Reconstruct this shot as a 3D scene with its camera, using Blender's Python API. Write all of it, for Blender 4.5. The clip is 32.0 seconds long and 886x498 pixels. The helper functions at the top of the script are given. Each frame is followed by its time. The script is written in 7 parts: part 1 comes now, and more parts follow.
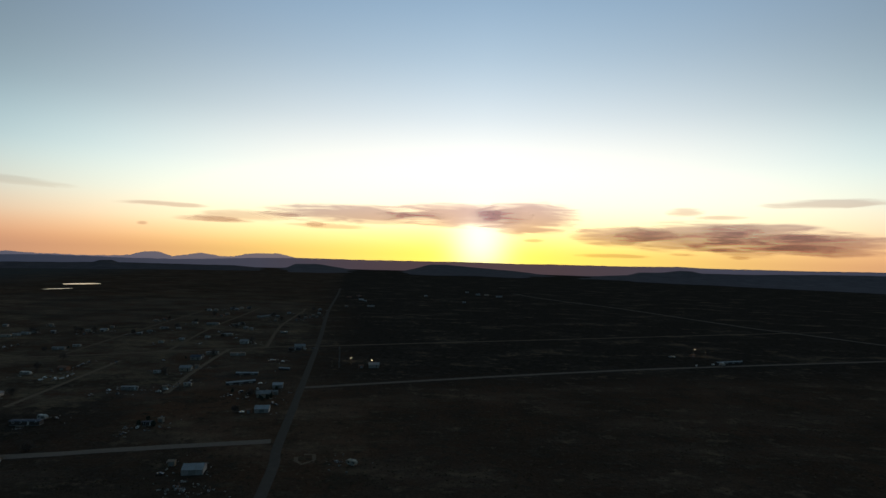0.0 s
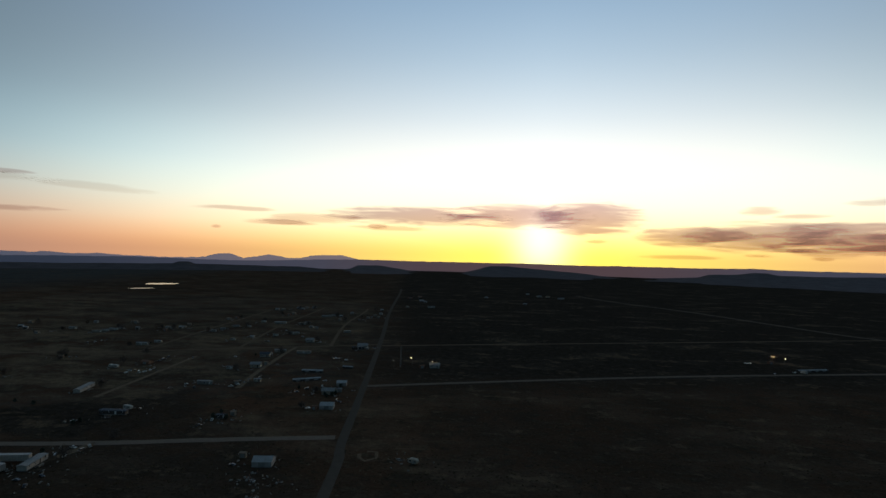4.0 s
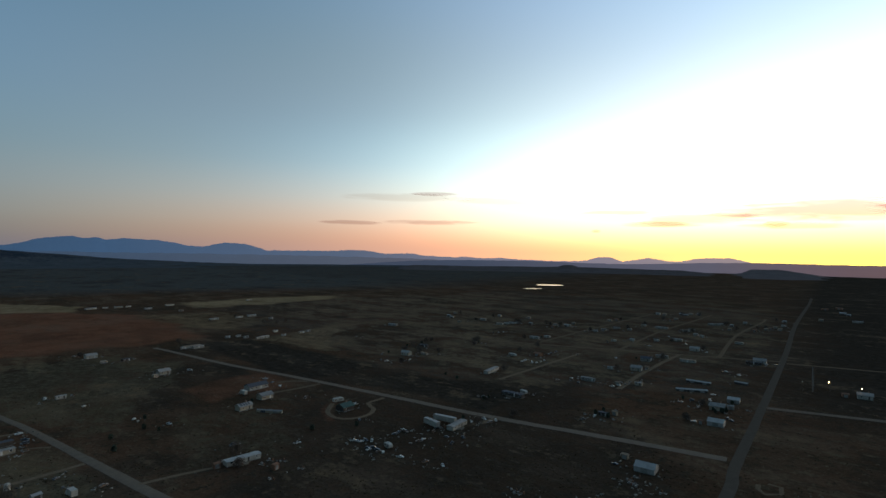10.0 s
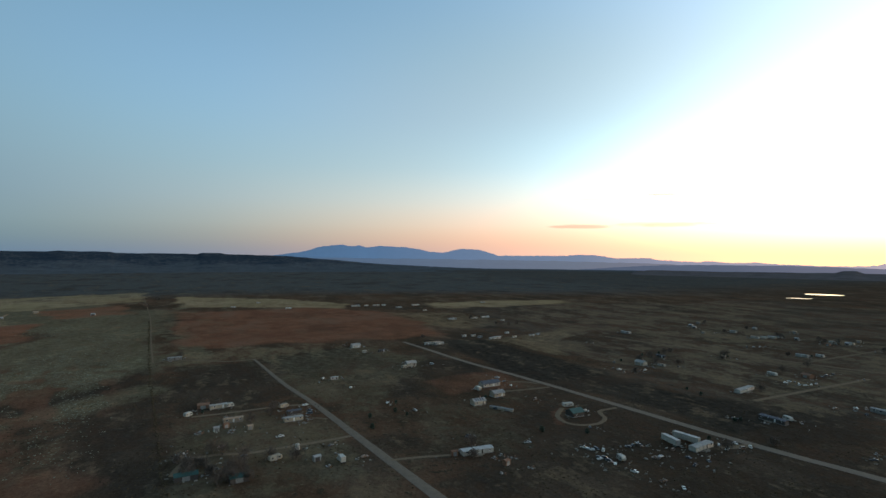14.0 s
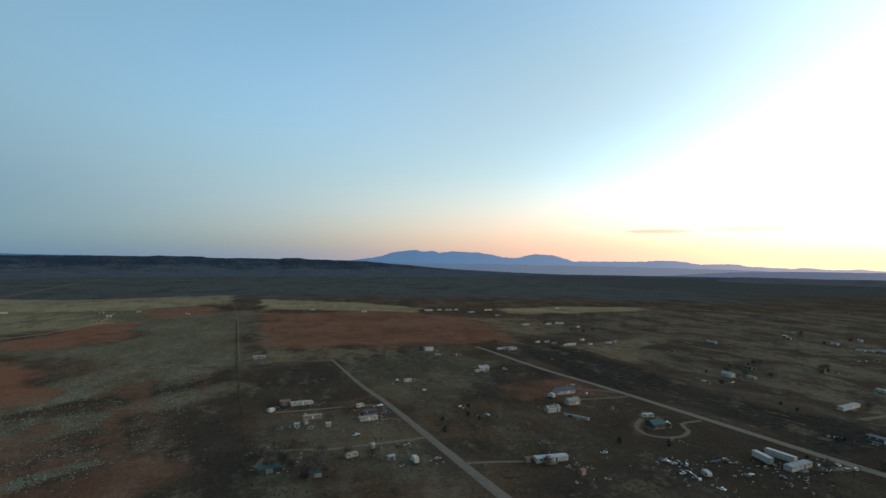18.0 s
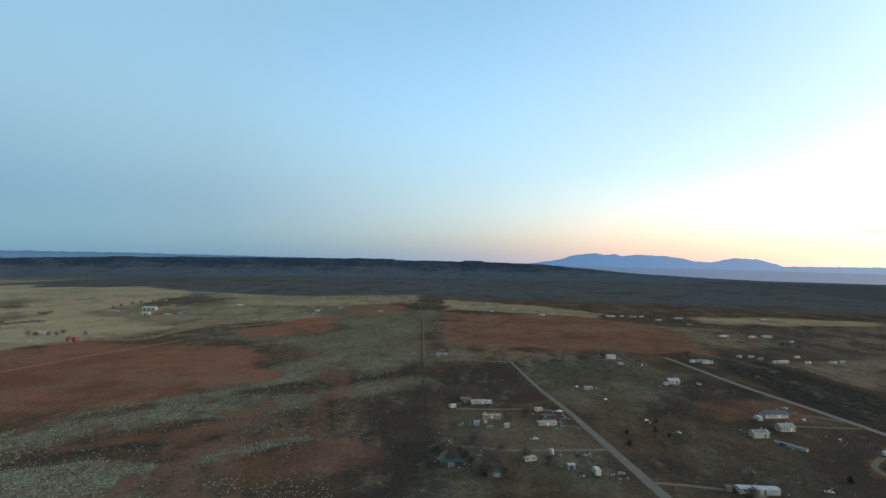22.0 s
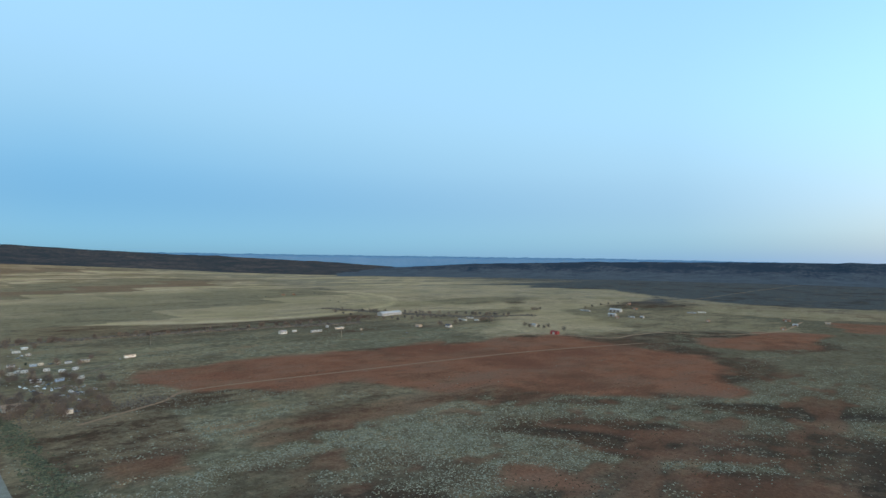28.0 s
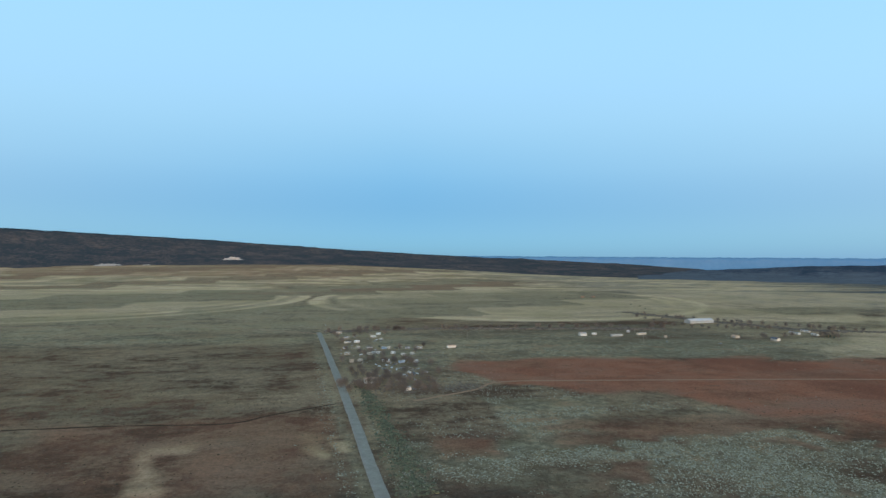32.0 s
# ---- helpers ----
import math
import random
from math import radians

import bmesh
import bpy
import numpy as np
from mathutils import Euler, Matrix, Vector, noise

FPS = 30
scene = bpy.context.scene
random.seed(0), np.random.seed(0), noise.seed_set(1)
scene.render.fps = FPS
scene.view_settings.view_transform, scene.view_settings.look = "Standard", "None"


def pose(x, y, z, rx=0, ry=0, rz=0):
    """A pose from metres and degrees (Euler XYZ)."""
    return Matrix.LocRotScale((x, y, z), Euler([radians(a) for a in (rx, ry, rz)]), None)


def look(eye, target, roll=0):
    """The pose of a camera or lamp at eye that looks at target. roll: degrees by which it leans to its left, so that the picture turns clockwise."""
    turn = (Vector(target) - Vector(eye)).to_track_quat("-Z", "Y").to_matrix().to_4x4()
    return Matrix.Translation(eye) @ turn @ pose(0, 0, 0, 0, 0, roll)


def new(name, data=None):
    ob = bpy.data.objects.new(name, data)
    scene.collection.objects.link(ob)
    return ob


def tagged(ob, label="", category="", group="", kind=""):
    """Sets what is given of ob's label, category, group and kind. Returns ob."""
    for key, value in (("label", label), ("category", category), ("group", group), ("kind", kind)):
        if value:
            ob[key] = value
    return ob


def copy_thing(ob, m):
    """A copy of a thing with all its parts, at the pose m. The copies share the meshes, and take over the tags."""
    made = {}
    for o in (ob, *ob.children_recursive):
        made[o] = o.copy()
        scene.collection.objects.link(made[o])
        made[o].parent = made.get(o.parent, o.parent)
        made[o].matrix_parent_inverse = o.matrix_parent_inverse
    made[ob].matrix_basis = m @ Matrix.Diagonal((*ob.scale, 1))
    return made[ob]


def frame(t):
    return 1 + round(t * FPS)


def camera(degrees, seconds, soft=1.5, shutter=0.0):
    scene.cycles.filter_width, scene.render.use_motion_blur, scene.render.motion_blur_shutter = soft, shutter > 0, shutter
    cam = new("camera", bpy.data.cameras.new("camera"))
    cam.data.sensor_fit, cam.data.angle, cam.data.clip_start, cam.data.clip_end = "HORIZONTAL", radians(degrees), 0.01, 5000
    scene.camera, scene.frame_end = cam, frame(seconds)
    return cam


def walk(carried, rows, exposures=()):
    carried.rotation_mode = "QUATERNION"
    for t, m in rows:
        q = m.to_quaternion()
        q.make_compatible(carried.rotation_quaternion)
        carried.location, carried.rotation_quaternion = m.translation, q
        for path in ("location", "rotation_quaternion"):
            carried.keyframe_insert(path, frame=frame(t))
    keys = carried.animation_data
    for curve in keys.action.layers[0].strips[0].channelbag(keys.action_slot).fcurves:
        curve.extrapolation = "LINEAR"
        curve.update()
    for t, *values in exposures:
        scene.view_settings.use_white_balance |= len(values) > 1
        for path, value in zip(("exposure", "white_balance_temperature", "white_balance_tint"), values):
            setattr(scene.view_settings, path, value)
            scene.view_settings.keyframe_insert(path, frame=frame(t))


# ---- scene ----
cam = camera(78.50, 32.0)
PATH = [
    (0.0, 0.00, 0.00, 105.00, 90.67, -1.60, 0.00),
    (0.5, 0.35, -0.22, 105.00, 90.71, -1.56, 0.77),
    (1.0, 0.60, 0.14, 104.93, 90.71, -1.55, 2.21),
    (1.5, 0.35, 0.39, 104.78, 90.71, -1.60, 3.68),
    (2.0, 0.02, 0.49, 104.58, 90.71, -1.62, 4.64),
    (2.5, -0.15, 0.58, 104.49, 90.71, -1.62, 5.26),
    (3.0, -0.34, 0.80, 104.51, 90.70, -1.58, 5.69),
    (3.5, -0.41, 0.94, 104.41, 90.68, -1.55, 6.09),
    (5.5, -0.48, 1.27, 104.14, 90.62, -1.44, 9.63),
    (6.0, -0.42, 1.40, 104.08, 90.54, -1.39, 13.14),
    (6.5, -0.72, 1.09, 103.96, 90.44, -1.32, 17.44),
    (7.0, -0.76, 1.01, 103.93, 90.33, -1.27, 22.47),
    (7.5, -1.13, 1.32, 103.76, 90.29, -1.22, 25.84),
    (8.0, -1.07, 1.04, 103.87, 90.25, -1.18, 28.33),
    (8.5, -0.85, 1.42, 103.72, 90.28, -1.11, 30.43),
    (9.0, -1.47, 1.70, 103.56, 90.29, -1.00, 32.72),
    (9.5, -1.13, 2.57, 103.19, 90.27, -0.89, 38.62),
    (10.0, -1.29, 3.31, 103.00, 90.25, -0.83, 44.84),
    (10.5, -1.20, 3.07, 102.87, 90.27, -0.79, 48.19),
    (11.0, -1.32, 3.34, 102.60, 90.31, -0.75, 50.75),
    (11.5, -1.41, 3.71, 102.33, 90.36, -0.67, 52.66),
    (12.0, -1.52, 3.83, 102.18, 90.40, -0.63, 54.91),
    (12.5, -1.09, 3.62, 101.95, 90.42, -0.56, 60.25),
    (13.0, -1.16, 3.47, 101.92, 90.42, -0.49, 65.19),
    (13.5, -1.41, 3.70, 102.05, 90.45, -0.46, 67.30),
    (14.0, -1.23, 4.23, 101.70, 90.53, -0.41, 68.72),
    (14.5, -1.11, 4.11, 101.54, 90.61, -0.38, 69.54),
    (16.5, -1.41, 3.96, 101.08, 90.87, -0.43, 71.50),
    (17.0, -1.48, 3.78, 100.92, 90.94, -0.45, 72.72),
    (17.5, -1.19, 3.94, 100.82, 90.99, -0.49, 73.83),
    (18.0, -1.26, 4.09, 100.59, 91.05, -0.54, 76.36),
    (18.5, -1.32, 4.14, 100.62, 91.08, -0.60, 77.23),
    (19.0, -1.20, 4.23, 100.39, 91.14, -0.64, 77.65),
    (19.5, -1.48, 4.29, 100.46, 91.20, -0.66, 78.07),
    (20.0, -1.60, 3.52, 100.45, 91.14, -0.74, 83.54),
    (20.5, -2.14, 3.90, 100.31, 91.12, -0.81, 86.95),
    (21.0, -2.77, 3.77, 100.10, 91.14, -0.87, 89.72),
    (21.5, -3.14, 3.93, 100.01, 91.14, -0.88, 93.10),
    (22.0, -3.33, 4.05, 99.98, 91.16, -0.88, 95.00),
    (22.5, -3.43, 3.93, 100.04, 91.13, -0.91, 99.82),
    (23.0, -3.73, 4.18, 99.88, 91.14, -0.90, 101.76),
    (23.5, -4.09, 4.22, 99.98, 91.14, -0.83, 105.38),
    (24.0, -4.51, 4.54, 99.94, 91.09, -0.82, 112.49),
    (24.5, -4.84, 4.48, 99.87, 91.09, -0.81, 115.49),
    (26.5, -5.06, 4.68, 100.29, 91.10, -0.72, 128.70),
    (27.0, -5.41, 4.77, 100.27, 91.07, -0.73, 134.16),
    (27.5, -4.99, 5.35, 100.65, 91.09, -0.73, 135.75),
    (28.0, -5.02, 5.35, 100.85, 91.05, -0.66, 141.05),
    (28.5, -5.24, 5.93, 100.69, 90.93, -0.67, 153.15),
    (29.0, -5.39, 6.20, 100.87, 90.93, -0.62, 154.58),
    (29.5, -5.35, 6.27, 101.04, 90.97, -0.55, 154.76),
    (30.0, -5.25, 6.20, 101.09, 91.00, -0.49, 155.28),
    (30.5, -5.70, 5.79, 101.00, 90.88, -0.47, 168.42),
    (31.0, -5.84, 5.57, 101.10, 90.88, -0.41, 170.33),
    (31.5, -5.60, 5.54, 101.01, 90.96, -0.35, 170.44),
    (32.0, -5.51, 5.69, 101.15, 91.02, -0.34, 171.88),
]
walk(cam, [(t, pose(*p)) for t, *p in PATH],
     exposures=((0.0, -3.06, 6350, 8), (5.0, -2.96, 6350, 8), (9.0, -2.42, 6450, 8), (13.0, -1.45, 6850, 8), (19.0, -1.0, 6950, 8), (24.0, -0.43, 6950, 10), (27.0, -0.32, 6750, 10), (29.0, -0.26, 6500, 10), (32.0, -0.28, 6500, 10)))

# ---- sky and sun: the sun is at the horizon, a little east of +y ----
SUN_AZ, SUN_EL = 3.9, 1.2
world = bpy.data.worlds.new("evening_sky")
scene.world = world
world.use_nodes = True
wt = world.node_tree
sky = wt.nodes.new("ShaderNodeTexSky")
sky.sky_type = "NISHITA"
sky.sun_disc = False
sky.sun_elevation = radians(SUN_EL)
sky.sun_rotation = radians(SUN_AZ)
sky.altitude = 1500
SUN_DIR = (math.sin(radians(SUN_AZ)) * math.cos(radians(SUN_EL)), math.cos(radians(SUN_AZ)) * math.cos(radians(SUN_EL)), math.sin(radians(SUN_EL)))


def sky_node(op, *ins, kind="ShaderNodeVectorMath"):
    n = wt.nodes.new(kind)
    n.operation = op
    for i, v in enumerate(ins):
        if isinstance(v, (int, float)):
            n.inputs[i].default_value = v
        elif isinstance(v, tuple):
            n.inputs[i].default_value = v
        else:
            wt.links.new(v, n.inputs[i])
    return n.outputs["Value"] if kind == "ShaderNodeMath" or op == "DOT_PRODUCT" else n.outputs["Vector"]


def num(op, *ins):
    return sky_node(op, *ins, kind="ShaderNodeMath")


def height_ramp(z, stops):
    """A colour by the sine of the height over the horizon, eased from stop to stop; held at a sixteenth of its strength."""
    r = wt.nodes.new("ShaderNodeValToRGB")
    r.color_ramp.interpolation = "B_SPLINE"
    r.color_ramp.elements[0].position, r.color_ramp.elements[1].position = 0.0, 1.0
    for at in LEVELS[1:-1]:
        r.color_ramp.elements.new(at)
    for e, c in zip(r.color_ramp.elements, stops):
        e.color = (*(v / 16 for v in c), 1)
    wt.links.new(z, r.inputs[0])
    return r.outputs[0]


# the clear evening sky: its radiance from the horizon to the zenith, at several angles round from the sun
LEVELS = [0.0, 0.0227, 0.0523, 0.0958, 0.1564, 0.2419, 0.342, 0.454, 0.7071, 1.0]
SKY_SIDE = []
SKY_SIDE.append((0, [(11.3, 9.85, 1), (13.4, 9.13, 1.68), (14.6, 9.94, 3.94), (13.5, 10.7, 7.52), (10.8, 10.1, 9.03), (6.6, 7.2, 7.5), (3.9, 5.0, 6.0), (2.3, 3.4, 4.75), (1.2, 2.0, 3.1), (0.238, 0.456, 0.745)]))
SKY_SIDE.append((20, [(7.46, 4.5, 1.32), (10.3, 6.94, 2.13), (11.7, 9.9, 5.2), (10.6, 10, 7.57), (9.28, 8.88, 8.01), (5.6, 6.2, 6.5), (3.15, 4.1, 5.0), (2.05, 3.1, 4.4), (1.16, 1.95, 3.0), (0.238, 0.456, 0.745)]))
SKY_SIDE.append((38, [(5.66, 2.61, 1.45), (8.36, 3.93, 1.99), (8.95, 6.37, 4.12), (7.54, 7.9, 6.65), (5.52, 7.07, 7.13), (2.9, 3.8, 4.3), (2.0, 2.65, 3.35), (1.5, 2.25, 3.35), (0.94, 1.53, 2.32), (0.238, 0.456, 0.745)]))
SKY_SIDE.append((56, [(2.97, 1.76, 1.39), (3.05, 1.75, 1.28), (3.47, 2.42, 1.89), (2.93, 2.98, 2.84), (1.61, 2.55, 3.17), (1.17, 1.68, 2.15), (1.03, 1.46, 1.75), (0.79, 1.36, 2.05), (0.714, 1.22, 1.87), (0.238, 0.456, 0.745)]))
SKY_SIDE.append((75, [(1.4, 1, 0.984), (1.79, 1.24, 0.969), (1.89, 1.59, 1.29), (1.63, 1.75, 1.7), (1.07, 1.49, 1.72), (0.95, 1.3, 1.64), (0.743, 1.21, 1.6), (0.499, 0.972, 1.58), (0.532, 0.945, 1.45), (0.238, 0.456, 0.745)]))
SKY_SIDE.append((96, [(0.441, 0.645, 0.942), (0.618, 0.766, 0.827), (0.818, 1.02, 1.06), (0.879, 1.2, 1.4), (0.78, 1.25, 1.55), (0.651, 1.27, 1.89), (0.546, 1.07, 1.75), (0.412, 0.864, 1.31), (0.424, 0.782, 1.17), (0.238, 0.456, 0.745)]))
SKY_SIDE.append((122, [(0.239, 0.496, 0.825), (0.279, 0.599, 0.84), (0.334, 0.667, 0.919), (0.335, 0.628, 0.918), (0.478, 0.786, 1.04), (0.52, 0.904, 1.2), (0.465, 0.874, 1.28), (0.431, 0.847, 1.17), (0.382, 0.718, 1.09), (0.238, 0.456, 0.745)]))
SKY_SIDE.append((180, [(0.21, 0.512, 0.693), (0.225, 0.624, 0.906), (0.207, 0.595, 0.952), (0.155, 0.506, 0.903), (0.209, 0.59, 0.987), (0.379, 0.744, 1.07), (0.472, 0.871, 1.26), (0.457, 0.869, 1.27), (0.368, 0.697, 1.07), (0.238, 0.456, 0.745)]))
coord = wt.nodes.new("ShaderNodeTexCoord").outputs["Generated"]
split = wt.nodes.new("ShaderNodeSeparateXYZ")
wt.links.new(coord, split.inputs[0])
up = num("MAXIMUM", split.outputs[2], 0.0)
near_sun = num("MULTIPLY_ADD", sky_node("DOT_PRODUCT", coord, SUN_DIR), 0.5, 0.5)
level = sky_node("NORMALIZE", sky_node("MULTIPLY", coord, (1.0, 1.0, 0.0)))
round_ = num("DIVIDE", num("ARCCOSINE", num("MULTIPLY", sky_node("DOT_PRODUCT", level, (math.sin(radians(SUN_AZ)), math.cos(radians(SUN_AZ)), 0.0)), 0.99999)), math.pi)
clear = None
for i, (_, stops) in enumerate(SKY_SIDE):
    share = wt.nodes.new("ShaderNodeValToRGB")
    share.color_ramp.interpolation = "B_SPLINE"
    share.color_ramp.elements[0].position, share.color_ramp.elements[1].position = 0.0, 1.0
    for angle, _ in SKY_SIDE[1:-1]:
        share.color_ramp.elements.new(angle / 180)
    for j, e in enumerate(share.color_ramp.elements):
        e.color = (1, 1, 1, 1) if j == i else (0, 0, 0, 1)
    wt.links.new(round_, share.inputs[0])
    side = sky_node("MULTIPLY", height_ramp(up, stops), share.outputs[0])
    clear = side if clear is None else sky_node("ADD", clear, side)


def scaled(colour, by):
    n = wt.nodes.new("ShaderNodeVectorMath")
    n.operation = "SCALE"
    n.inputs[0].default_value = colour
    wt.links.new(by, n.inputs["Scale"])
    return n.outputs["Vector"]


glow = scaled((1.2, 3.5, 5.5), num("POWER", near_sun, 1600.0))
low_sky = sky_node("SCALE", sky.outputs[0])
low_sky.node.inputs["Scale"].default_value = 0.02
total = sky_node("ADD", sky_node("ADD", sky_node("MULTIPLY", clear, (16.0, 16.0, 16.0)), glow), low_sky)
wt.links.new(total, wt.nodes["Background"].inputs[0])
wt.nodes["Background"].inputs[1].default_value = 1.0

sun_data = bpy.data.lights.new("sun", "SUN")
sun_data.energy, sun_data.angle, sun_data.color = 2.0, radians(2.0), (1.0, 0.72, 0.45)
sun = new("sun", sun_data)
sun.matrix_world = look((0, 0, 300), (-300 * math.sin(radians(SUN_AZ)), -300 * math.cos(radians(SUN_AZ)), 300 - 300 * math.tan(radians(SUN_EL))))


# ---- materials ----
def material(name, colour, rough=0.85, metal=0.0, vary=0.25, size=1.0, bump=0.0, dirt=None, spec=0.3, island=False):
    """A painted or natural surface: base colour with grain at two scales, a dirt tint and bump; each object a little different."""
    m = bpy.data.materials.new(name)
    m.use_nodes = True
    t = m.node_tree
    b = t.nodes["Principled BSDF"]
    b.inputs["Roughness"].default_value, b.inputs["Metallic"].default_value = rough, metal
    b.inputs["Specular IOR Level"].default_value = spec
    geo = t.nodes.new("ShaderNodeNewGeometry")
    n1, n2 = t.nodes.new("ShaderNodeTexNoise"), t.nodes.new("ShaderNodeTexNoise")
    n1.inputs["Scale"].default_value, n2.inputs["Scale"].default_value = 1.0 / size, 7.0 / size
    n1.inputs["Detail"].default_value, n2.inputs["Detail"].default_value = 4, 6
    t.links.new(geo.outputs["Position"], n1.inputs["Vector"])
    t.links.new(geo.outputs["Position"], n2.inputs["Vector"])
    info = t.nodes.new("ShaderNodeObjectInfo")
    add = t.nodes.new("ShaderNodeMath")
    add.operation = "ADD"
    t.links.new(n1.outputs[0], add.inputs[0])
    t.links.new(n2.outputs[0], add.inputs[1])
    add2 = t.nodes.new("ShaderNodeMath")
    add2.operation = "MULTIPLY_ADD"
    add2.inputs[1].default_value = 0.9 if island else 0.35
    t.links.new(geo.outputs["Random Per Island"] if island else info.outputs["Random"], add2.inputs[0])
    t.links.new(add.outputs[0], add2.inputs[2])
    ramp = t.nodes.new("ShaderNodeValToRGB")
    lo = [c * (1 - vary) for c in colour] if dirt is None else list(dirt)
    hi = [min(1, c * (1 + vary)) for c in colour]
    ramp.color_ramp.elements[0].position, ramp.color_ramp.elements[1].position = 0.3, 0.85
    ramp.color_ramp.elements[0].color, ramp.color_ramp.elements[1].color = (*lo, 1), (*hi, 1)
    half = t.nodes.new("ShaderNodeMath")
    half.operation = "MULTIPLY"
    half.inputs[1].default_value = 0.48
    t.links.new(add2.outputs[0], half.inputs[0])
    t.links.new(half.outputs[0], ramp.inputs[0])
    t.links.new(ramp.outputs[0], b.inputs["Base Color"])
    if bump:
        bn = t.nodes.new("ShaderNodeBump")
        bn.inputs["Strength"].default_value, bn.inputs["Distance"].default_value = bump, 0.1 * size
        t.links.new(n2.outputs[0], bn.inputs["Height"])
        t.links.new(bn.outputs[0], b.inputs["Normal"])
    return m


def ground_material():
    """Dry rangeland: bare soil and scrub, with hay, red earth, dark brush and grey-green grass where the cover says so."""
    m = bpy.data.materials.new("rangeland")
    m.use_nodes = True
    t = m.node_tree
    b = t.nodes["Principled BSDF"]
    b.inputs["Roughness"].default_value = 0.95
    b.inputs["Specular IOR Level"].default_value = 0.0
    geo = t.nodes.new("ShaderNodeNewGeometry")

    def noise_at(size, detail=5, rough=0.6):
        n = t.nodes.new("ShaderNodeTexNoise")
        n.inputs["Scale"].default_value, n.inputs["Detail"].default_value, n.inputs["Roughness"].default_value = 1.0 / size, detail, rough
        t.links.new(geo.outputs["Position"], n.inputs["Vector"])
        return n.outputs[0]

    def mix(fac, a, c):
        x = t.nodes.new("ShaderNodeMix")
        x.data_type = "RGBA"
        t.links.new(fac, x.inputs[0])
        for sock, v in ((x.inputs[6], a), (x.inputs[7], c)):
            if isinstance(v, tuple):
                sock.default_value = (*v, 1)
            else:
                t.links.new(v, sock)
        return x.outputs[2]

    def band(v, lo, hi):
        r = t.nodes.new("ShaderNodeMapRange")
        r.inputs[1].default_value, r.inputs[2].default_value = lo, hi
        t.links.new(v, r.inputs[0])
        return r.outputs[0]

    def math2(op, a, c):
        x = t.nodes.new("ShaderNodeMath")
        x.operation = op
        for i, v in enumerate((a, c)):
            if isinstance(v, float):
                x.inputs[i].default_value = v
            else:
                t.links.new(v, x.inputs[i])
        return x.outputs[0]

    run = t.nodes.new("ShaderNodeMapping")
    run.inputs["Rotation"].default_value = (0, 0, radians(-9))
    run.inputs["Scale"].default_value = (0.5, 1.0, 1.0)
    t.links.new(geo.outputs["Position"], run.inputs["Vector"])

    def streak_at(size, detail=5, rough=0.62):
        n = t.nodes.new("ShaderNodeTexNoise")
        n.inputs["Scale"].default_value, n.inputs["Detail"].default_value, n.inputs["Roughness"].default_value = 1.0 / size, detail, rough
        t.links.new(run.outputs[0], n.inputs["Vector"])
        return n.outputs[0]

    large, mid, small, fine = noise_at(150), noise_at(26), noise_at(6.5, 6, 0.7), noise_at(1.9, 4, 0.7)
    wash, vein = streak_at(46), streak_at(11)
    soil = mix(band(large, 0.38, 0.62), (0.062, 0.038, 0.024), (0.096, 0.052, 0.032))
    soil = mix(band(wash, 0.44, 0.66), soil, (0.114, 0.071, 0.046))
    soil = mix(band(mid, 0.50, 0.70), soil, (0.049, 0.036, 0.025))
    soil = mix(band(vein, 0.56, 0.72), soil, (0.104, 0.079, 0.051))
    soil = mix(band(small, 0.54, 0.64), soil, (0.042, 0.033, 0.022))
    soil = mix(band(noise_at(3.5, 5, 0.7), 0.58, 0.68), soil, (0.130, 0.098, 0.064))
    att = t.nodes.new("ShaderNodeAttribute")
    att.attribute_name = "cover"
    sep = t.nodes.new("ShaderNodeSeparateColor")
    t.links.new(att.outputs["Color"], sep.inputs[0])
    ragged = math2("ADD", math2("ADD", math2("MULTIPLY", mid, 0.55), math2("MULTIPLY", small, 0.35)), math2("ADD", math2("MULTIPLY", wash, 0.75), math2("MULTIPLY", vein, 0.45)))

    def edge(v, lo=0.07, hi=0.93):
        return band(math2("ADD", v, math2("SUBTRACT", ragged, 1.05)), lo, hi)

    hay = mix(band(small, 0.35, 0.7), (0.39, 0.265, 0.150), (0.52, 0.365, 0.220))
    hay = mix(band(large, 0.4, 0.6), hay, (0.375, 0.265, 0.140))
    hay = mix(band(wash, 0.52, 0.68), hay, (0.310, 0.215, 0.118))
    hay = mix(band(mid, 0.56, 0.72), hay, (0.265, 0.188, 0.104))
    red = mix(band(mid, 0.35, 0.65), (0.176, 0.070, 0.040), (0.216, 0.092, 0.053))
    red = mix(band(wash, 0.48, 0.68), red, (0.182, 0.094, 0.060))
    red = mix(band(vein, 0.58, 0.72), red, (0.138, 0.072, 0.045))
    red = mix(band(large, 0.52, 0.66), red, (0.148, 0.060, 0.036))
    dark = mix(band(small, 0.4, 0.65), (0.029, 0.0225, 0.0172), (0.055, 0.043, 0.0335))
    dark = mix(band(wash, 0.5, 0.7), dark, (0.063, 0.049, 0.037))
    green = mix(band(small, 0.4, 0.65), (0.118, 0.097, 0.060), (0.196, 0.164, 0.104))
    green = mix(band(vein, 0.48, 0.66), green, (0.102, 0.080, 0.045))
    green = mix(band(mid, 0.55, 0.72), green, (0.160, 0.104, 0.061))
    flat = t.nodes.new("ShaderNodeAttribute")
    flat.attribute_name = "sage_plain"
    sage = mix(band(small, 0.4, 0.65), (0.066, 0.064, 0.060), (0.090, 0.088, 0.083))
    sage = mix(band(wash, 0.48, 0.7), sage, (0.060, 0.056, 0.051))
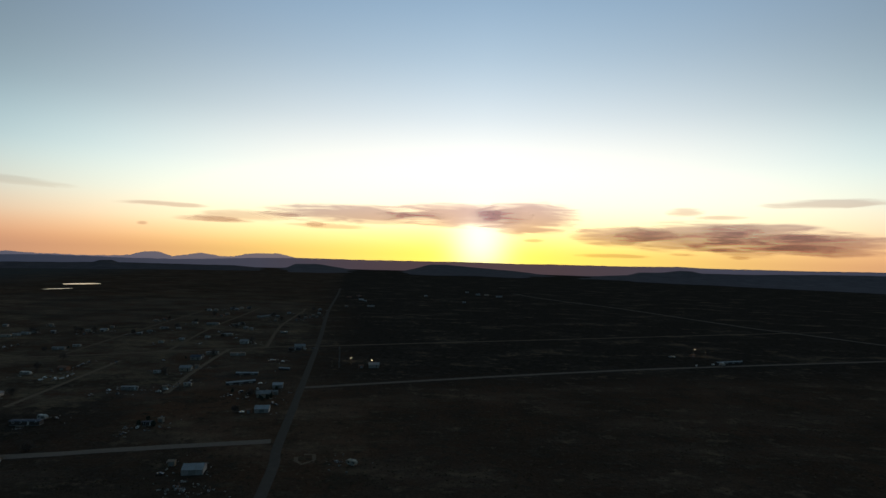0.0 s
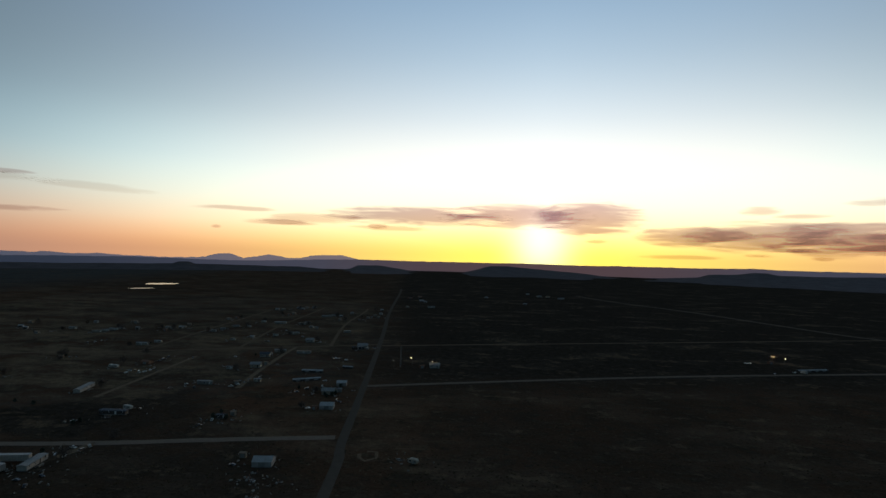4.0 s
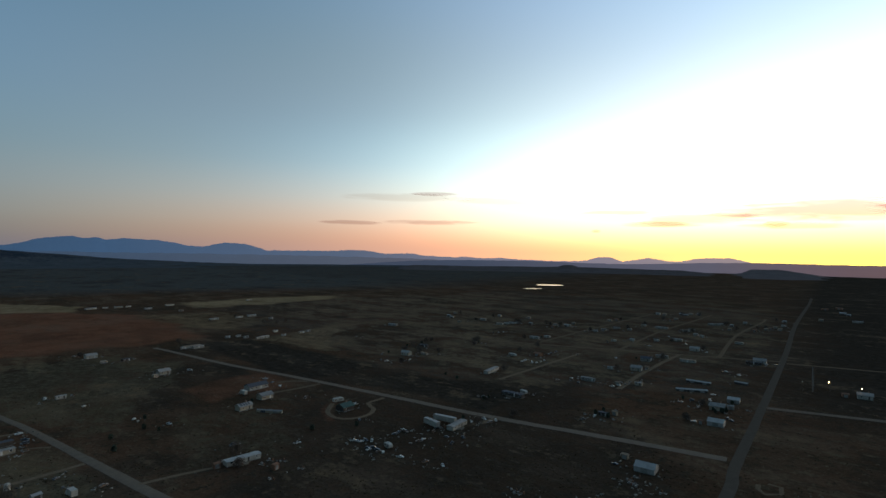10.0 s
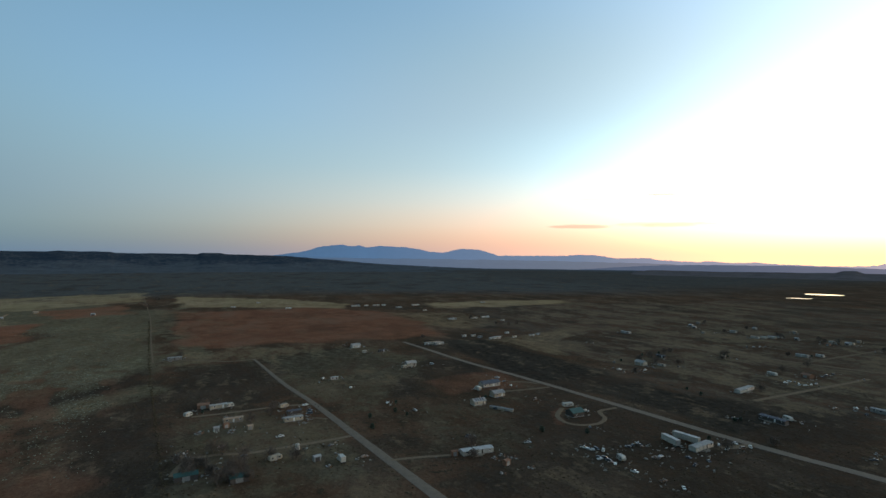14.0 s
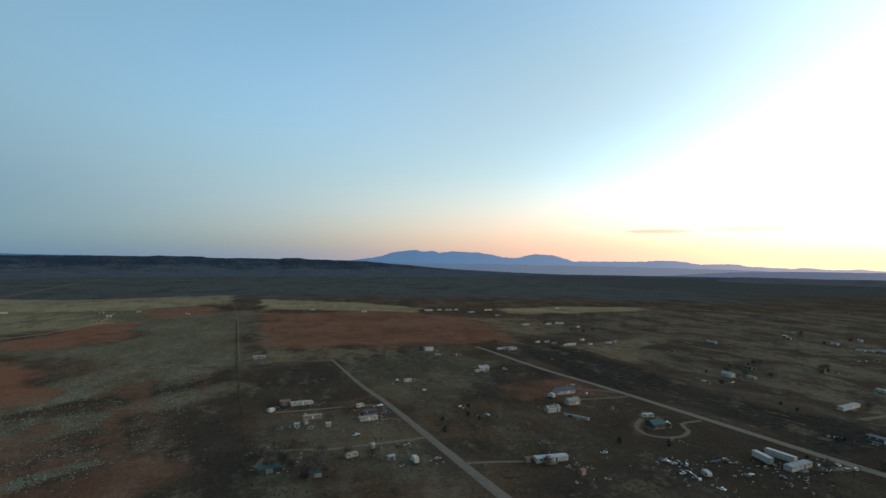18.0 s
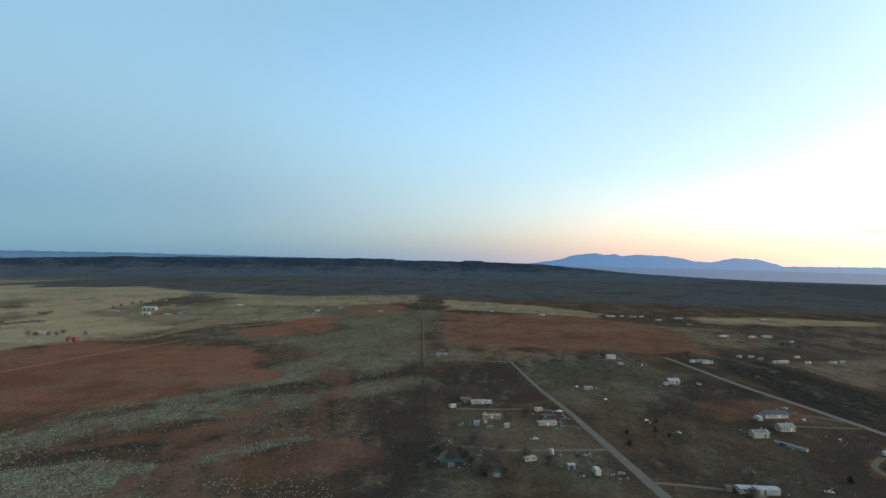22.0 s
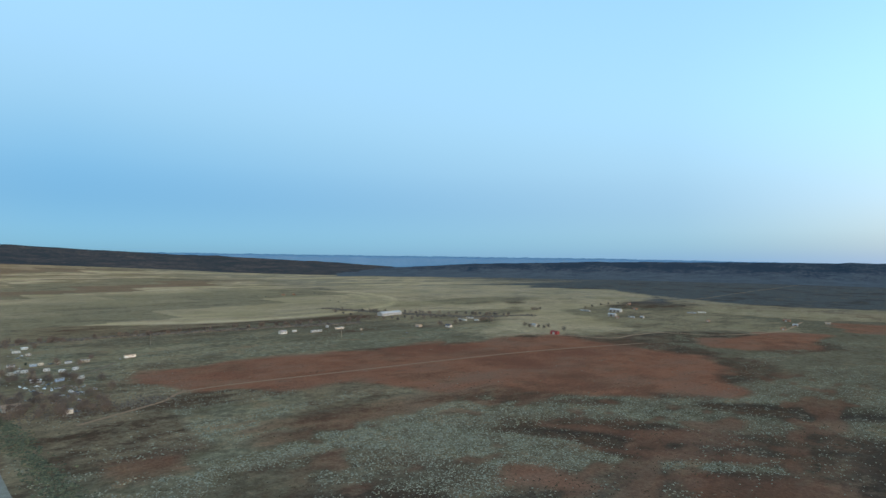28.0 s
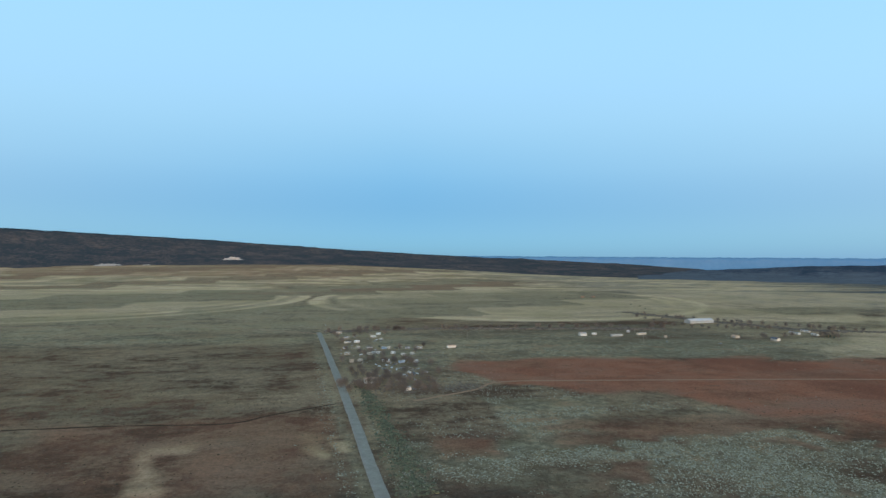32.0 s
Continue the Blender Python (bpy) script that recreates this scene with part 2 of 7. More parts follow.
    soil = mix(edge(flat.outputs["Fac"]), soil, sage)
    col = mix(edge(sep.outputs[2]), soil, dark)
    col = mix(edge(att.outputs["Alpha"]), col, green)
    col = mix(edge(sep.outputs[0]), col, hay)
    col = mix(edge(sep.outputs[1]), col, red)
    grain = t.nodes.new("ShaderNodeMix")
    grain.data_type, grain.blend_type = "RGBA", "MULTIPLY"
    grain.inputs[0].default_value = 0.6
    t.links.new(col, grain.inputs[6])
    gr = t.nodes.new("ShaderNodeValToRGB")
    gr.color_ramp.elements[0].position, gr.color_ramp.elements[1].position = 0.3, 0.65
    gr.color_ramp.elements[0].color, gr.color_ramp.elements[1].color = (0.58, 0.55, 0.50, 1), (1.30, 1.24, 1.14, 1)
    t.links.new(fine, gr.inputs[0])
    t.links.new(gr.outputs[0], grain.inputs[7])
    t.links.new(grain.outputs[2], b.inputs["Base Color"])
    bn = t.nodes.new("ShaderNodeBump")
    bn.inputs["Strength"].default_value, bn.inputs["Distance"].default_value = 1.0, 1.2
    t.links.new(small, bn.inputs["Height"])
    t.links.new(bn.outputs[0], b.inputs["Normal"])
    return m


GROUND = ground_material()
ROAD = material("gravel_road", (0.175, 0.132, 0.098), 0.95, vary=0.25, size=3.0, bump=0.3, spec=0.0)
# same road as PAVED, darkened in colour for its dim look towards the sun
PAVED_DIM = material("dimmed_asphalt", (0.100, 0.078, 0.060), 0.95, vary=0.25, size=4.0, bump=0.2, spec=0.0)
PAVED = material("worn_asphalt", (0.205, 0.185, 0.146), 0.9, vary=0.2, size=4.0, bump=0.2, spec=0.0, dirt=(0.115, 0.090, 0.064))
DITCH = material("eroded_ditch", (0.045, 0.028, 0.018), 0.95, vary=0.4, size=2.0, spec=0.0)
PALE_TRACK = material("pale_dirt_track", (0.25, 0.150, 0.090), 0.95, vary=0.3, size=2.5, bump=0.3, spec=0.0)
TRACK = material("dirt_track", (0.155, 0.108, 0.070), 0.95, vary=0.35, size=2.5, bump=0.3, spec=0.0)
HILL = material("brown_hillside", (0.120, 0.098, 0.094), 0.95, vary=0.45, size=60, spec=0.0)


def juniper_hill_material(name, earth, cover_to, needle, downhill):
    """Bare brown slopes with patches of dark evergreen cover and speckle."""
    m = material(name, earth, 0.95, vary=0.35, size=90, spec=0.0)
    t = m.node_tree
    b = t.nodes["Principled BSDF"]
    old = b.inputs["Base Color"].links[0].from_socket
    geo = t.nodes.new("ShaderNodeNewGeometry")
    vals = []
    for size, detail in ((150, 4), (26, 3), (9, 3)):
        n = t.nodes.new("ShaderNodeTexNoise")
        n.inputs["Scale"].default_value, n.inputs["Detail"].default_value = 1.0 / size, detail
        t.links.new(geo.outputs["Position"], n.inputs["Vector"])
        vals.append(n.outputs[0])
    total = vals[0]
    for v in vals[1:]:
        x = t.nodes.new("ShaderNodeMath")
        x.operation = "ADD"
        t.links.new(total, x.inputs[0])
        t.links.new(v, x.inputs[1])
        total = x.outputs[0]
    z = t.nodes.new("ShaderNodeSeparateXYZ")
    t.links.new(geo.outputs["Position"], z.inputs[0])
    thin = t.nodes.new("ShaderNodeMapRange")
    thin.inputs[1].default_value, thin.inputs[2].default_value, thin.inputs[3].default_value, thin.inputs[4].default_value = 4.0, 60.0, downhill, 0.0
    t.links.new(z.outputs[2], thin.inputs[0])
    more = t.nodes.new("ShaderNodeMath")
    t.links.new(total, more.inputs[0])
    t.links.new(thin.outputs[0], more.inputs[1])
    total = more.outputs[0]
    r = t.nodes.new("ShaderNodeMapRange")
    r.inputs[1].default_value, r.inputs[2].default_value = cover_to - 0.32, cover_to
    r.inputs[3].default_value, r.inputs[4].default_value = 1.0, 0.0
    t.links.new(total, r.inputs[0])
    x = t.nodes.new("ShaderNodeMix")
    x.data_type = "RGBA"
    x.inputs[7].default_value = (*needle, 1)
    t.links.new(r.outputs[0], x.inputs[0])
    t.links.new(old, x.inputs[6])
    t.links.new(x.outputs[2], b.inputs["Base Color"])
    return m


JUNIPER_HILL = juniper_hill_material("juniper_hillside", (0.085, 0.060, 0.049), 1.76, (0.036, 0.038, 0.038), 0.0)
# blue lean of the ridge's earth and needles carries the haze before it
DARK_RIDGE = juniper_hill_material("juniper_ridge", (0.078, 0.082, 0.086), 1.82, (0.028, 0.036, 0.046), 0.55)


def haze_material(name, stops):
    """Far backdrop: haze before the ranges is painted as surface glow, stronger towards the sun."""
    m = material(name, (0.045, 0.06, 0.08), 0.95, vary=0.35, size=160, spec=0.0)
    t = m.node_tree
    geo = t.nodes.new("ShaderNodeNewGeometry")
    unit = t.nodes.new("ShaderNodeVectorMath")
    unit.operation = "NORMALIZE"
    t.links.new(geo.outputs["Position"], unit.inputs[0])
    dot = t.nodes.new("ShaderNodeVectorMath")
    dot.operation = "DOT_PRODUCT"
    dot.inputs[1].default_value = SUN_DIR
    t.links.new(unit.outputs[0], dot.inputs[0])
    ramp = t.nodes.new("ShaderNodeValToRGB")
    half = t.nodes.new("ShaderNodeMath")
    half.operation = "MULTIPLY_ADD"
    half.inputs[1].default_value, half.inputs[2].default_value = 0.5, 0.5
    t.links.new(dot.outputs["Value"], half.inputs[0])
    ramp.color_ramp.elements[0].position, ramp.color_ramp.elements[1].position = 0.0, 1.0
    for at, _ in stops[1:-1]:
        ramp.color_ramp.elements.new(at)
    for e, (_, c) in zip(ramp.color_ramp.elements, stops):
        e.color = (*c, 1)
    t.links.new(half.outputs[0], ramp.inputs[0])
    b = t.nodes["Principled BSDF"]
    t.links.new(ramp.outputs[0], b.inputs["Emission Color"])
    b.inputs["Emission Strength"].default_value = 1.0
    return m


# emission colours stand for the haze, by nearness to the sun
FAR_HAZE = haze_material("far_range_haze", [(0.0, (0.045, 0.165, 0.32)), (0.35, (0.062, 0.175, 0.335)), (0.58, (0.18, 0.37, 0.72)), (0.76, (0.40, 0.52, 0.80)), (0.92, (1.1, 0.95, 1.15)), (1.0, (1.7, 1.25, 1.2))])
BENCH_HAZE = haze_material("hazy_bench", [(0.0, (0.05, 0.12, 0.24)), (0.58, (0.12, 0.18, 0.32)), (0.85, (0.22, 0.26, 0.40)), (0.96, (0.46, 0.43, 0.58)), (1.0, (0.66, 0.38, 0.38))])
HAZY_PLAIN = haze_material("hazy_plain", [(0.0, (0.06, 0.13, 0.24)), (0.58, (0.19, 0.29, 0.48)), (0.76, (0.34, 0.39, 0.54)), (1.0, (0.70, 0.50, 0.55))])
PALE_ROCK = material("pale_rock", (0.33, 0.25, 0.19), 0.95, vary=0.3, size=6)


# ---- helpers for shapes ----
def mesh_from(name, verts, faces, mat):
    me = bpy.data.meshes.new(name)
    me.from_pydata([tuple(v) for v in verts], [], faces)
    me.materials.append(mat)
    return me


def lattice(x, y, size, seed):
    """Smooth value noise, 0 to 1, for arrays x and y."""
    rng = np.random.default_rng(seed)
    table = rng.random((256, 256))
    u, v = x / size, y / size
    i, j = np.floor(u).astype(int), np.floor(v).astype(int)
    f, g = u - i, v - j
    f, g = f * f * (3 - 2 * f), g * g * (3 - 2 * g)
    a, b = table[i % 256, j % 256], table[(i + 1) % 256, j % 256]
    c, d = table[i % 256, (j + 1) % 256], table[(i + 1) % 256, (j + 1) % 256]
    return (a * (1 - f) + b * f) * (1 - g) + (c * (1 - f) + d * f) * g


def smooth(v, lo, hi):
    s = np.clip((v - lo) / (hi - lo), 0, 1)
    return s * s * (3 - 2 * s)


def inside(x, y, corners):
    """Signed distance in metres to a field's edge, positive inside."""
    p = np.array(corners, float)
    d2, sign = np.full(x.shape, 1e12), np.zeros(x.shape, bool)
    for (ax, ay), (bx, by) in zip(p, np.roll(p, -1, 0)):
        ex, ey = bx - ax, by - ay
        h = np.clip(((x - ax) * ex + (y - ay) * ey) / (ex * ex + ey * ey), 0, 1)
        d2 = np.minimum(d2, (x - ax - h * ex) ** 2 + (y - ay - h * ey) ** 2)
        sign ^= ((ay > y) != (by > y)) & (x < ex * (y - ay) / (ey if abs(ey) > 1e-9 else 1e-9) + ax)
    return np.where(sign, 1, -1) * np.sqrt(d2)


def terrain(x, y):
    """Height of the ground: flat rangeland that rises gently towards the juniper hill in the south."""
    rise = smooth(-y, 1750, 3300) * smooth(x, -1600, 400)
    rim = smooth(np.hypot(x, y), 3500, 4000) * (1 - smooth(-y, 1500, 2200) * smooth(x, -1600, -600))
    return 62.0 * rise - 140.0 * rim


HAY, RED, DARK, GREEN = 0, 1, 2, 3
PIVOTS = [(660, -1390, 530), (-345, -1320, 480)]
FIELDS = []
FIELDS.append((RED, 10, 1, [[-84, -483], [-108, -530], [-320, -506], [-520, -469], [-345, -307], [-296, -331], [-253, -362], [-119, -417]]))
FIELDS.append((RED, 12, 1, [[-520, -496], [-591, -475], [-578, -360], [-571, -256], [-523, -206], [-427, -170], [-404, -194], [-364, -229], [-327, -256], [-299, -281]]))
FIELDS.append((RED, 12, 1, [[-350, -420], [-476, -471], [-578, -460], [-586, -395], [-597, -273], [-548, -231], [-455, -194], [-398, -205], [-340, -248], [-269, -319]]))
FIELDS.append((RED, 12, 1, [[-85, -464], [-161, -488], [-290, -517], [-422, -508], [-270, -321], [-217, -383], [-148, -410], [-111, -435]]))
FIELDS.append((RED, 10, 0.95, [[-717, -329], [-849, -315], [-912, -251], [-743, -209], [-669, -256], [-661, -293]]))
FIELDS.append((RED, 14, 0.8, [[-1091, -290], [-1187, -184], [-1018, -157], [-968, -239]]))
FIELDS.append((RED, 12, 0.75, [[-1021, -83], [-1037, 130], [-937, 243], [-839, 252], [-681, 267], [-614, 253], [-628, 123], [-636, -49]]))
FIELDS.append((RED, 6, 0.55, [[-409, 146], [-420, 182], [-423, 221], [-372, 208], [-361, 148]]))
FIELDS.append((RED, 5, 0.9, [[-306, 196], [-311, 213], [-276, 189], [-280, 186]]))
FIELDS.append((GREEN, 22, 0.24, [[421, -703], [51, -698], [20, -420], [9, -321], [14, -229], [144, -246]]))
FIELDS.append((RED, 40, 0.4, [[2990, -4800], [642, -3892], [-422, -3001], [103, -2288], [894, -2346], [1479, -2455]]))
FIELDS.append((HAY, 30, 0.66, [[-1476, -1427], [-1642, -1141], [-1402, -778], [-1119, -723], [-875, -673], [-748, -492], [-585, -474], [-533, -508]]))
FIELDS.append((HAY, 14, 0.62, [[-655, -628], [-773, -600], [-730, -469], [-759, -441], [-658, -432], [-598, -485], [-548, -523]]))
FIELDS.append((HAY, 12, 0.45, [[-1487, -849], [-1377, -515], [-1531, -196], [-1283, -163], [-1133, -306], [-1080, -499]]))
FIELDS.append((HAY, 10, 0.5, [[-1361, -113], [-1249, 113], [-1082, 223], [-1008, 208], [-1057, 60], [-1099, -90]]))
FIELDS.append((HAY, 12, 0.55, [[-1060, 373], [-1069, 554], [-1041, 710], [-963, 657], [-936, 486], [-964, 364]]))
FIELDS.append((HAY, 14, 0.24, [[-889, 266], [-864, 371], [-751, 390], [-673, 298], [-741, 252]]))
FIELDS.append((HAY, 8, 0.26, [[-587, 287], [-634, 433], [-461, 315], [-517, 301]]))
FIELDS.append((HAY, 14, 0.14, [[-628, -49], [-614, 120], [-587, 162], [-550, 71], [-541, -41]]))
FIELDS.append((HAY, 30, 0.72, [[-877, -1754], [-1615, -1477], [-792, -719], [-595, -796], [-570, -952]]))
FIELDS.append((HAY, 4, 0.7, [[27, -292], [20, -297], [10, -281], [13, -272], [21, -277]]))
FIELDS.append((HAY, 4, 0.7, [[14, -302], [5, -298], [1, -283], [8, -283]]))
FIELDS.append((HAY, 4, 0.45, [[29, -312], [10, -311], [6, -304], [25, -302]]))
FIELDS.append((HAY, 6, 0.72, [[111, -296], [106, -302], [84, -245], [92, -246]]))
FIELDS.append((HAY, 6, 0.72, [[111, -302], [88, -300], [83, -291], [105, -291]]))
FIELDS.append((HAY, 12, 0.12, [[-624, 345], [-660, 533], [-646, 856], [-280, 372], [-322, 322], [-388, 373], [-442, 335], [-559, 318]]))
FIELDS.append((HAY, 14, 0.12, [[-1025, 498], [-963, 776], [-877, 1161], [-684, 905], [-659, 655], [-646, 443], [-764, 409]]))
FIELDS.append((HAY, 16, 0.08, [[-510, 421], [-464, 665], [-316, 887], [-202, 820], [-139, 509], [-180, 435], [-232, 382], [-324, 319], [-409, 397]]))
FIELDS.append((GREEN, 20, 0.16, [[-895, 735], [-645, 1349], [-298, 1281], [-160, 650], [-213, 390], [-329, 311]]))
FIELDS.append((GREEN, 12, 0.9, [[-85, -674], [-668, -605], [-535, -483], [-110, -539], [-54, -499]]))
FIELDS.append((GREEN, 30, 0.7, [[-1119, -723], [-1289, -349], [-976, -122], [-548, -62], [-497, -130], [-533, -210], [-608, -277], [-745, -199], [-870, -427], [-714, -442]]))
FIELDS.append((GREEN, 9, 0.95, [[-290, -271], [-333, -261], [-383, -212], [-449, -166], [-506, -133], [-592, -76], [-547, -66], [-456, -125], [-382, -183], [-334, -235], [-280, -262]]))
FIELDS.append((GREEN, 14, 0.7, [[-5, -311], [-52, -293], [-86, -249], [-74, -231], [-12, -278]]))
FIELDS.append((GREEN, 12, 0.40, [[-547, 52], [-584, 145], [-514, 182], [-390, 119], [-319, 69], [-401, 53]]))
FIELDS.append((GREEN, 10, 0.36, [[-370, -21], [-379, 40], [-300, 65], [-248, 64], [-238, -14]]))
FIELDS.append((GREEN, 14, 0.26, [[-347, 115], [-349, 182], [-325, 211], [-254, 149], [-247, 89]]))
FIELDS.append((DARK, 8, 0.9, [[-276, -258], [-314, -220], [-348, -186], [-399, -144], [-486, -92], [-547, -66], [-509, -57], [-411, -106], [-349, -166], [-308, -204], [-262, -244]]))
FIELDS.append((DARK, 14, 0.8, [[-362, -77], [-387, -42], [-232, -14], [-229, -40], [-279, -50]]))
FIELDS.append((DARK, 6, 1, [[-576, 223], [-598, 288], [-447, 306], [-364, 249], [-380, 236], [-438, 228], [-512, 221]]))
FIELDS.append((DARK, 7, 1, [[-605, 220], [-589, 281], [-441, 301], [-342, 313], [-272, 338], [-240, 333], [-232, 276], [-315, 263], [-415, 227]]))
FIELDS.append((DARK, 8, 0.85, [[-452, 119], [-495, 163], [-489, 224], [-424, 208], [-413, 150], [-359, 147], [-370, 108]]))
FIELDS.append((DARK, 10, 0.8, [[-544, 37], [-591, 124], [-507, 140], [-458, 115], [-469, 93], [-477, 49]]))
FIELDS.append((DARK, 8, 0.7, [[-531, -40], [-542, 26], [-400, 45], [-369, -26]]))
FIELDS.append((DARK, 10, 0.8, [[-267, 332], [-227, 404], [-171, 306], [-224, 283]]))
FIELDS.append((RED, 12, 0.4, [[219, -370], [14, -351], [14, -229], [144, -246]]))
FIELDS.append((DARK, 16, 0.5, [[335, -570], [172, -524], [90, -428], [124, -385], [256, -431]]))
FIELDS.append((GREEN, 8, 0.5, [[36, -738], [-71, -676], [-55, -411], [5, -418]]))

FIELDS.append((GREEN, 12, 0.7, [[-85, -346], [-112, -364], [-179, -336], [-292, -271], [-383, -178], [-426, -104], [-466, -55], [-442, -52], [-388, -94], [-339, -157], [-252, -233], [-161, -302], [-106, -322]]))
FIELDS.append((GREEN, 8, 1, [[-61, -266], [-84, -290], [-109, -289], [-150, -280], [-188, -277], [-249, -230], [-199, -181], [-163, -237], [-126, -260], [-99, -259], [-77, -248]]))
FIELDS.append((GREEN, 6, 1, [[-237, -218], [-256, -193], [-255, -161], [-259, -140], [-236, -148], [-217, -169], [-203, -186]]))
FIELDS.append((GREEN, 4, 0.8, [[-255, -147], [-286, -122], [-308, -95], [-299, -92], [-274, -116], [-246, -142]]))
FIELDS.append((GREEN, 10, 0.55, [[-90, -233], [-121, -251], [-166, -222], [-196, -179], [-171, -154]]))
FIELDS.append((GREEN, 8, 0.75, [[-80, -625], [-192, -706], [-318, -692], [-479, -541], [-456, -494], [-303, -520], [-191, -526], [-123, -502], [-67, -508]]))
FIELDS.append((GREEN, 12, 0.7, [[-650, -339], [-698, -224], [-910, -113], [-570, -69], [-476, -129], [-426, -176], [-482, -210], [-601, -175]]))
FIELDS.append((GREEN, 6, 0.9, [[-87, -387], [-181, -375], [-129, -260], [-103, -262], [-85, -311]]))
FIELDS.append((GREEN, 12, 0.6, [[-181, -375], [-269, -338], [-297, -274], [-244, -211], [-240, -157], [-216, -153], [-195, -197], [-116, -232]]))
FIELDS.append((GREEN, 5, 0.9, [[-312, -246], [-351, -215], [-353, -164], [-331, -153], [-315, -192], [-291, -228]]))
FIELDS.append((GREEN, 6, 0.7, [[-3, -398], [-22, -297], [-34, -233], [-23, -237], [-11, -302], [4, -401]]))
FIELDS.append((GREEN, 12, 0.5, [[-268, -318], [-286, -297], [-330, -252], [-389, -172], [-445, -157], [-398, -140], [-318, -202], [-270, -249], [-244, -289]]))
FIELDS.append((GREEN, 6, 0.95, [[-218, -257], [-244, -218], [-251, -176], [-253, -134], [-223, -167], [-218, -208], [-200, -234]]))
FIELDS.append((DARK, 8, 0.75, [[-56, -417], [-85, -346], [-112, -298], [-149, -299], [-124, -333], [-105, -371], [-84, -411]]))
FIELDS.append((DARK, 8, 0.7, [[-306, -286], [-409, -191], [-488, -93], [-490, -59], [-466, -55], [-426, -104], [-386, -180], [-294, -274]]))
FIELDS.append((DARK, 6, 0.75, [[-247, -228], [-302, -176], [-324, -122], [-377, -71], [-363, -68], [-308, -115], [-276, -160], [-239, -220]]))
FIELDS.append((DARK, 14, 0.6, [[-372, -90], [-489, -49], [-306, -23], [-278, -50], [-312, -72]]))
FIELDS.append((DARK, 8, 0.7, [[-200, -182], [-234, -147], [-295, -91], [-282, -86], [-220, -137], [-197, -173]]))
FIELDS.append((RED, 8, 0.55, [[-244, -191], [-274, -158], [-332, -88], [-333, -75], [-311, -96], [-259, -149], [-242, -174]]))
FIELDS.append((RED, 6, 0.75, [[-198, -180], [-213, -166], [-217, -136], [-196, -139], [-185, -168]]))
FIELDS.append((RED, 10, 0.5, [[-255, -128], [-312, -72], [-274, -54], [-222, -105]]))
FIELDS.append((RED, 8, 0.5, [[-43, -303], [-73, -293], [-78, -269], [-58, -273], [-41, -281]]))
FIELDS.append((RED, 8, 0.55, [[-267, -225], [-331, -153], [-334, -119], [-282, -164], [-256, -215]]))
FIELDS.append((DARK, 24, 0.6, [[-92, 60], [-86, 296], [-240, 256], [-330, 232], [-300, 96]]))
FIELDS.append((DARK, 24, 0.5, [[-40, 120], [-72, 420], [300, 520], [560, 560], [600, 100]]))
FIELDS.append((GREEN, 14, 0.62, [[30, -690], [-480, -640], [-560, -760], [-450, -800], [50, -775]]))
FIELDS.append((GREEN, 3, 0.7, [[50, -740], [21, -536], [-4, -350], [-22, -226], [-30, -226], [-12, -350], [13, -536], [42, -740]]))
FIELDS.append((GREEN, 3, 0.7, [[68, -740], [39, -536], [14, -350], [-5, -226], [-10, -226], [8, -350], [33, -536], [60, -740]]))
FIELDS.append((GREEN, 30, 0.6, [[-430, -690], [-560, -990], [-1000, -900], [-1150, -500], [-900, -300], [-620, -440]]))
FIELDS.append((HAY, 30, 0.3, [[-430, -690], [-560, -990], [-1000, -900], [-1150, -500], [-900, -300], [-620, -440]]))


def sage_plain(x, y):
    """Share of the wide grey sage plain in the west."""
    plain = smooth(np.hypot(x, y), 1250, 1600) * smooth(x * -0.98 + y * -0.15, 700, 1300) * 0.97
    town = inside(x, y, [[-1000, 420], [-900, 1150], [-280, 1150], [-120, 620], [-110, 420], [-300, 330], [-470, 320], [-620, 300]])
    return np.maximum(plain, 0.24 * smooth(town + (lattice(x, y, 60, 51) - 0.5) * 60, -40, 40))


def streaks(x, y):
    u, v = 0.988 * x + 0.155 * y, -0.155 * x + 0.988 * y
    return lattice(u * 0.2, v, 24, 21) * 0.6 + lattice(u * 0.7, v, 9, 22) * 0.4


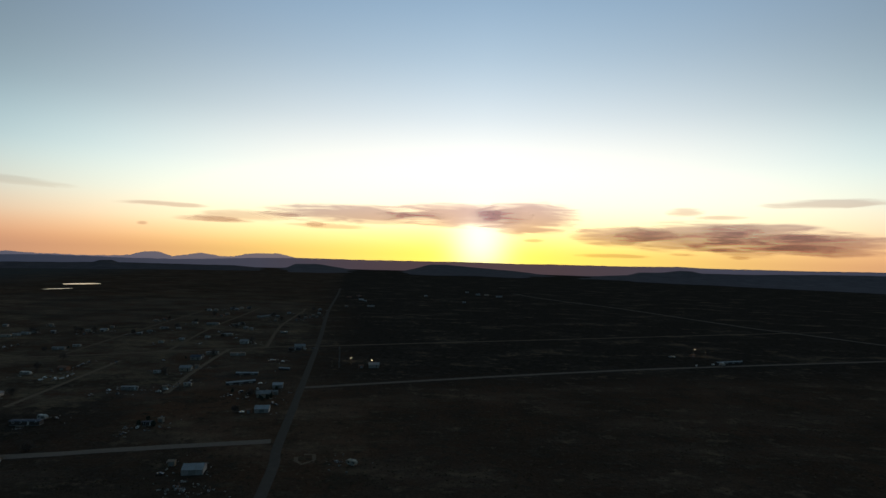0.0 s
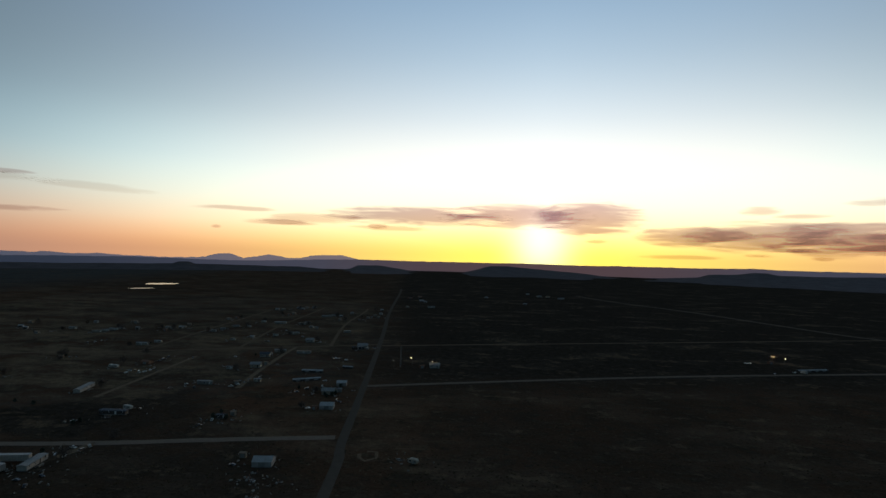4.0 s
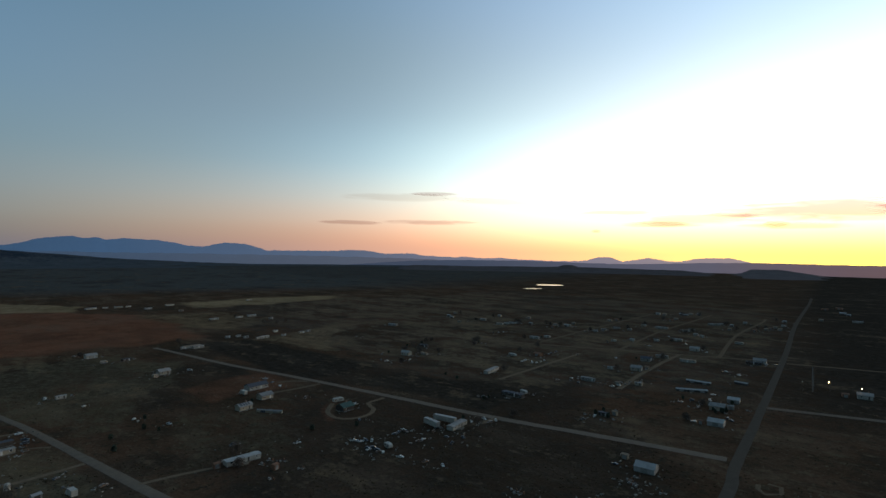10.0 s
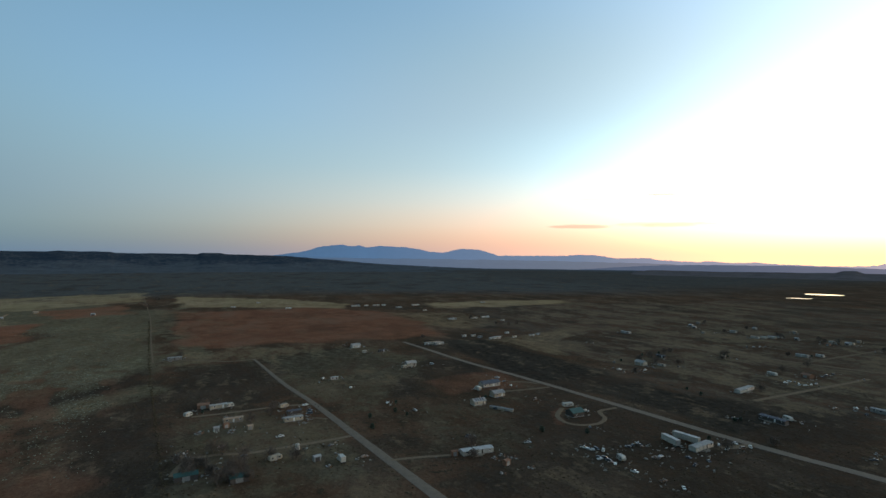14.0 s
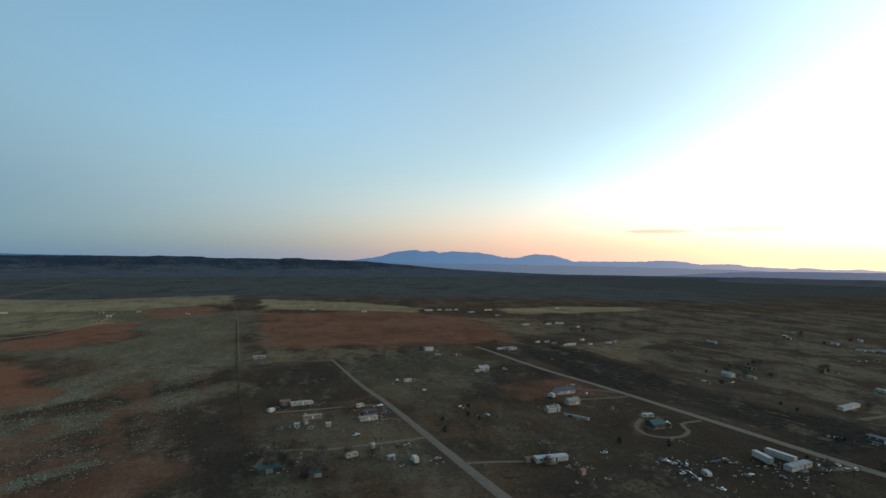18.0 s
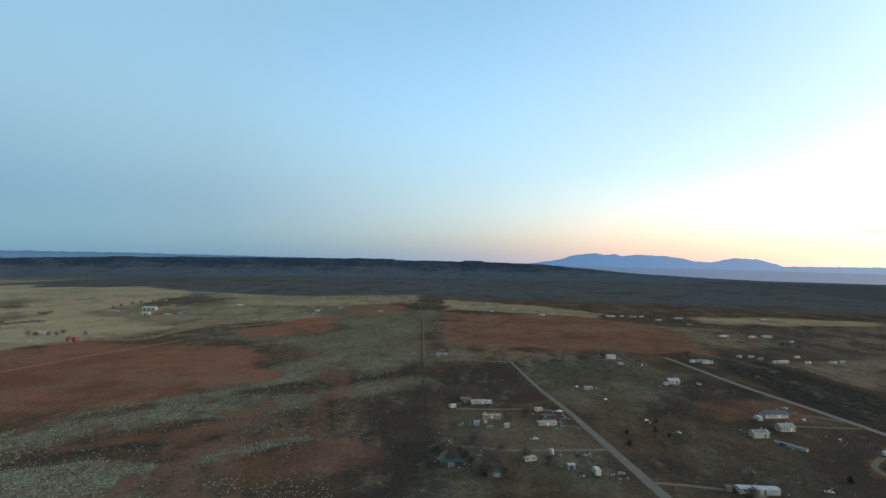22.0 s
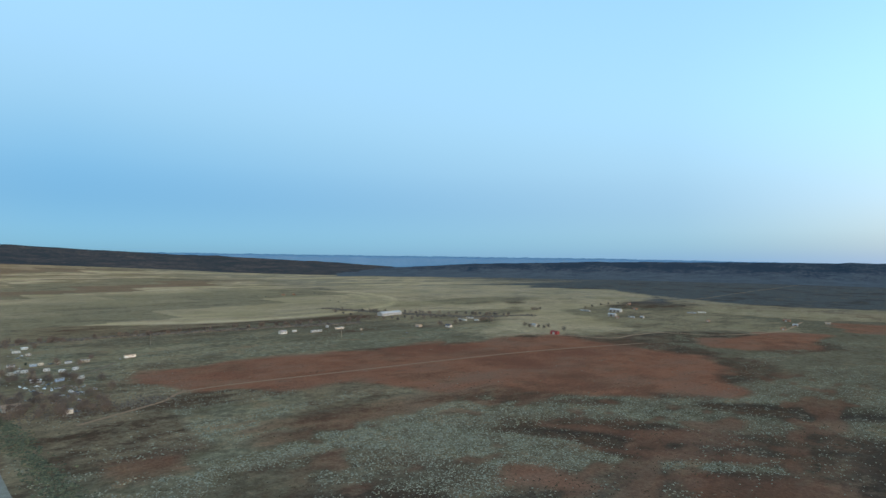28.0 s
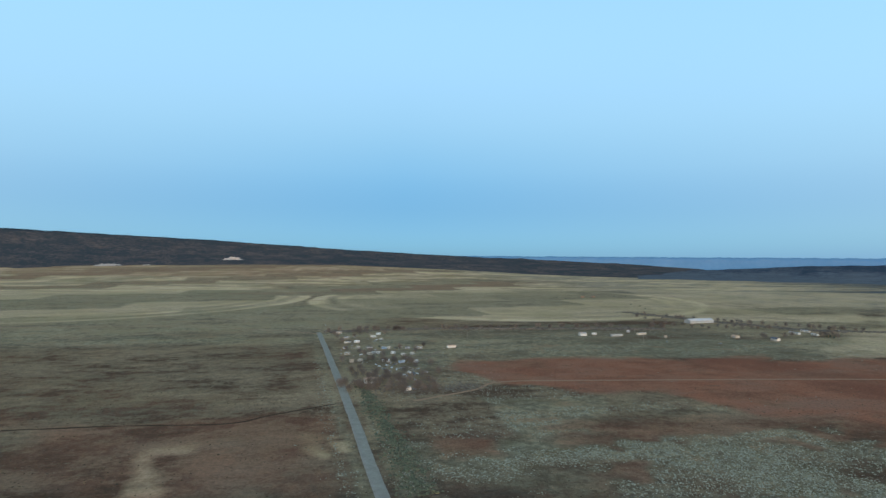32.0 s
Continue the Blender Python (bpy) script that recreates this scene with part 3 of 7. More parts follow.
def cover(x, y):
    """Shares of hay, red earth, dark brush and grey-green grass at each place."""
    wob = (lattice(x, y, 45, 3) - 0.5) * 34 + (lattice(x, y, 14, 4) - 0.5) * 12
    wide = (lattice(x * 0.45, y, 110, 5) - 0.5) * 120
    out = [np.zeros(x.shape) for _ in range(4)]
    patchy = np.clip(0.5 + 0.9 * (lattice(x, y, 60, 6) * 0.5 + lattice(x, y, 17, 7) * 0.5), 0, 1)
    for kind, soft, share, corners in FIELDS:
        d = inside(x, y, corners) + wob * min(1.0, soft / 12) + (wide if soft > 20 else 0.0)
        out[kind] = np.maximum(out[kind], share * patchy * smooth(d, -soft, soft))
    for cx, cy, r in PIVOTS:
        rr = np.hypot(x - cx, y - cy)
        rings = 0.52 + 0.2 * lattice(x, y, 120, 9) + smooth(rr, r * 0.62, r * 0.9) * (0.12 + 0.34 * np.sin(rr / 9.0 + 3 * lattice(x, y, 90, 8))) * lattice(x, y, 70, 10)
        rings = rings + 0.35 * smooth(rr, r - 34, r - 22) * (1 - smooth(rr, r - 14, r - 4))
        out[0] = np.maximum(out[0], smooth(r - rr, -8, 8) * rings)
        out[3] = np.maximum(out[3], smooth(r - rr, -8, 8) * 0.6)
    plain = sage_plain(x, y)
    strips = lattice(x * 0.25 + y * 0.05, y, 28, 11) * 0.6 + lattice(x, y, 9, 12) * 0.4
    out[3] = np.maximum(out[3], 0.62 * smooth(strips, 0.5, 0.75) * smooth(-x, 430, 620) * smooth(250 - y, 0, 300) * (1 - plain))
    out[2] = np.maximum(out[2], 0.55 * smooth(lattice(x, y, 70, 15) * 0.6 + lattice(x, y, 22, 16) * 0.4, 0.52, 0.75))
    washed = smooth(inside(x, y, [[-90, -340], [-330, -335], [-600, -180], [-560, -64], [-330, -52], [-120, -60]]), -10, 40) * (1 - smooth(streaks(x, y), 0.42, 0.56))
    out[1] = np.maximum(out[1], 0.38 * washed)
    out[2] = out[2] * (1 - 0.45 * washed)
    out[3] = out[3] * (1 - 0.55 * washed)
    far_strips = lattice(x * 0.2, y, 45, 17) * 0.6 + lattice(x * 0.5, y, 20, 18) * 0.4
    out[0] = np.maximum(out[0], (0.45 + 0.5 * smooth(far_strips, 0.4, 0.65)) * smooth(-y, 1500, 1700) * smooth(x, -2600, -1200))
    # dark share in the north also paints in the dimness of backlit ground
    north = smooth(y - 0.16 * x, 330, 520) * smooth(x + 0.16 * y, -130, 40) + smooth(y, 1000, 1300) * 0.3
    out[2] = np.maximum(out[2], 1.0 * np.clip(north, 0, 1))
    south = smooth(-y, 150, 420) * smooth(x + 0.35 * y, -420, -250)
    out[2] = out[2] * (1 - 0.75 * south)
    out[0] = np.maximum(out[0], 0.24 * smooth(-y, 150, 420) * smooth(x + 0.35 * y, -620, -350) * (0.4 + 0.9 * lattice(x * 0.5, y, 34, 28)))
    out[3] = np.maximum(out[3], south * (1 - 0.75 * smooth(x, -20, 40) * smooth(y, -700, -600)) * (0.3 + 0.5 * smooth(-y, 440, 600)) * (0.5 + lattice(x, y, 40, 25)))
    out[2] = out[2] * (1 - 0.9 * smooth(-y, 560, 700) * smooth(x, -1100, -700))
    west = smooth(13.7 + 0.135 * x - y, 10, 90) * smooth(-x, -40, 200) * (1 - plain)
    out[3] = np.maximum(out[3], 0.16 * west * (0.45 + lattice(x * 0.4, y, 55, 33)))
    # far parcels, each with a crop of its own
    u, v = 0.988 * x + 0.155 * y, -0.155 * x + 0.988 * y
    cell = (np.floor(u / 420 + 0.3 * np.floor(v / 150)).astype(int) * 7 + np.floor(v / 150).astype(int) * 13) % 10 / 9.0
    crop = smooth(-v, 720, 800) * (1 - plain)
    out[0] = np.maximum(out[0] * (1 - crop * 0.75 * smooth(cell, 0.3, 0.8)), crop * 0.28)
    out[1] = np.maximum(out[1], crop * 0.42 * smooth(cell, 0.6, 0.9) * smooth(-v, 1450, 1750))
    out[3] = np.maximum(out[3], crop * 0.75 * smooth(cell, 0.25, 0.6))
    lea = smooth(-y, 250, 420) * smooth(x, -40, 40)
    out[0] = np.maximum(out[0], lea * 0.2 * (0.5 + lattice(x * 0.4, y, 60, 27)) * smooth(-y, 380, 640))
    return out


# ---- the ground, one sheet ----
N = 620
s = np.linspace(-1, 1, N)
axis = 4930 * np.sinh(4.6 * s) / np.sinh(4.6)
gx, gy = np.meshgrid(axis - 60, axis)
gx, gy = np.clip(gx, -4950, 4950).ravel(), gy.ravel()
gz = terrain(gx, gy)
idx = np.arange(N * N).reshape(N, N)
quads = np.stack([idx[:-1, :-1], idx[:-1, 1:], idx[1:, 1:], idx[1:, :-1]], -1).reshape(-1, 4)
gm = bpy.data.meshes.new("ground")
gm.vertices.add(N * N)
gm.vertices.foreach_set("co", np.stack([gx, gy, gz], -1).astype(np.float32).ravel())
gm.loops.add(quads.size)
gm.loops.foreach_set("vertex_index", quads.ravel().astype(np.int32))
gm.polygons.add(len(quads))
gm.polygons.foreach_set("loop_start", np.arange(0, quads.size, 4, dtype=np.int32))
gm.update(calc_edges=True)
gm.attributes.new("cover", "FLOAT_COLOR", "POINT").data.foreach_set("color", np.stack(cover(gx, gy), -1).astype(np.float32).ravel())
gm.attributes.new("sage_plain", "FLOAT", "POINT").data.foreach_set("value", sage_plain(gx, gy).astype(np.float32))
gm.materials.append(GROUND)
tagged(new("ground", gm), "flat dry rangeland with scrub, red earth and hay fields", "ground", kind="structure")


# ---- hills and far ranges ----
def bearing(az, d):
    return d * math.sin(radians(az)), d * math.cos(radians(az))


def ridge(name, az0, az1, d_base, d_crest, crest, mat, label, rough=4.0, step=0.2, seed=1, back=4900, base=None, flat=0.0):
    """A long hill seen from the middle of the plain: foot at d_base, crest at d_crest with the height crest(az)."""
    cols = int(abs(az1 - az0) / step) + 1
    prof = [0, 0.12, 0.26, 0.42, 0.58, 0.72, 0.84, 0.93, 1.0]
    verts, faces = [], []
    for i in range(cols):
        az = az0 + (az1 - az0) * i / (cols - 1)
        top = crest(az)
        foot_x, foot_y = bearing(az, d_base)
        z0 = (float(terrain(np.array(foot_x), np.array(foot_y))) if base is None else base) - 1
        for k in prof:
            d = d_base + (d_crest - d_base) * k
            x, y = bearing(az, d)
            n = noise.fractal((x / 260, y / 260, seed), 1.0, 2.0, 5)
            shape = k ** (1.6 - flat) if top > z0 else k
            z = z0 + (top - z0) * shape + n * rough * math.sin(math.pi * min(1, k * 0.93)) * 3 + n * rough * 0.35 * k
            verts.append((x, y, z))
        x, y = bearing(az, min(back, d_crest + 400))
        verts.append((x, y, z0 - 10))
    w = len(prof) + 1
    for i in range(cols - 1):
        for k in range(w - 1):
            a = i * w + k
            faces.append((a, a + w, a + w + 1, a + 1))
    ob = new(name, mesh_from(name, verts, faces, mat))
    for p in ob.data.polygons:
        p.use_smooth = True
    return tagged(ob, label, "hill", kind="structure")


EYE = 102.0


def height(el, d):
    return EYE + d * math.tan(radians(el))


def ramp_between(az, pts):
    for (a, va), (b, vb) in zip(pts, pts[1:]):
        if a <= az <= b:
            return va + (vb - va) * (az - a) / (b - a)
    return pts[0][1] if az < pts[0][0] else pts[-1][1]


def far_crest(az):
    el = ramp_between(az, [(-160, 0.28), (-125, 0.2), (-104, -0.05), (-90, -0.3), (-86, -0.25), (-83, 0.15), (-81.6, 0.62), (-80.5, 0.80), (-79.2, 0.9), (-78.3, 0.72), (-77.4, 0.86), (-76.6, 0.62), (-75.4, 0.82),
                           (-72.6, 0.66), (-71.0, 0.46), (-70.0, 0.22), (-68.7, 0.12), (-67.5, 0.42), (-66.6, 0.56), (-64.8, 0.45), (-63.6, 0.12), (-62.9, -0.14), (-55.7, -0.09), (-54.8, 0.03), (-53.0, -0.01)])
    if az > -53:
        el = ramp_between(az, [(-53.0, -0.01), (-50.8, -0.32), (-48.0, -0.25), (-47.0, -0.45), (-43.3, -0.6), (-42.8, -0.5), (-40.8, -0.64), (-38.9, -0.58), (-36.6, -0.72), (-32.5, -0.82), (-30.0, -0.70), (-29.2, -0.44), (-28.2, -0.32),
                               (-27.6, -0.38), (-26.5, -0.74), (-25.4, -0.58), (-24.1, -0.32), (-23.0, -0.52), (-22.2, -0.67), (-21.1, -0.64), (-20.0, -0.38), (-18.5, -0.28), (-16.9, -0.24), (-16.1, -0.39), (-15.2, -0.66), (34, -0.8), (60, 0.0), (120, 0.4), (200, 0.28)])
    return height(el + 0.05 * noise.fractal((az * 2.1, 3.3, 0), 0.8, 2.1, 5), 4780)


def pale_plain_crest(az):
    el = ramp_between(az, [(-100, -0.9), (-88, -0.46), (-70, -0.52), (-55, -0.66), (-44, -0.9), (-38, -1.2)])
    return height(el + 0.05 * noise.fractal((az * 0.9, 6.3, 0), 1.0, 2.0, 4), 4600)


def juniper_crest(az):
    el = ramp_between(az, [(118, 1.6), (140, 2.3), (149, 2.28), (157, 2.02), (166, 1.6), (172, 1.26), (177, 0.93), (183, 0.62), (189, 0.3), (196, 0.05), (206, -0.4), (214, -0.9)])
    return height(el + 0.03 * noise.fractal((az * 0.8, 8.1, 0), 1.0, 2.0, 4), 4350)


def dark_crest(az):
    el = ramp_between(az, [(-150, -1.2), (-138, -0.5), (-126, -0.15), (-112, -0.03), (-104.8, -0.04), (-104.0, 0.04), (-100.2, 0.0), (-99.8, -0.12), (-93, -0.16), (-92.6, -0.03), (-91.0, -0.06), (-90.4, -0.18), (-86, -0.28), (-81.7, -0.56), (-78.3, -0.84), (-73.7, -1.15), (-70.2, -1.32), (-65, -1.5), (-58, -1.7), (-52, -1.87), (-46, -2.0)])
    return height(el + 0.035 * noise.fractal((az * 1.1, 1.7, 0), 1.0, 2.0, 4), 3900)


def west_mesa_crest(az):
    el = ramp_between(az, [(-60, -2.2), (-50.6, -2.1), (-50.0, -1.9), (-49.0, -1.6), (-48, -1.46), (-41.7, -1.47), (-34.7, -1.43), (-32.8, -1.38), (-32.3, -1.2), (-31.4, -1.2), (-30.8, -1.4), (-25, -1.46), (-21, -1.5), (-17.7, -1.77), (-15, -2.1)])
    return height(el + 0.02 * noise.fractal((az * 1.3, 2.9, 0), 1.0, 2.0, 4), 3400)


def sun_mesa_crest(az):
    el = ramp_between(az, [(-22, -2.1), (-17.7, -1.8), (-16.0, -1.61), (-15.2, -1.24), (-13.1, -1.19), (-11.4, -1.44), (-9.6, -1.69), (-6.0, -1.78), (-4.6, -1.8), (-3.0, -1.45), (-1.3, -0.98), (0.5, -0.93), (3.5, -1.14), (8.1, -1.45), (10.9, -1.7),
                           (13.6, -1.76), (18.8, -1.44), (19.8, -1.13), (22.2, -1.03), (23.6, -0.81), (24.6, -0.83), (25.5, -1.0), (30, -0.94), (34.6, -0.74), (42, -0.6)])
    return height(el + 0.02 * noise.fractal((az * 0.9, 5.2, 0), 1.0, 2.0, 4), 3480)


def north_crest(az):
    el = ramp_between(az, [(-56, -1.6), (-48, -1.0), (-43.9, -0.89), (-36, -0.82), (-31.4, -0.95), (-26.4, -1.0), (-21, -0.81), (-15.2, -0.64), (-9.6, -0.68), (3.4, -0.61), (8, -0.64), (13.6, -0.58), (18.8, -0.57), (23.6, -0.45), (25.9, -0.52), (34.6, -0.46), (40, -0.35), (60, -0.2), (120, 0.9), (150, 1.2)])
    return height(el + 0.03 * noise.fractal((az * 1.6, 9.9, 0), 1.0, 2.0, 4), 4450)


ridge("mountain_range", -165, 195, 4640, 4780, far_crest, FAR_HAZE, "far mountain range, its blue haze painted as glow", rough=1.0, step=0.12, base=-160)
ridge("pale_plain", -100, -38, 4350, 4600, pale_plain_crest, HAZY_PLAIN, "plain below the far mountains, its pale blue haze painted as glow", seed=9, rough=0.6, base=-160, step=0.3)
ridge("north_bench", -56, 150, 3950, 4450, north_crest, BENCH_HAZE, "low bench along the horizon, violet haze painted as glow", seed=4, rough=2.0, base=-140)
ridge("sun_mesas", -22, 42, 2750, 3480, sun_mesa_crest, HILL, "low brown mesas below the sunset", seed=5, rough=2.0)
ridge("west_mesa", -60, -15, 2900, 3400, west_mesa_crest, HILL, "long low dark mesa behind the lake", seed=6, rough=1.5, flat=0.5)
ridge("dark_ridge", -152, -46, 2950, 3900, dark_crest, DARK_RIDGE, "dark ridge covered with junipers", seed=7, rough=3.0)
ridge("juniper_hill", 116, 214, 3150, 4350, juniper_crest, JUNIPER_HILL, "long hill speckled with dark junipers", seed=8, rough=5.0)




def outcrop(az, el, d, wide, tall, seed, label):
    """A low bare rock face set into the hillside: a shelf of cracked ledges."""
    x, y = bearing(az, d)
    verts, faces, n, m = [], [], 26, 5
    for i in range(n + 1):
        u = 2 * i / n - 1
        for k in range(m + 1):
            f = k / m
            crag = noise.fractal((u * 5 + seed, f * 2.2, seed), 1.0, 2.0, 4)
            top = (1 - abs(u) ** 2.2) * (1 + 0.5 * noise.noise((u * 4, seed, 0.3)))
            verts.append((u * wide * (1 - 0.15 * f), (f - 0.5) * 46 - 9 * crag, (f * top * 1.7 - 0.7) * tall + 2.2 * crag * f))
    for i in range(n):
        for k in range(m):
            a = i * (m + 1) + k
            faces.append((a, a + m + 1, a + m + 2, a + 1))
    ob = new("rock_outcrop", mesh_from("rock_outcrop", verts, faces, PALE_ROCK))
    ob.matrix_world = pose(x, y, EYE + d * math.tan(radians(el)), 0, 0, -az)
    tagged(ob, label, "rock", kind="structure")


outcrop(167.0, -0.15, 3560, 72, 10, 1.0, "bare quarry face on the hillside")
outcrop(156.6, -0.75, 3260, 84, 7, 4.0, "bare rock outcrop at the foot of the hill")
outcrop(159.6, -0.85, 3240, 70, 6, 7.0, "bare rock outcrop at the foot of the hill")


# ---- roads and tracks ----
def spline(pts, every):
    p = [Vector((*q, 0)) for q in pts]
    p = [p[0] * 2 - p[1], *p, p[-1] * 2 - p[-2]]
    out = []
    for a, b, c, d in zip(p, p[1:], p[2:], p[3:]):
        n = max(1, int((c - b).length / every))
        for i in range(n):
            t = i / n
            out.append(0.5 * (2 * b + (c - a) * t + (2 * a - 5 * b + 4 * c - d) * t * t + (3 * b - a - 3 * c + d) * t ** 3))
    return out + [p[-2]]


LINES = []


def strip(name, pts, width, mat, label, category="road", lift=0.1, every=5.0, seed=0, taper=0.0, ragged=0.14):
    """A road: slightly crowned, with uneven edges that run into the ground."""
    line = spline(pts, every)
    LINES.append((line, width * 0.5 + 1.0))
    verts, faces = [], []
    for i, p in enumerate(line):
        q, r = line[max(0, i - 1)], line[min(len(line) - 1, i + 1)]
        side = Vector((-(r - q).y, (r - q).x, 0)).normalized()
        z = float(terrain(np.array(p.x), np.array(p.y)))
        for k, h in ((-0.5, -0.05), (-0.42, 0.6), (-0.15, 1.0), (0.15, 1.0), (0.42, 0.6), (0.5, -0.05)):
            w = width * (1 - taper * i / len(line)) * k * (1 + ragged * noise.noise((i * 0.35, k * 9, seed + 0.5)))
            v = p + side * w
            verts.append((v.x, v.y, z + lift * h))
    for i in range(len(line) - 1):
        for k in range(5):
            a = i * 6 + k
            faces.append((a, a + 1, a + 7, a + 6))
    return tagged(new(name, mesh_from(name, verts, faces, mat)), label, category, kind="structure")


strip("main_road", [(57, -742), (54, -730), (27, -536), (1.5, -345), (-13.5, -227), (-46, 0)], 6.4, PAVED, "straight worn grey main road across the plain", seed=1, ragged=0.09)
strip("main_road", [(-46, 0), (-76, 240), (-86, 293), (-103, 398), (-148, 668), (-200, 960), (-262, 1370), (-300, 1600)], 5.4, PAVED_DIM, "straight main road across the plain, dimmed in colour towards the sun", seed=1, ragged=0.09)
strip("cross_road", [(-92, 300), (-151, 285), (-215, 267), (-300, 250), (-392, 231), (-470, 212), (-555, 198), (-600, 190)], 6.8, ROAD, "pale gravel side road past the plots", seed=2, taper=0.3)
strip("plot_road", [(-185, 90), (-212, 86), (-250, 79), (-302, 70), (-380, 56), (-440, 43), (-550, 25)], 6.4, ROAD, "pale gravel road between mobile homes", seed=3, taper=0.6)
strip("section_road", [(-104, 420), (3, 460), (116, 500), (235, 537), (500, 609), (760, 680)], 6.0, ROAD, "pale gravel road across the dark scrub", seed=4)
strip("section_road", [(-134, 606), (3, 654), (162, 708), (473, 815), (620, 860)], 4.5, TRACK, "narrow dirt road across the dark scrub", seed=5)
strip("valley_road", [(640, 660), (600, 732), (540, 838), (510, 880), (448, 1030), (389, 1175), (270, 1390), (205, 1570)], 7.0, ROAD, "winding pale gravel road across the valley", seed=6)
strip("street", [(-250, 1000), (-241, 940), (-225, 767), (-189, 590)], 4.2, TRACK, "dirt street between scattered homes", seed=7)
strip("street", [(-330, 990), (-321, 896), (-306, 726), (-277, 550)], 4.2, TRACK, "dirt street between scattered homes", seed=8)
strip("street", [(-404, 920), (-398, 863), (-378, 662), (-360, 512)], 4.2, TRACK, "dirt street between scattered homes", seed=9)
strip("street", [(-222, 575), (-218, 529), (-208, 451), (-197, 392)], 4.5, TRACK, "dirt lane between scattered homes", seed=10)
strip("street", [(-294, 500), (-285, 415), (-278, 348)], 4.0, TRACK, "dirt lane between scattered homes", seed=11)
strip("lane", [(-560, 440), (-360, 512), (-277, 550), (-191, 588), (-140, 612)], 4.5, TRACK, "dirt lane crossing the streets", seed=12)
strip("far_track", [(-1269, -734), (-1468, -707), (-1858, -765), (-2449, -848), (-3068, -931)], 3.4, PALE_TRACK, "pale dirt track climbing the dark plain", "track", seed=13)
strip("field_track", [(510, -845), (277, -830), (150, -790), (54, -735)], 3.5, PALE_TRACK, "pale dirt track along the hay fields", "track", seed=14)
strip("red_track", [(-40, -380), (-90, -408), (-120, -432), (-219, -426), (-447, -402), (-620, -360)], 3.2, PALE_TRACK, "thin dirt track through the red earth", "track", seed=15)
strip("fence_track", [(-560, -62), (-709, -82), (-959, -114), (-1381, -179)], 1.3, TRACK, "dirt track along a fence line", "track", seed=16)
strip("driveway", [(-302, 67), (-299, 52), (-296, 30), (-294, 13), (-297, -3), (-294, -14), (-283, -19), (-275, -20)], 3.2, TRACK, "bare dirt driveway to a plot", "driveway", seed=17)
strip("driveway", [(-374, 54), (-376, 37), (-374, 19), (-371, -2), (-370, -18)], 3.0, TRACK, "bare dirt driveway to a plot", "driveway", seed=18)
strip("driveway", [(-297, 244), (-294, 228), (-281, 223), (-273, 212), (-274, 200), (-282, 194), (-295, 197), (-309, 210)], 3.2, TRACK, "bare dirt loop drive round a house", "driveway", seed=19)
strip("driveway", [(-361, 233), (-360, 211), (-361, 193)], 3.5, TRACK, "pale dirt drive to a ranch house", "driveway", seed=20)
strip("driveway", [(-374, 230), (-383, 222), (-386, 211)], 3.5, TRACK, "pale dirt drive to a ranch house", "driveway", seed=21)
strip("driveway", [(-213, 268), (-214, 259), (-216, 246)], 5.0, TRACK, "bare dirt yard entrance beside semi-trailers", "driveway", seed=22)
strip("driveway", [(-260, 78), (-259, 92), (-256, 109)], 2.6, TRACK, "faint dirt drive to a mobile home", "driveway", seed=23)
strip("driveway", [(-72, 278), (-71, 273), (-67, 269), (-62, 274), (-64, 282), (-69, 282)], 2.2, TRACK, "thin dirt loop beside the road", "driveway", seed=24)
strip("lane", [(27, -557), (6, -554), (-22, -553), (-59, -548), (-72, -560), (-88, -586)], 4.0, TRACK, "dirt lane through the trailer park", "lane", seed=25)
strip("lane", [(28, -597), (-5, -596), (-54, -590)], 4.0, TRACK, "dirt lane through the trailer park", "lane", seed=26)
strip("field_track", [(-529, -505), (-579, -491), (-621, -411), (-673, -408), (-735, -396), (-774, -340), (-894, -305), (-1061, -329)], 4.0, PALE_TRACK, "pale dirt track through grassland", "track", seed=27)
strip("dirt_ditch", [(203, -343), (143, -344), (78, -341), (54, -356), (14, -379)], 2.0, DITCH, "dark eroded ditch across the scrub", "ditch", seed=28, ragged=0.9)
strip("driveway", [(-338, 60), (-342, 54), (-343, 47)], 2.0, TRACK, "faint dirt drive into a plot", "driveway", seed=30)
strip("fallow_track", [(-550, 26), (-546, 1), (-565, -34), (-567, -58)], 3.0, TRACK, "faint dirt track beside a dark plot", "track", seed=31)
strip("field_track", [(700, -870), (500, -858), (300, -862), (190, -900), (110, -960)], 3.0, TRACK, "pale dirt track along the hay fields", "track", seed=34)



# ---- paints and surfaces of the things ----
WHITE = material("white_siding", (0.50, 0.455, 0.385), 0.6, vary=0.12, size=2.0, dirt=(0.18, 0.155, 0.125))
CREAM = material("cream_siding", (0.42, 0.35, 0.26), 0.7, vary=0.15, size=2.0, dirt=(0.21, 0.165, 0.115))
GREY = material("grey_siding", (0.28, 0.26, 0.23), 0.7, vary=0.2, size=2.0, dirt=(0.12, 0.11, 0.10))
BLUE = material("blue_grey_siding", (0.21, 0.24, 0.28), 0.7, vary=0.2, size=2.0)
TAN = material("tan_boards", (0.27, 0.21, 0.15), 0.85, vary=0.3, size=1.5)
BROWN = material("dark_brown_boards", (0.075, 0.058, 0.048), 0.9, vary=0.35, size=1.5)
REDPAINT = material("red_paint", (0.20, 0.030, 0.026), 0.7, vary=0.25, size=2.0)
BRICK = material("brick_wall", (0.34, 0.19, 0.13), 0.9, vary=0.2, size=1.0)
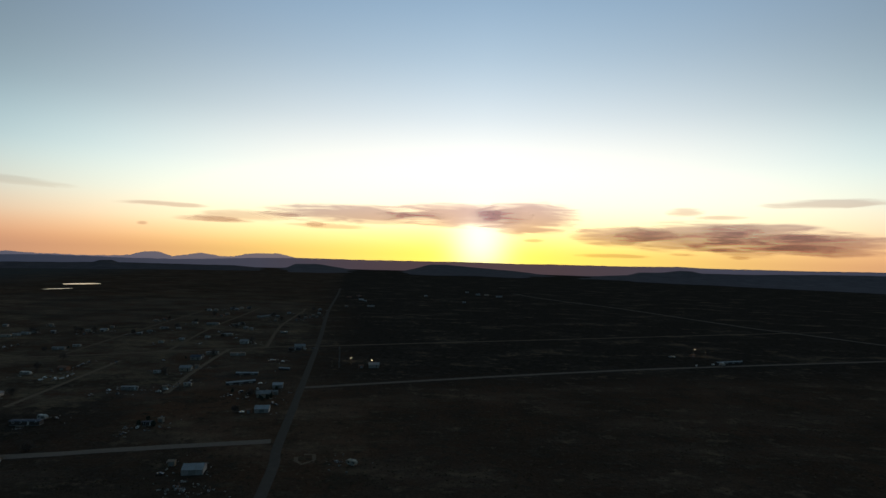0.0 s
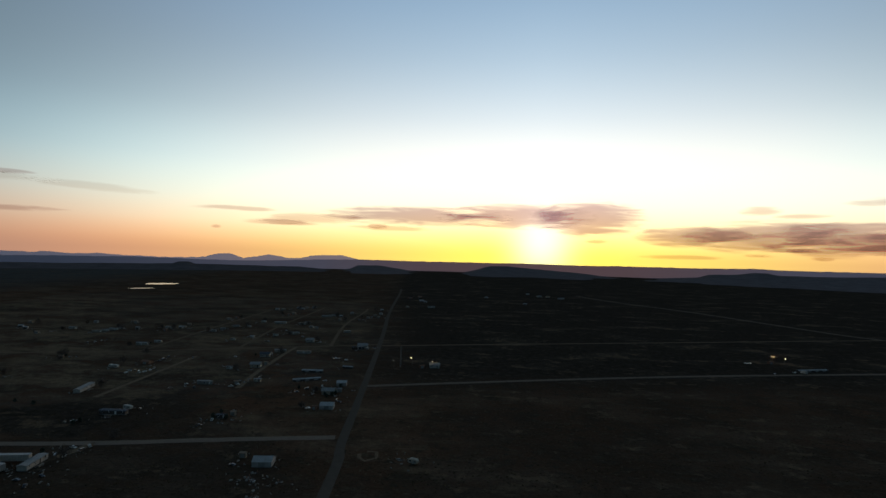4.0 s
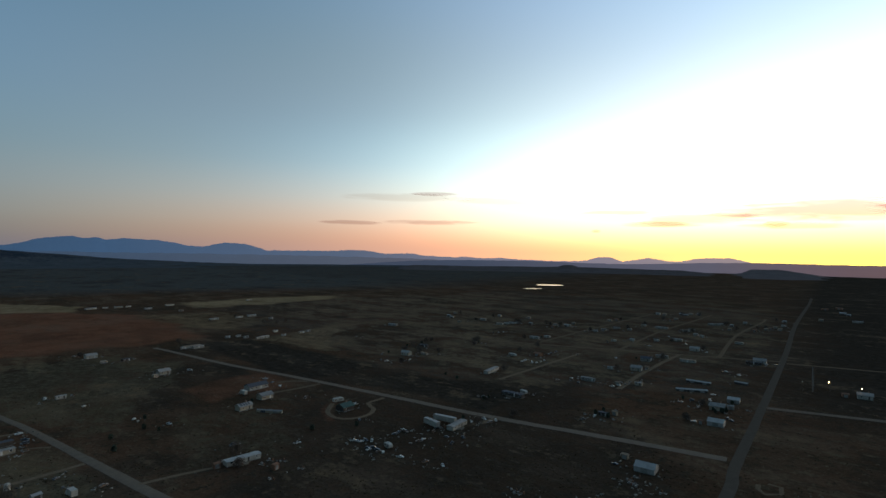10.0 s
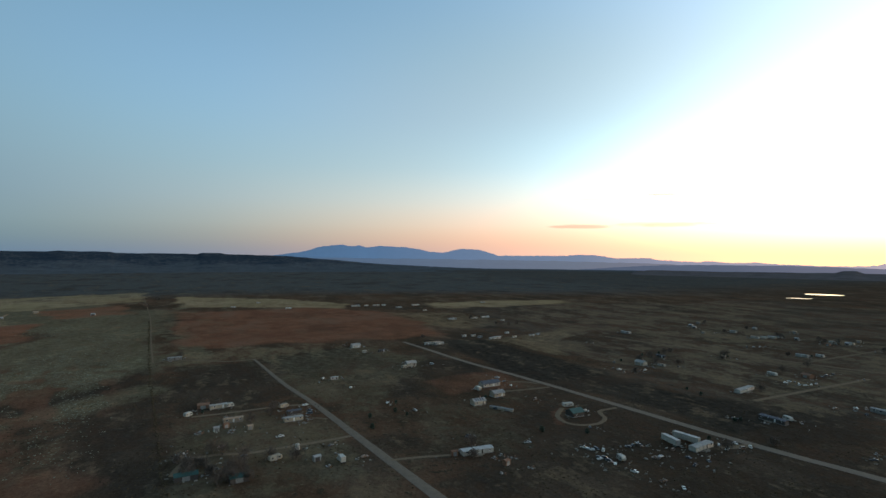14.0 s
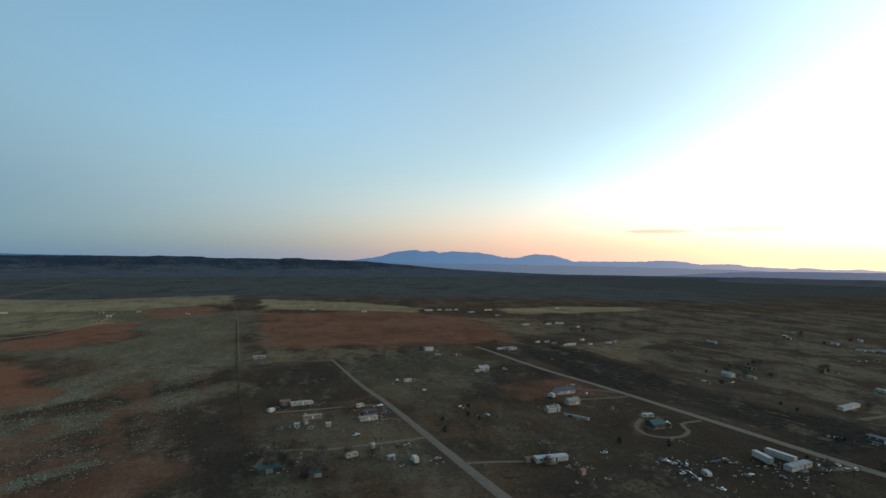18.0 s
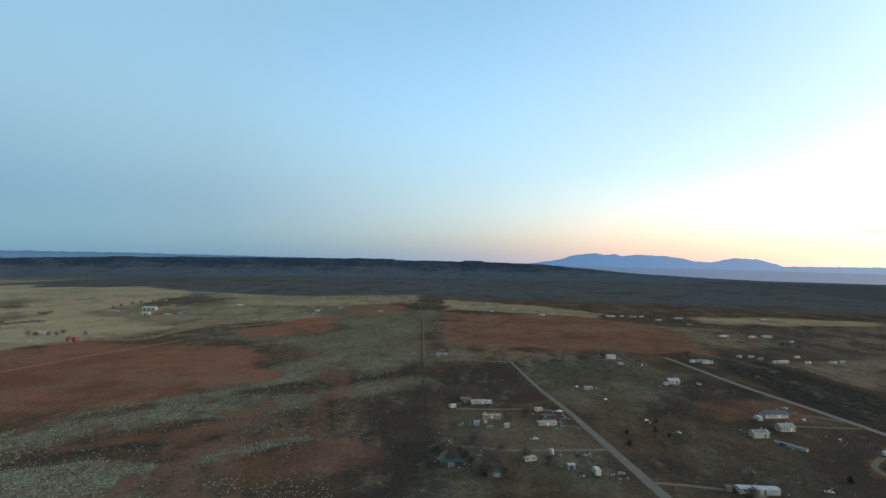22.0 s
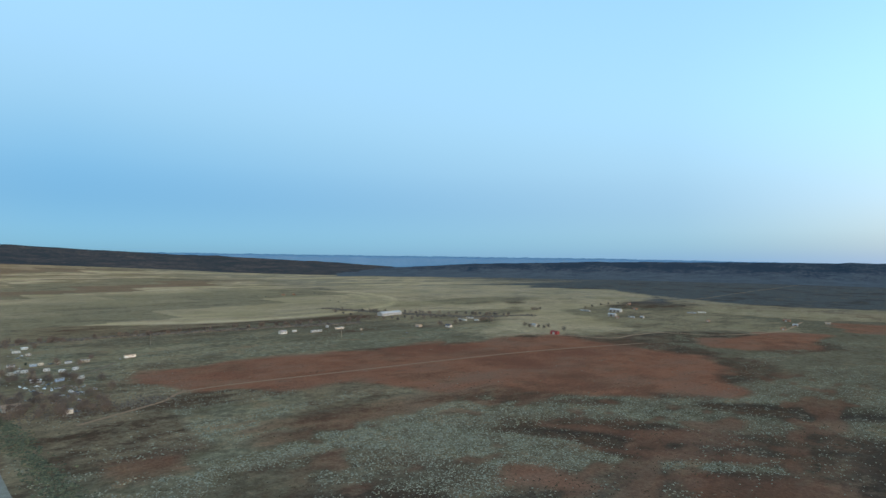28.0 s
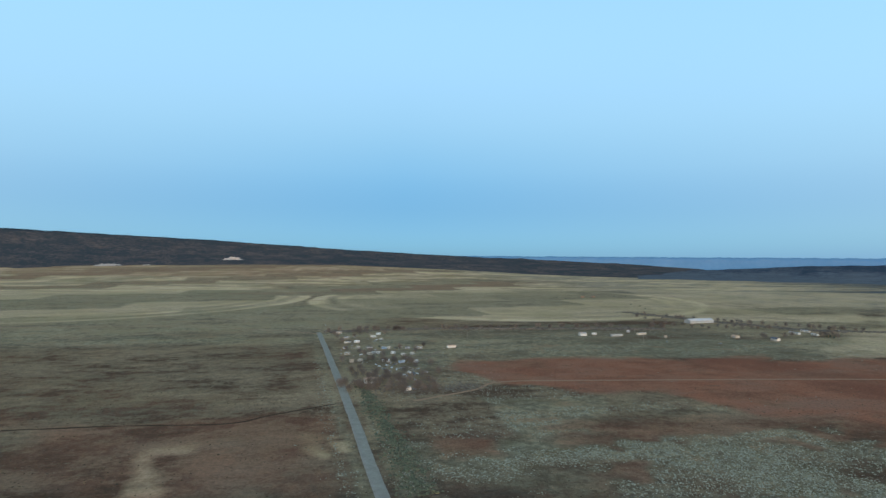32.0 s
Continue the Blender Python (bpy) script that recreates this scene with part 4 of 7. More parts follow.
METAL = material("galvanised_sheet", (0.38, 0.36, 0.33), 0.65, 0.2, vary=0.15, size=3.0, dirt=(0.22, 0.20, 0.18))
RUST = material("rusty_sheet", (0.22, 0.11, 0.065), 0.85, 0.2, vary=0.4, size=1.5)
SHINGLE = material("dark_shingles", (0.075, 0.075, 0.085), 0.9, vary=0.25, size=1.5, bump=0.3)
BROWN_ROOF = material("tan_shingles", (0.30, 0.20, 0.13), 0.9, vary=0.2, size=1.5, bump=0.3)
GREEN_ROOF = material("green_roofing", (0.032, 0.075, 0.062), 0.7, vary=0.3, size=2.0)
PALE_ROOF = material("pale_roofing", (0.31, 0.28, 0.24), 0.8, vary=0.25, size=2.5, dirt=(0.13, 0.12, 0.115))
TRIM = material("white_trim", (0.62, 0.60, 0.56), 0.5, vary=0.08)
SKIRT = material("skirting", (0.20, 0.18, 0.16), 0.85, vary=0.25)
WOOD = material("weathered_wood", (0.19, 0.15, 0.11), 0.9, vary=0.35, size=0.8, bump=0.3)
CONCRETE = material("concrete", (0.33, 0.32, 0.30), 0.9, vary=0.2)
TYRE = material("tyre_rubber", (0.025, 0.025, 0.026), 0.85, vary=0.2, size=0.3)
BARK = material("grey_bark", (0.12, 0.09, 0.07), 0.95, vary=0.3, size=0.6)
TWIG = material("bare_reddish_twigs", (0.102, 0.074, 0.056), 0.95, vary=0.35, size=2.0)
NEEDLE = material("juniper_foliage", (0.046, 0.055, 0.036), 0.95, vary=0.4, size=1.2)
SAGE = material("pale_sagebrush", (0.170, 0.155, 0.110), 0.95, vary=0.2, size=4.0, spec=0.0, dirt=(0.085, 0.076, 0.052), island=True)
SCRUB = material("dark_scrub", (0.060, 0.042, 0.024), 0.95, vary=0.3, size=5.0, spec=0.0, dirt=(0.032, 0.023, 0.014), island=True)
PAINTS = {name: material("car_paint_" + name, c, 0.3, 0.1, vary=0.08, size=3.0, spec=0.5) for name, c in
          (("white", (0.64, 0.60, 0.53)), ("silver", (0.44, 0.42, 0.39)), ("dark", (0.045, 0.05, 0.06)), ("blue", (0.06, 0.11, 0.22)), ("red", (0.26, 0.035, 0.03)), ("rust", (0.19, 0.11, 0.07)))}


def glass_material():
    m = bpy.data.materials.new("dark_glass")
    m.use_nodes = True
    b = m.node_tree.nodes["Principled BSDF"]
    b.inputs["Base Color"].default_value = (0.02, 0.024, 0.028, 1)
    b.inputs["Roughness"].default_value = 0.06
    return m


def lamp_material(colour, power):
    m = bpy.data.materials.new("lit_lamp")
    m.use_nodes = True
    b = m.node_tree.nodes["Principled BSDF"]
    b.inputs["Emission Color"].default_value = (*colour, 1)
    b.inputs["Emission Strength"].default_value = power
    return m


def water_material():
    m = bpy.data.materials.new("still_water")
    m.use_nodes = True
    t = m.node_tree
    b = t.nodes["Principled BSDF"]
    b.inputs["Base Color"].default_value = (0.02, 0.025, 0.025, 1)
    b.inputs["Metallic"].default_value = 0.0
    b.inputs["Roughness"].default_value = 0.03
    b.inputs["IOR"].default_value = 1.33
    return m


GLASS = glass_material()
LAMP = lamp_material((1.0, 0.58, 0.24), 130.0)
WATER = water_material()

# ---- building blocks ----


def box(bm, x0, x1, y0, y1, z0, z1):
    v = [bm.verts.new(p) for p in ((x0, y0, z0), (x1, y0, z0), (x1, y1, z0), (x0, y1, z0), (x0, y0, z1), (x1, y0, z1), (x1, y1, z1), (x0, y1, z1))]
    for f in ((3, 2, 1, 0), (4, 5, 6, 7), (0, 1, 5, 4), (1, 2, 6, 5), (2, 3, 7, 6), (3, 0, 4, 7)):
        bm.faces.new([v[i] for i in f])
    return bm


def boxed(*b):
    return box(bmesh.new(), *b)


def loft(bm, rings):
    """A closed skin over rings with the same number of corners."""
    vs = [[bm.verts.new(p) for p in r] for r in rings]
    n = len(vs[0])
    for a, b in zip(vs, vs[1:]):
        for i in range(n):
            bm.faces.new((a[i], a[(i + 1) % n], b[(i + 1) % n], b[i]))
    bm.faces.new(vs[0][::-1])
    bm.faces.new(vs[-1])
    return bm


def gable(length, width, eaves, rise, over=0.35, thick=0.14, hip=0.0):
    """A pitched roof of real thickness with its ridge along x."""
    a, w = length / 2 + over, width / 2 + over
    drop = rise * over / (width / 2)
    bm = bmesh.new()
    rings = []
    for x, k in ((-a, hip), (-a + hip * a, 0.0), (a - hip * a, 0.0), (a, hip)) if hip else ((-a, 0.0), (a, 0.0)):
        top = rise * (1 - k * 2) if k else rise
        top = max(top, -drop)
        rings.append([(x, -w, eaves - drop), (x, 0, eaves + top), (x, w, eaves - drop), (x, w, eaves - drop + thick), (x, 0, eaves + top + thick * 1.3), (x, -w, eaves - drop + thick)])
    return loft(bm, rings)


def gabled_walls(length, width, eaves, rise, base=0.0):
    a, w = length / 2, width / 2
    return loft(bmesh.new(), [[(x, -w, base), (x, w, base), (x, w, eaves), (x, 0, eaves + rise - 0.02), (x, -w, eaves)] for x in (-a, a)])


def disc(bm, centre, radius, thick, n=12):
    cx, cy, cz = centre
    ring = [(math.cos(2 * math.pi * i / n) * radius, math.sin(2 * math.pi * i / n) * radius) for i in range(n)]
    return loft(bm, [[(cx + p, cy + y, cz + q) for p, q in ring] for y in (-thick / 2, thick / 2)])


def finish(name, bm, mat):
    bmesh.ops.recalc_face_normals(bm, faces=bm.faces)
    me = bpy.data.meshes.new(name)
    bm.to_mesh(me)
    bm.free()
    me.materials.append(mat)
    return me


def part(name, bm, mat, parent, label=""):
    ob = new(name, finish(name, bm, mat))
    ob.parent = parent
    if label:
        ob["label"] = label
    return ob


def thing(name, x, y, heading, label, category, group=""):
    z = float(terrain(np.array(float(x)), np.array(float(y))))
    ob = new(name)
    ob.matrix_world = pose(x, y, z, 0, 0, heading)
    return tagged(ob, label, category, group)


RNG = random.Random(7)


def window(parent, x, y, z, w, h, side):
    """A framed window on a long wall at y; side is the way it faces."""
    d = 0.05 * side
    lo, hi = min(y - 0.02 * side, y + d), max(y - 0.02 * side, y + d)
    bm = bmesh.new()
    for a, b, c, e in ((x - w / 2, x + w / 2, z, z + 0.09), (x - w / 2, x + w / 2, z + h - 0.09, z + h), (x - w / 2, x - w / 2 + 0.09, z + 0.09, z + h - 0.09), (x + w / 2 - 0.09, x + w / 2, z + 0.09, z + h - 0.09)):
        box(bm, a, b, lo, hi, c, e)
    ob = part("window", bm, TRIM, parent)
    p = part("pane", boxed(x - w / 2 + 0.09, x + w / 2 - 0.09, min(y, y + 0.025 * side), max(y, y + 0.025 * side), z + 0.09, z + h - 0.09), GLASS, ob)
    return p


def fit_out(ob, length, width, base, eaves, doors=1):
    """Windows, doors and steps along both long walls."""
    n = max(2, int(length / 3.6))
    for side in (-1, 1):
        y = side * width / 2
        for i in range(n):
            x = -length / 2 + length * (i + 0.5) / n
            if side == -1 and i == n // 2:
                part("door", boxed(x - 0.45, x + 0.45, y - 0.05, y + 0.02, base + 0.02, base + 2.0), TRIM if RNG.random() < 0.5 else BROWN, ob)
                bm = bmesh.new()
                for k in range(3):
                    box(bm, x - 0.7, x + 0.7, y - 0.07 - 0.32 * (3 - k), y - 0.07 - 0.32 * (2 - k), 0, max(0.15, base) * (k + 1) / 3)
                part("steps", bm, WOOD, ob)
            else:
                window(ob, x, y, base + 0.95, 1.3 if RNG.random() < 0.6 else 0.8, 1.0, side)


def mobile_home(x, y, heading, length, group, wall=WHITE, roof=PALE_ROOF, label=""):
    length = min(max(length, 5.5), 22)
    width = 2.5 if length < 8.5 else 3.4 if length < 12 else 4.3
    ob = thing("mobile_home", x, y, heading, label or "single-storey white mobile home on bare dirt", "mobile home", group)
    base, eaves, rise = (0.4, 2.45, 0.3) if length > 8.5 else (0.3, 2.2, 0.2)
    part("wall", gabled_walls(length, width, eaves, rise, base), wall, ob)
    part("skirting", boxed(-length / 2 + 0.06, length / 2 - 0.06, -width / 2 + 0.06, width / 2 - 0.06, 0, base), SKIRT, ob)
    part("roof", gable(length, width, eaves, rise, 0.22), roof, ob)
    fit_out(ob, length, width, base, eaves)
    if length > 12:
        part("porch", boxed(-length * 0.2, length * 0.06, -width / 2 - 2.5, -width / 2 - 1.15, 0, 0.5), WOOD, ob)
        part("vent", boxed(length * 0.2, length * 0.2 + 0.4, -0.2, 0.2, eaves + rise * 0.9, eaves + rise + 0.5), METAL, ob)
    return ob


def house(x, y, heading, length, group, wall=CREAM, roof=SHINGLE, label="", name="house", ratio=0.68, eaves=2.8, ribs=False):
    length = max(length, 9.0)
    width = length * ratio
    rise = width * 0.24
    ob = thing(name, x, y, heading, label or "small single-storey house with a pitched shingle roof", "house", group)
    part("wall", gabled_walls(length, width, eaves, rise, 0.25), wall, ob)
    part("foundation", boxed(-length / 2 - 0.05, length / 2 + 0.05, -width / 2 - 0.05, width / 2 + 0.05, 0, 0.25), CONCRETE, ob)
    top = part("roof", gable(length, width, eaves, rise, 0.5, 0.18), roof, ob)
    part("chimney", boxed(length * 0.18, length * 0.18 + 0.7, 0.4, 1.1, eaves + rise * 0.5, eaves + rise + 0.9), BRICK, top)
    fit_out(ob, length, width, 0.25, eaves)
    if ribs:
        slope = math.atan2(rise, width / 2)
        for i in range(4):
            bm = boxed(-0.45, 0.45, -width / 2, 0.0, 0.16, 0.26)
            bmesh.ops.transform(bm, matrix=Matrix.Translation((-length * 0.32 + i * length * 0.2, 0, eaves + rise)) @ Matrix.Rotation(slope, 4, "X"), verts=bm.verts)
            part("roof_panel", bm, SHINGLE, top, "dark roof panel")
    return ob


def shed(x, y, heading, length, group, wall, roof, label, name="shed", width=None, eaves=2.3, category="shed", doors=1):
    length = max(length, 3.0)
    width = width or max(2.4, min(length * 0.7, 7.0))
    rise = width * 0.2
    ob = thing(name, x, y, heading, label, category, group)
    part("wall", gabled_walls(length, width, eaves, rise), wall, ob)
    part("roof", gable(length, width, eaves, rise, 0.2, 0.1), roof, ob)
    n = max(1, int(length / 7)) if doors else 0
    for i in range(n):
        cx = -length / 2 + length * (i + 0.5) / n
        w = min(1.6, length * 0.3)
        part("door", boxed(cx - w, cx + w, -width / 2 - 0.06, -width / 2 + 0.02, 0.05, eaves - 0.25), GREY if wall != GREY else BROWN, ob)
    if length > 8:
        top = [c for c in ob.children if c.name.startswith("roof")][0]
        slope = math.atan2(rise, width / 2)
        for i in range(int(length / 2.4)):
            for s in (-1, 1):
                bm = boxed(-0.05, 0.05, -width / 2 - 0.2, 0, 0.1, 0.17)
                m = Matrix.Translation((-length / 2 + 1.2 + i * 2.4, 0, eaves + rise)) @ (Matrix.Rotation(math.pi, 4, "Z") if s > 0 else Matrix()) @ Matrix.Rotation(slope, 4, "X")
                bmesh.ops.transform(bm, matrix=m, verts=bm.verts)
                part("seam", bm, roof, top)
    return ob


def wheels(ob, places, radius, thick=0.22):
    for x, y in places:
        w = part("wheel", disc(bmesh.new(), (x, y, radius), radius, thick), TYRE, ob)
        part("rim", disc(bmesh.new(), (x, y + (0.02 if y > 0 else -0.02), radius), radius * 0.55, thick, 8), METAL, w)


def camper(x, y, heading, length, group, tint=WHITE, label=""):
    length = min(max(length, 4.8), 9.0)
    ob = thing("camper_trailer", x, y, heading, label or "white camper trailer parked on dirt", "camper", group)
    a, w = length / 2, 1.2
    rings = []
    for px, z0, z1 in ((-a, 1.0, 2.4), (-a + 0.35, 0.65, 2.85), (a - 0.8, 0.65, 2.9), (a - 0.1, 0.9, 2.3), (a, 1.1, 1.9)):
        rings.append([(px, -w, z0), (px, w, z0), (px, w, z1 - 0.2), (px, w - 0.2, z1), (px, -w + 0.2, z1), (px, -w, z1 - 0.2)])
    part("body", loft(bmesh.new(), rings), tint, ob)
    part("stripe", boxed(-a + 0.5, a - 1.0, -w - 0.012, w + 0.012, 1.15, 1.35), BLUE if RNG.random() < 0.5 else BROWN, ob)
    part("door", boxed(0.2, 0.9, -w - 0.03, -w + 0.01, 0.75, 2.45), GREY, ob)
    for px in (-a * 0.6, a * 0.55):
        for s in (-1, 1):
            part("window", boxed(px - 0.5, px + 0.5, min(s * w, s * (w + 0.03)), max(s * w, s * (w + 0.03)), 1.6, 2.2), GLASS, ob)
    part("hitch", boxed(a - 0.1, a + 1.1, -0.08, 0.08, 0.5, 0.66), BROWN, ob)
    part("roof_vent", boxed(-0.3, 0.3, -0.3, 0.3, 2.88, 3.05), GREY, ob)
    wheels(ob, [(px, s * 1.05) for px in (-0.5, 0.35) for s in (-1, 1)], 0.36)
    part("jack", boxed(a + 0.8, a + 0.92, -0.06, 0.06, 0, 0.55), BROWN, ob)
    return ob


def semi_trailer(x, y, heading, length, group):
    ob = thing("semi_trailer", x, y, heading, "long white box semi-trailer standing on bare ground", "semi-trailer", group)
    a = max(length, 12.0) / 2
    part("box", boxed(-a, a, -1.3, 1.3, 1.15, 4.0), WHITE, ob)
    part("roof", boxed(-a - 0.03, a + 0.03, -1.33, 1.33, 4.0, 4.07), METAL, ob)
    for i in range(int(a * 2 / 1.2)):
        px = -a + 0.6 + i * 1.2
        part("rib", boxed(px - 0.04, px + 0.04, -1.335, 1.335, 1.25, 3.95), PALE_ROOF, ob)
    part("frame", boxed(-a + 0.2, a - 0.2, -0.5, 0.5, 0.9, 1.15), BROWN, ob)
    for s in (-1, 1):
        part("landing_leg", boxed(a * 0.55, a * 0.55 + 0.15, s * 0.8 - 0.08, s * 0.8 + 0.08, 0, 1.15), BROWN, ob)
    part("rear_door", boxed(-a - 0.05, -a - 0.003, -1.2, 1.2, 1.25, 3.9), GREY, ob)
    wheels(ob, [(px, s * 1.0) for px in (-a + 1.0, -a + 2.3) for s in (-1, 1)], 0.5, 0.5)
    return ob


def box_truck(x, y, heading, length, group):
    ob = thing("box_truck", x, y, heading, "white box truck parked beside a shed", "truck", group)
    part("box", boxed(-3.2, 1.6, -1.2, 1.2, 0.95, 3.4), WHITE, ob)
    rings = [[(px, -1.05, z0), (px, 1.05, z0), (px, 1.05, z1), (px, -1.05, z1)] for px, z0, z1 in ((1.75, 0.6, 2.3), (2.6, 0.55, 2.25), (3.1, 0.55, 1.4), (3.7, 0.6, 1.25))]
    cab = part("cab", loft(bmesh.new(), rings), PAINTS["white"], ob)
    part("windscreen", loft(bmesh.new(), [[(2.68, -0.9, 2.2), (2.68, 0.9, 2.2), (2.72, 0.9, 2.2), (2.72, -0.9, 2.2)], [(3.1, -0.9, 1.45), (3.1, 0.9, 1.45), (3.14, 0.9, 1.45), (3.14, -0.9, 1.45)]]), GLASS, cab)
    part("frame", boxed(-3.1, 3.4, -0.45, 0.45, 0.6, 0.92), BROWN, ob)
    wheels(ob, [(px, s * 0.95) for px in (-2.1, 2.7) for s in (-1, 1)], 0.45, 0.3)
    return ob


CARS = {}
CAR_LABELS = {"sedan": "parked saloon car in %s paint on bare dirt", "pickup": "parked %s pickup truck with an open bed", "van": "parked %s van standing on dirt"}
CAR_WORDS = {"white": "white", "silver": "silver", "dark": "dark", "blue": "dull blue", "red": "faded red", "rust": "rusty brown"}


def car(x, y, heading, kind, colour, group):
    """A parked vehicle; the second and later of a kind and colour are copies."""
    z = float(terrain(np.array(float(x)), np.array(float(y))))
    if (kind, colour) in CARS:
        ob = copy_thing(CARS[kind, colour], pose(x, y, z, 0, 0, heading) @ Matrix.Scale(0.86, 4))
        return tagged(ob, group=group)
    ob = thing({"sedan": "car", "pickup": "pickup_truck", "van": "van"}[kind], x, y, heading, CAR_LABELS[kind] % CAR_WORDS[colour], "car" if kind == "sedan" else kind, group)
    CARS[kind, colour] = ob
    ob.matrix_world = ob.matrix_world @ Matrix.Scale(0.86, 4)
    paint = PAINTS[colour]
    half = {"sedan": 2.2, "pickup": 2.6, "van": 2.3}[kind]
    body = [(-half, 0.5, 0.85), (-half + 0.15, 0.35, 0.98), (-half * 0.2, 0.3, 1.0), (half * 0.45, 0.3, 0.98), (half - 0.2, 0.35, 0.86), (half, 0.45, 0.75)]
    if kind == "pickup":
        body = [(-half, 0.55, 1.05), (-half + 0.1, 0.45, 1.08), (-0.3, 0.42, 1.08), (half * 0.45, 0.4, 1.12), (half - 0.15, 0.42, 1.0), (half, 0.5, 0.9)]
    rings = [[(px, -0.88, z0), (px, 0.88, z0), (px, 0.9, (z0 + z1) / 2), (px, 0.84, z1), (px, -0.84, z1), (px, -0.9, (z0 + z1) / 2)] for px, z0, z1 in body]
    part("body", loft(bmesh.new(), rings), paint, ob)
    cabin = {"sedan": [(-1.5, 0.97, 0.99), (-0.95, 0.97, 1.42), (0.3, 0.97, 1.45), (1.0, 0.97, 1.0)],
             "pickup": [(-0.35, 1.06, 1.1), (-0.2, 1.06, 1.78), (0.75, 1.06, 1.8), (1.4, 1.06, 1.12)],
             "van": [(-2.25, 0.95, 1.0), (-2.15, 0.95, 1.8), (0.9, 0.95, 1.82), (1.6, 0.95, 1.0)]}[kind]
    top = part("roof", loft(bmesh.new(), [[(px, -0.8, z0), (px, 0.8, z0), (px, 0.68, z1), (px, -0.68, z1)] for px, z0, z1 in cabin]), paint, ob)
    x0, x1 = cabin[1][0], cabin[2][0]
    zt = cabin[1][2]
    for s in (-1, 1):
        lo, hi = (-0.815, -0.70) if s < 0 else (0.70, 0.815)
        part("side_window", loft(bmesh.new(), [[(px, s * 0.805, 1.06 if kind != "pickup" else 1.2), (px, s * 0.83, 1.06 if kind != "pickup" else 1.2), (px, s * 0.73, zt - 0.08), (px, s * 0.70, zt - 0.08)] for px in (x0 + 0.1, x1 - 0.05)]), GLASS, top)
    a, b = cabin[2], cabin[3]
    part("windscreen", loft(bmesh.new(), [[(a[0] + 0.06, -0.6, a[2] - 0.06), (a[0] + 0.06, 0.6, a[2] - 0.06), (a[0] + 0.12, 0.6, a[2] - 0.03), (a[0] + 0.12, -0.6, a[2] - 0.03)], [(b[0] - 0.06, -0.7, b[2] + 0.05), (b[0] - 0.06, 0.7, b[2] + 0.05), (b[0] + 0.02, 0.7, b[2] + 0.06), (b[0] + 0.02, -0.7, b[2] + 0.06)]]), GLASS, top)
    if kind == "pickup":
        part("bed", boxed(-half + 0.15, -0.5, -0.72, 0.72, 1.06, 1.10), TYRE, ob)
    for s in (-1, 1):
        part("headlight", boxed(half - 0.06, half + 0.02, s * 0.62 - 0.16, s * 0.62 + 0.16, 0.6, 0.74), TRIM, ob)
    wheels(ob, [(px, s * 0.82) for px in (-half * 0.6, half * 0.6) for s in (-1, 1)], 0.34 if kind == "sedan" else 0.4)
    return ob


SCRAPS = {}


def scrap(x, y, group):
    turn = RNG.randrange(0, 180)
    if turn % 5 in SCRAPS and len(SCRAPS) > 2:
        return tagged(copy_thing(SCRAPS[turn % 5], pose(x, y, 0, 0, 0, turn)), group=group)
    ob = thing("scrap_heap", x, y, turn, "small heap of boards, drums and pale scrap", "scrap", group)
    SCRAPS[turn % 5] = ob
    for i in range(3):
        bm = boxed(-1.2, 1.2, -0.3, 0.3, 0, 0.1)
        bmesh.ops.transform(bm, matrix=pose(RNG.uniform(-1, 1), RNG.uniform(-0.8, 0.8), 0.1 * i, RNG.uniform(-4, 4), RNG.uniform(0, 6), RNG.uniform(0, 180)), verts=bm.verts)
        part("board", bm, (METAL, WOOD, BROWN)[i], ob)
    bm = disc(bmesh.new(), (0, 0, 0), 0.3, 0.9)
    bmesh.ops.transform(bm, matrix=pose(1.3, 0.7, 0.45, 90, 0, 0), verts=bm.verts)
    part("drum", bm, RUST, ob)
    part("crate", boxed(-1.6, -0.7, 0.5, 1.3, 0, 0.7), PALE_ROOF, ob)


def lamp_post(x, y, group):
    ob = thing("yard_lamp", x, y, RNG.uniform(0, 360), "lit yard lamp on a tall pole", "lamp", group)
    part("pole", loft(bmesh.new(), [[(r * math.cos(k * math.pi / 4), r * math.sin(k * math.pi / 4), z) for k in range(8)] for z, r in ((0, 0.13), (7.2, 0.08))]), WOOD, ob)
    part("arm", boxed(0, 1.1, -0.05, 0.05, 6.9, 7.0), METAL, ob)
    head = part("lamp_head", boxed(0.7, 1.5, -0.25, 0.25, 7.0, 7.14), METAL, ob)
    part("bulb", boxed(0.75, 1.45, -0.22, 0.22, 6.72, 6.99), LAMP, head, "glowing orange bulb")


def mast(x, y, group):
    ob = thing("radio_mast", x, y, 20, "slim steel lattice mast beside the houses", "mast", group)
    for a in range(3):
        cx, cy = 0.45 * math.cos(a * 2.094), 0.45 * math.sin(a * 2.094)
        part("leg", boxed(cx - 0.06, cx + 0.06, cy - 0.06, cy + 0.06, 0, 19), METAL, ob)
    for i in range(9):
        bm = bmesh.new()
        for a in range(3):
            p, q = (0.45 * math.cos(a * 2.094), 0.45 * math.sin(a * 2.094)), (0.45 * math.cos((a + 1) * 2.094), 0.45 * math.sin((a + 1) * 2.094))
            z = 1 + i * 2
            loft(bm, [[(p[0], p[1], z), (p[0] + 0.04, p[1], z), (p[0], p[1], z + 0.05)], [(q[0], q[1], z + 1), (q[0] + 0.04, q[1], z + 1), (q[0], q[1], z + 1.05)]])
        part("brace", bm, METAL, ob)


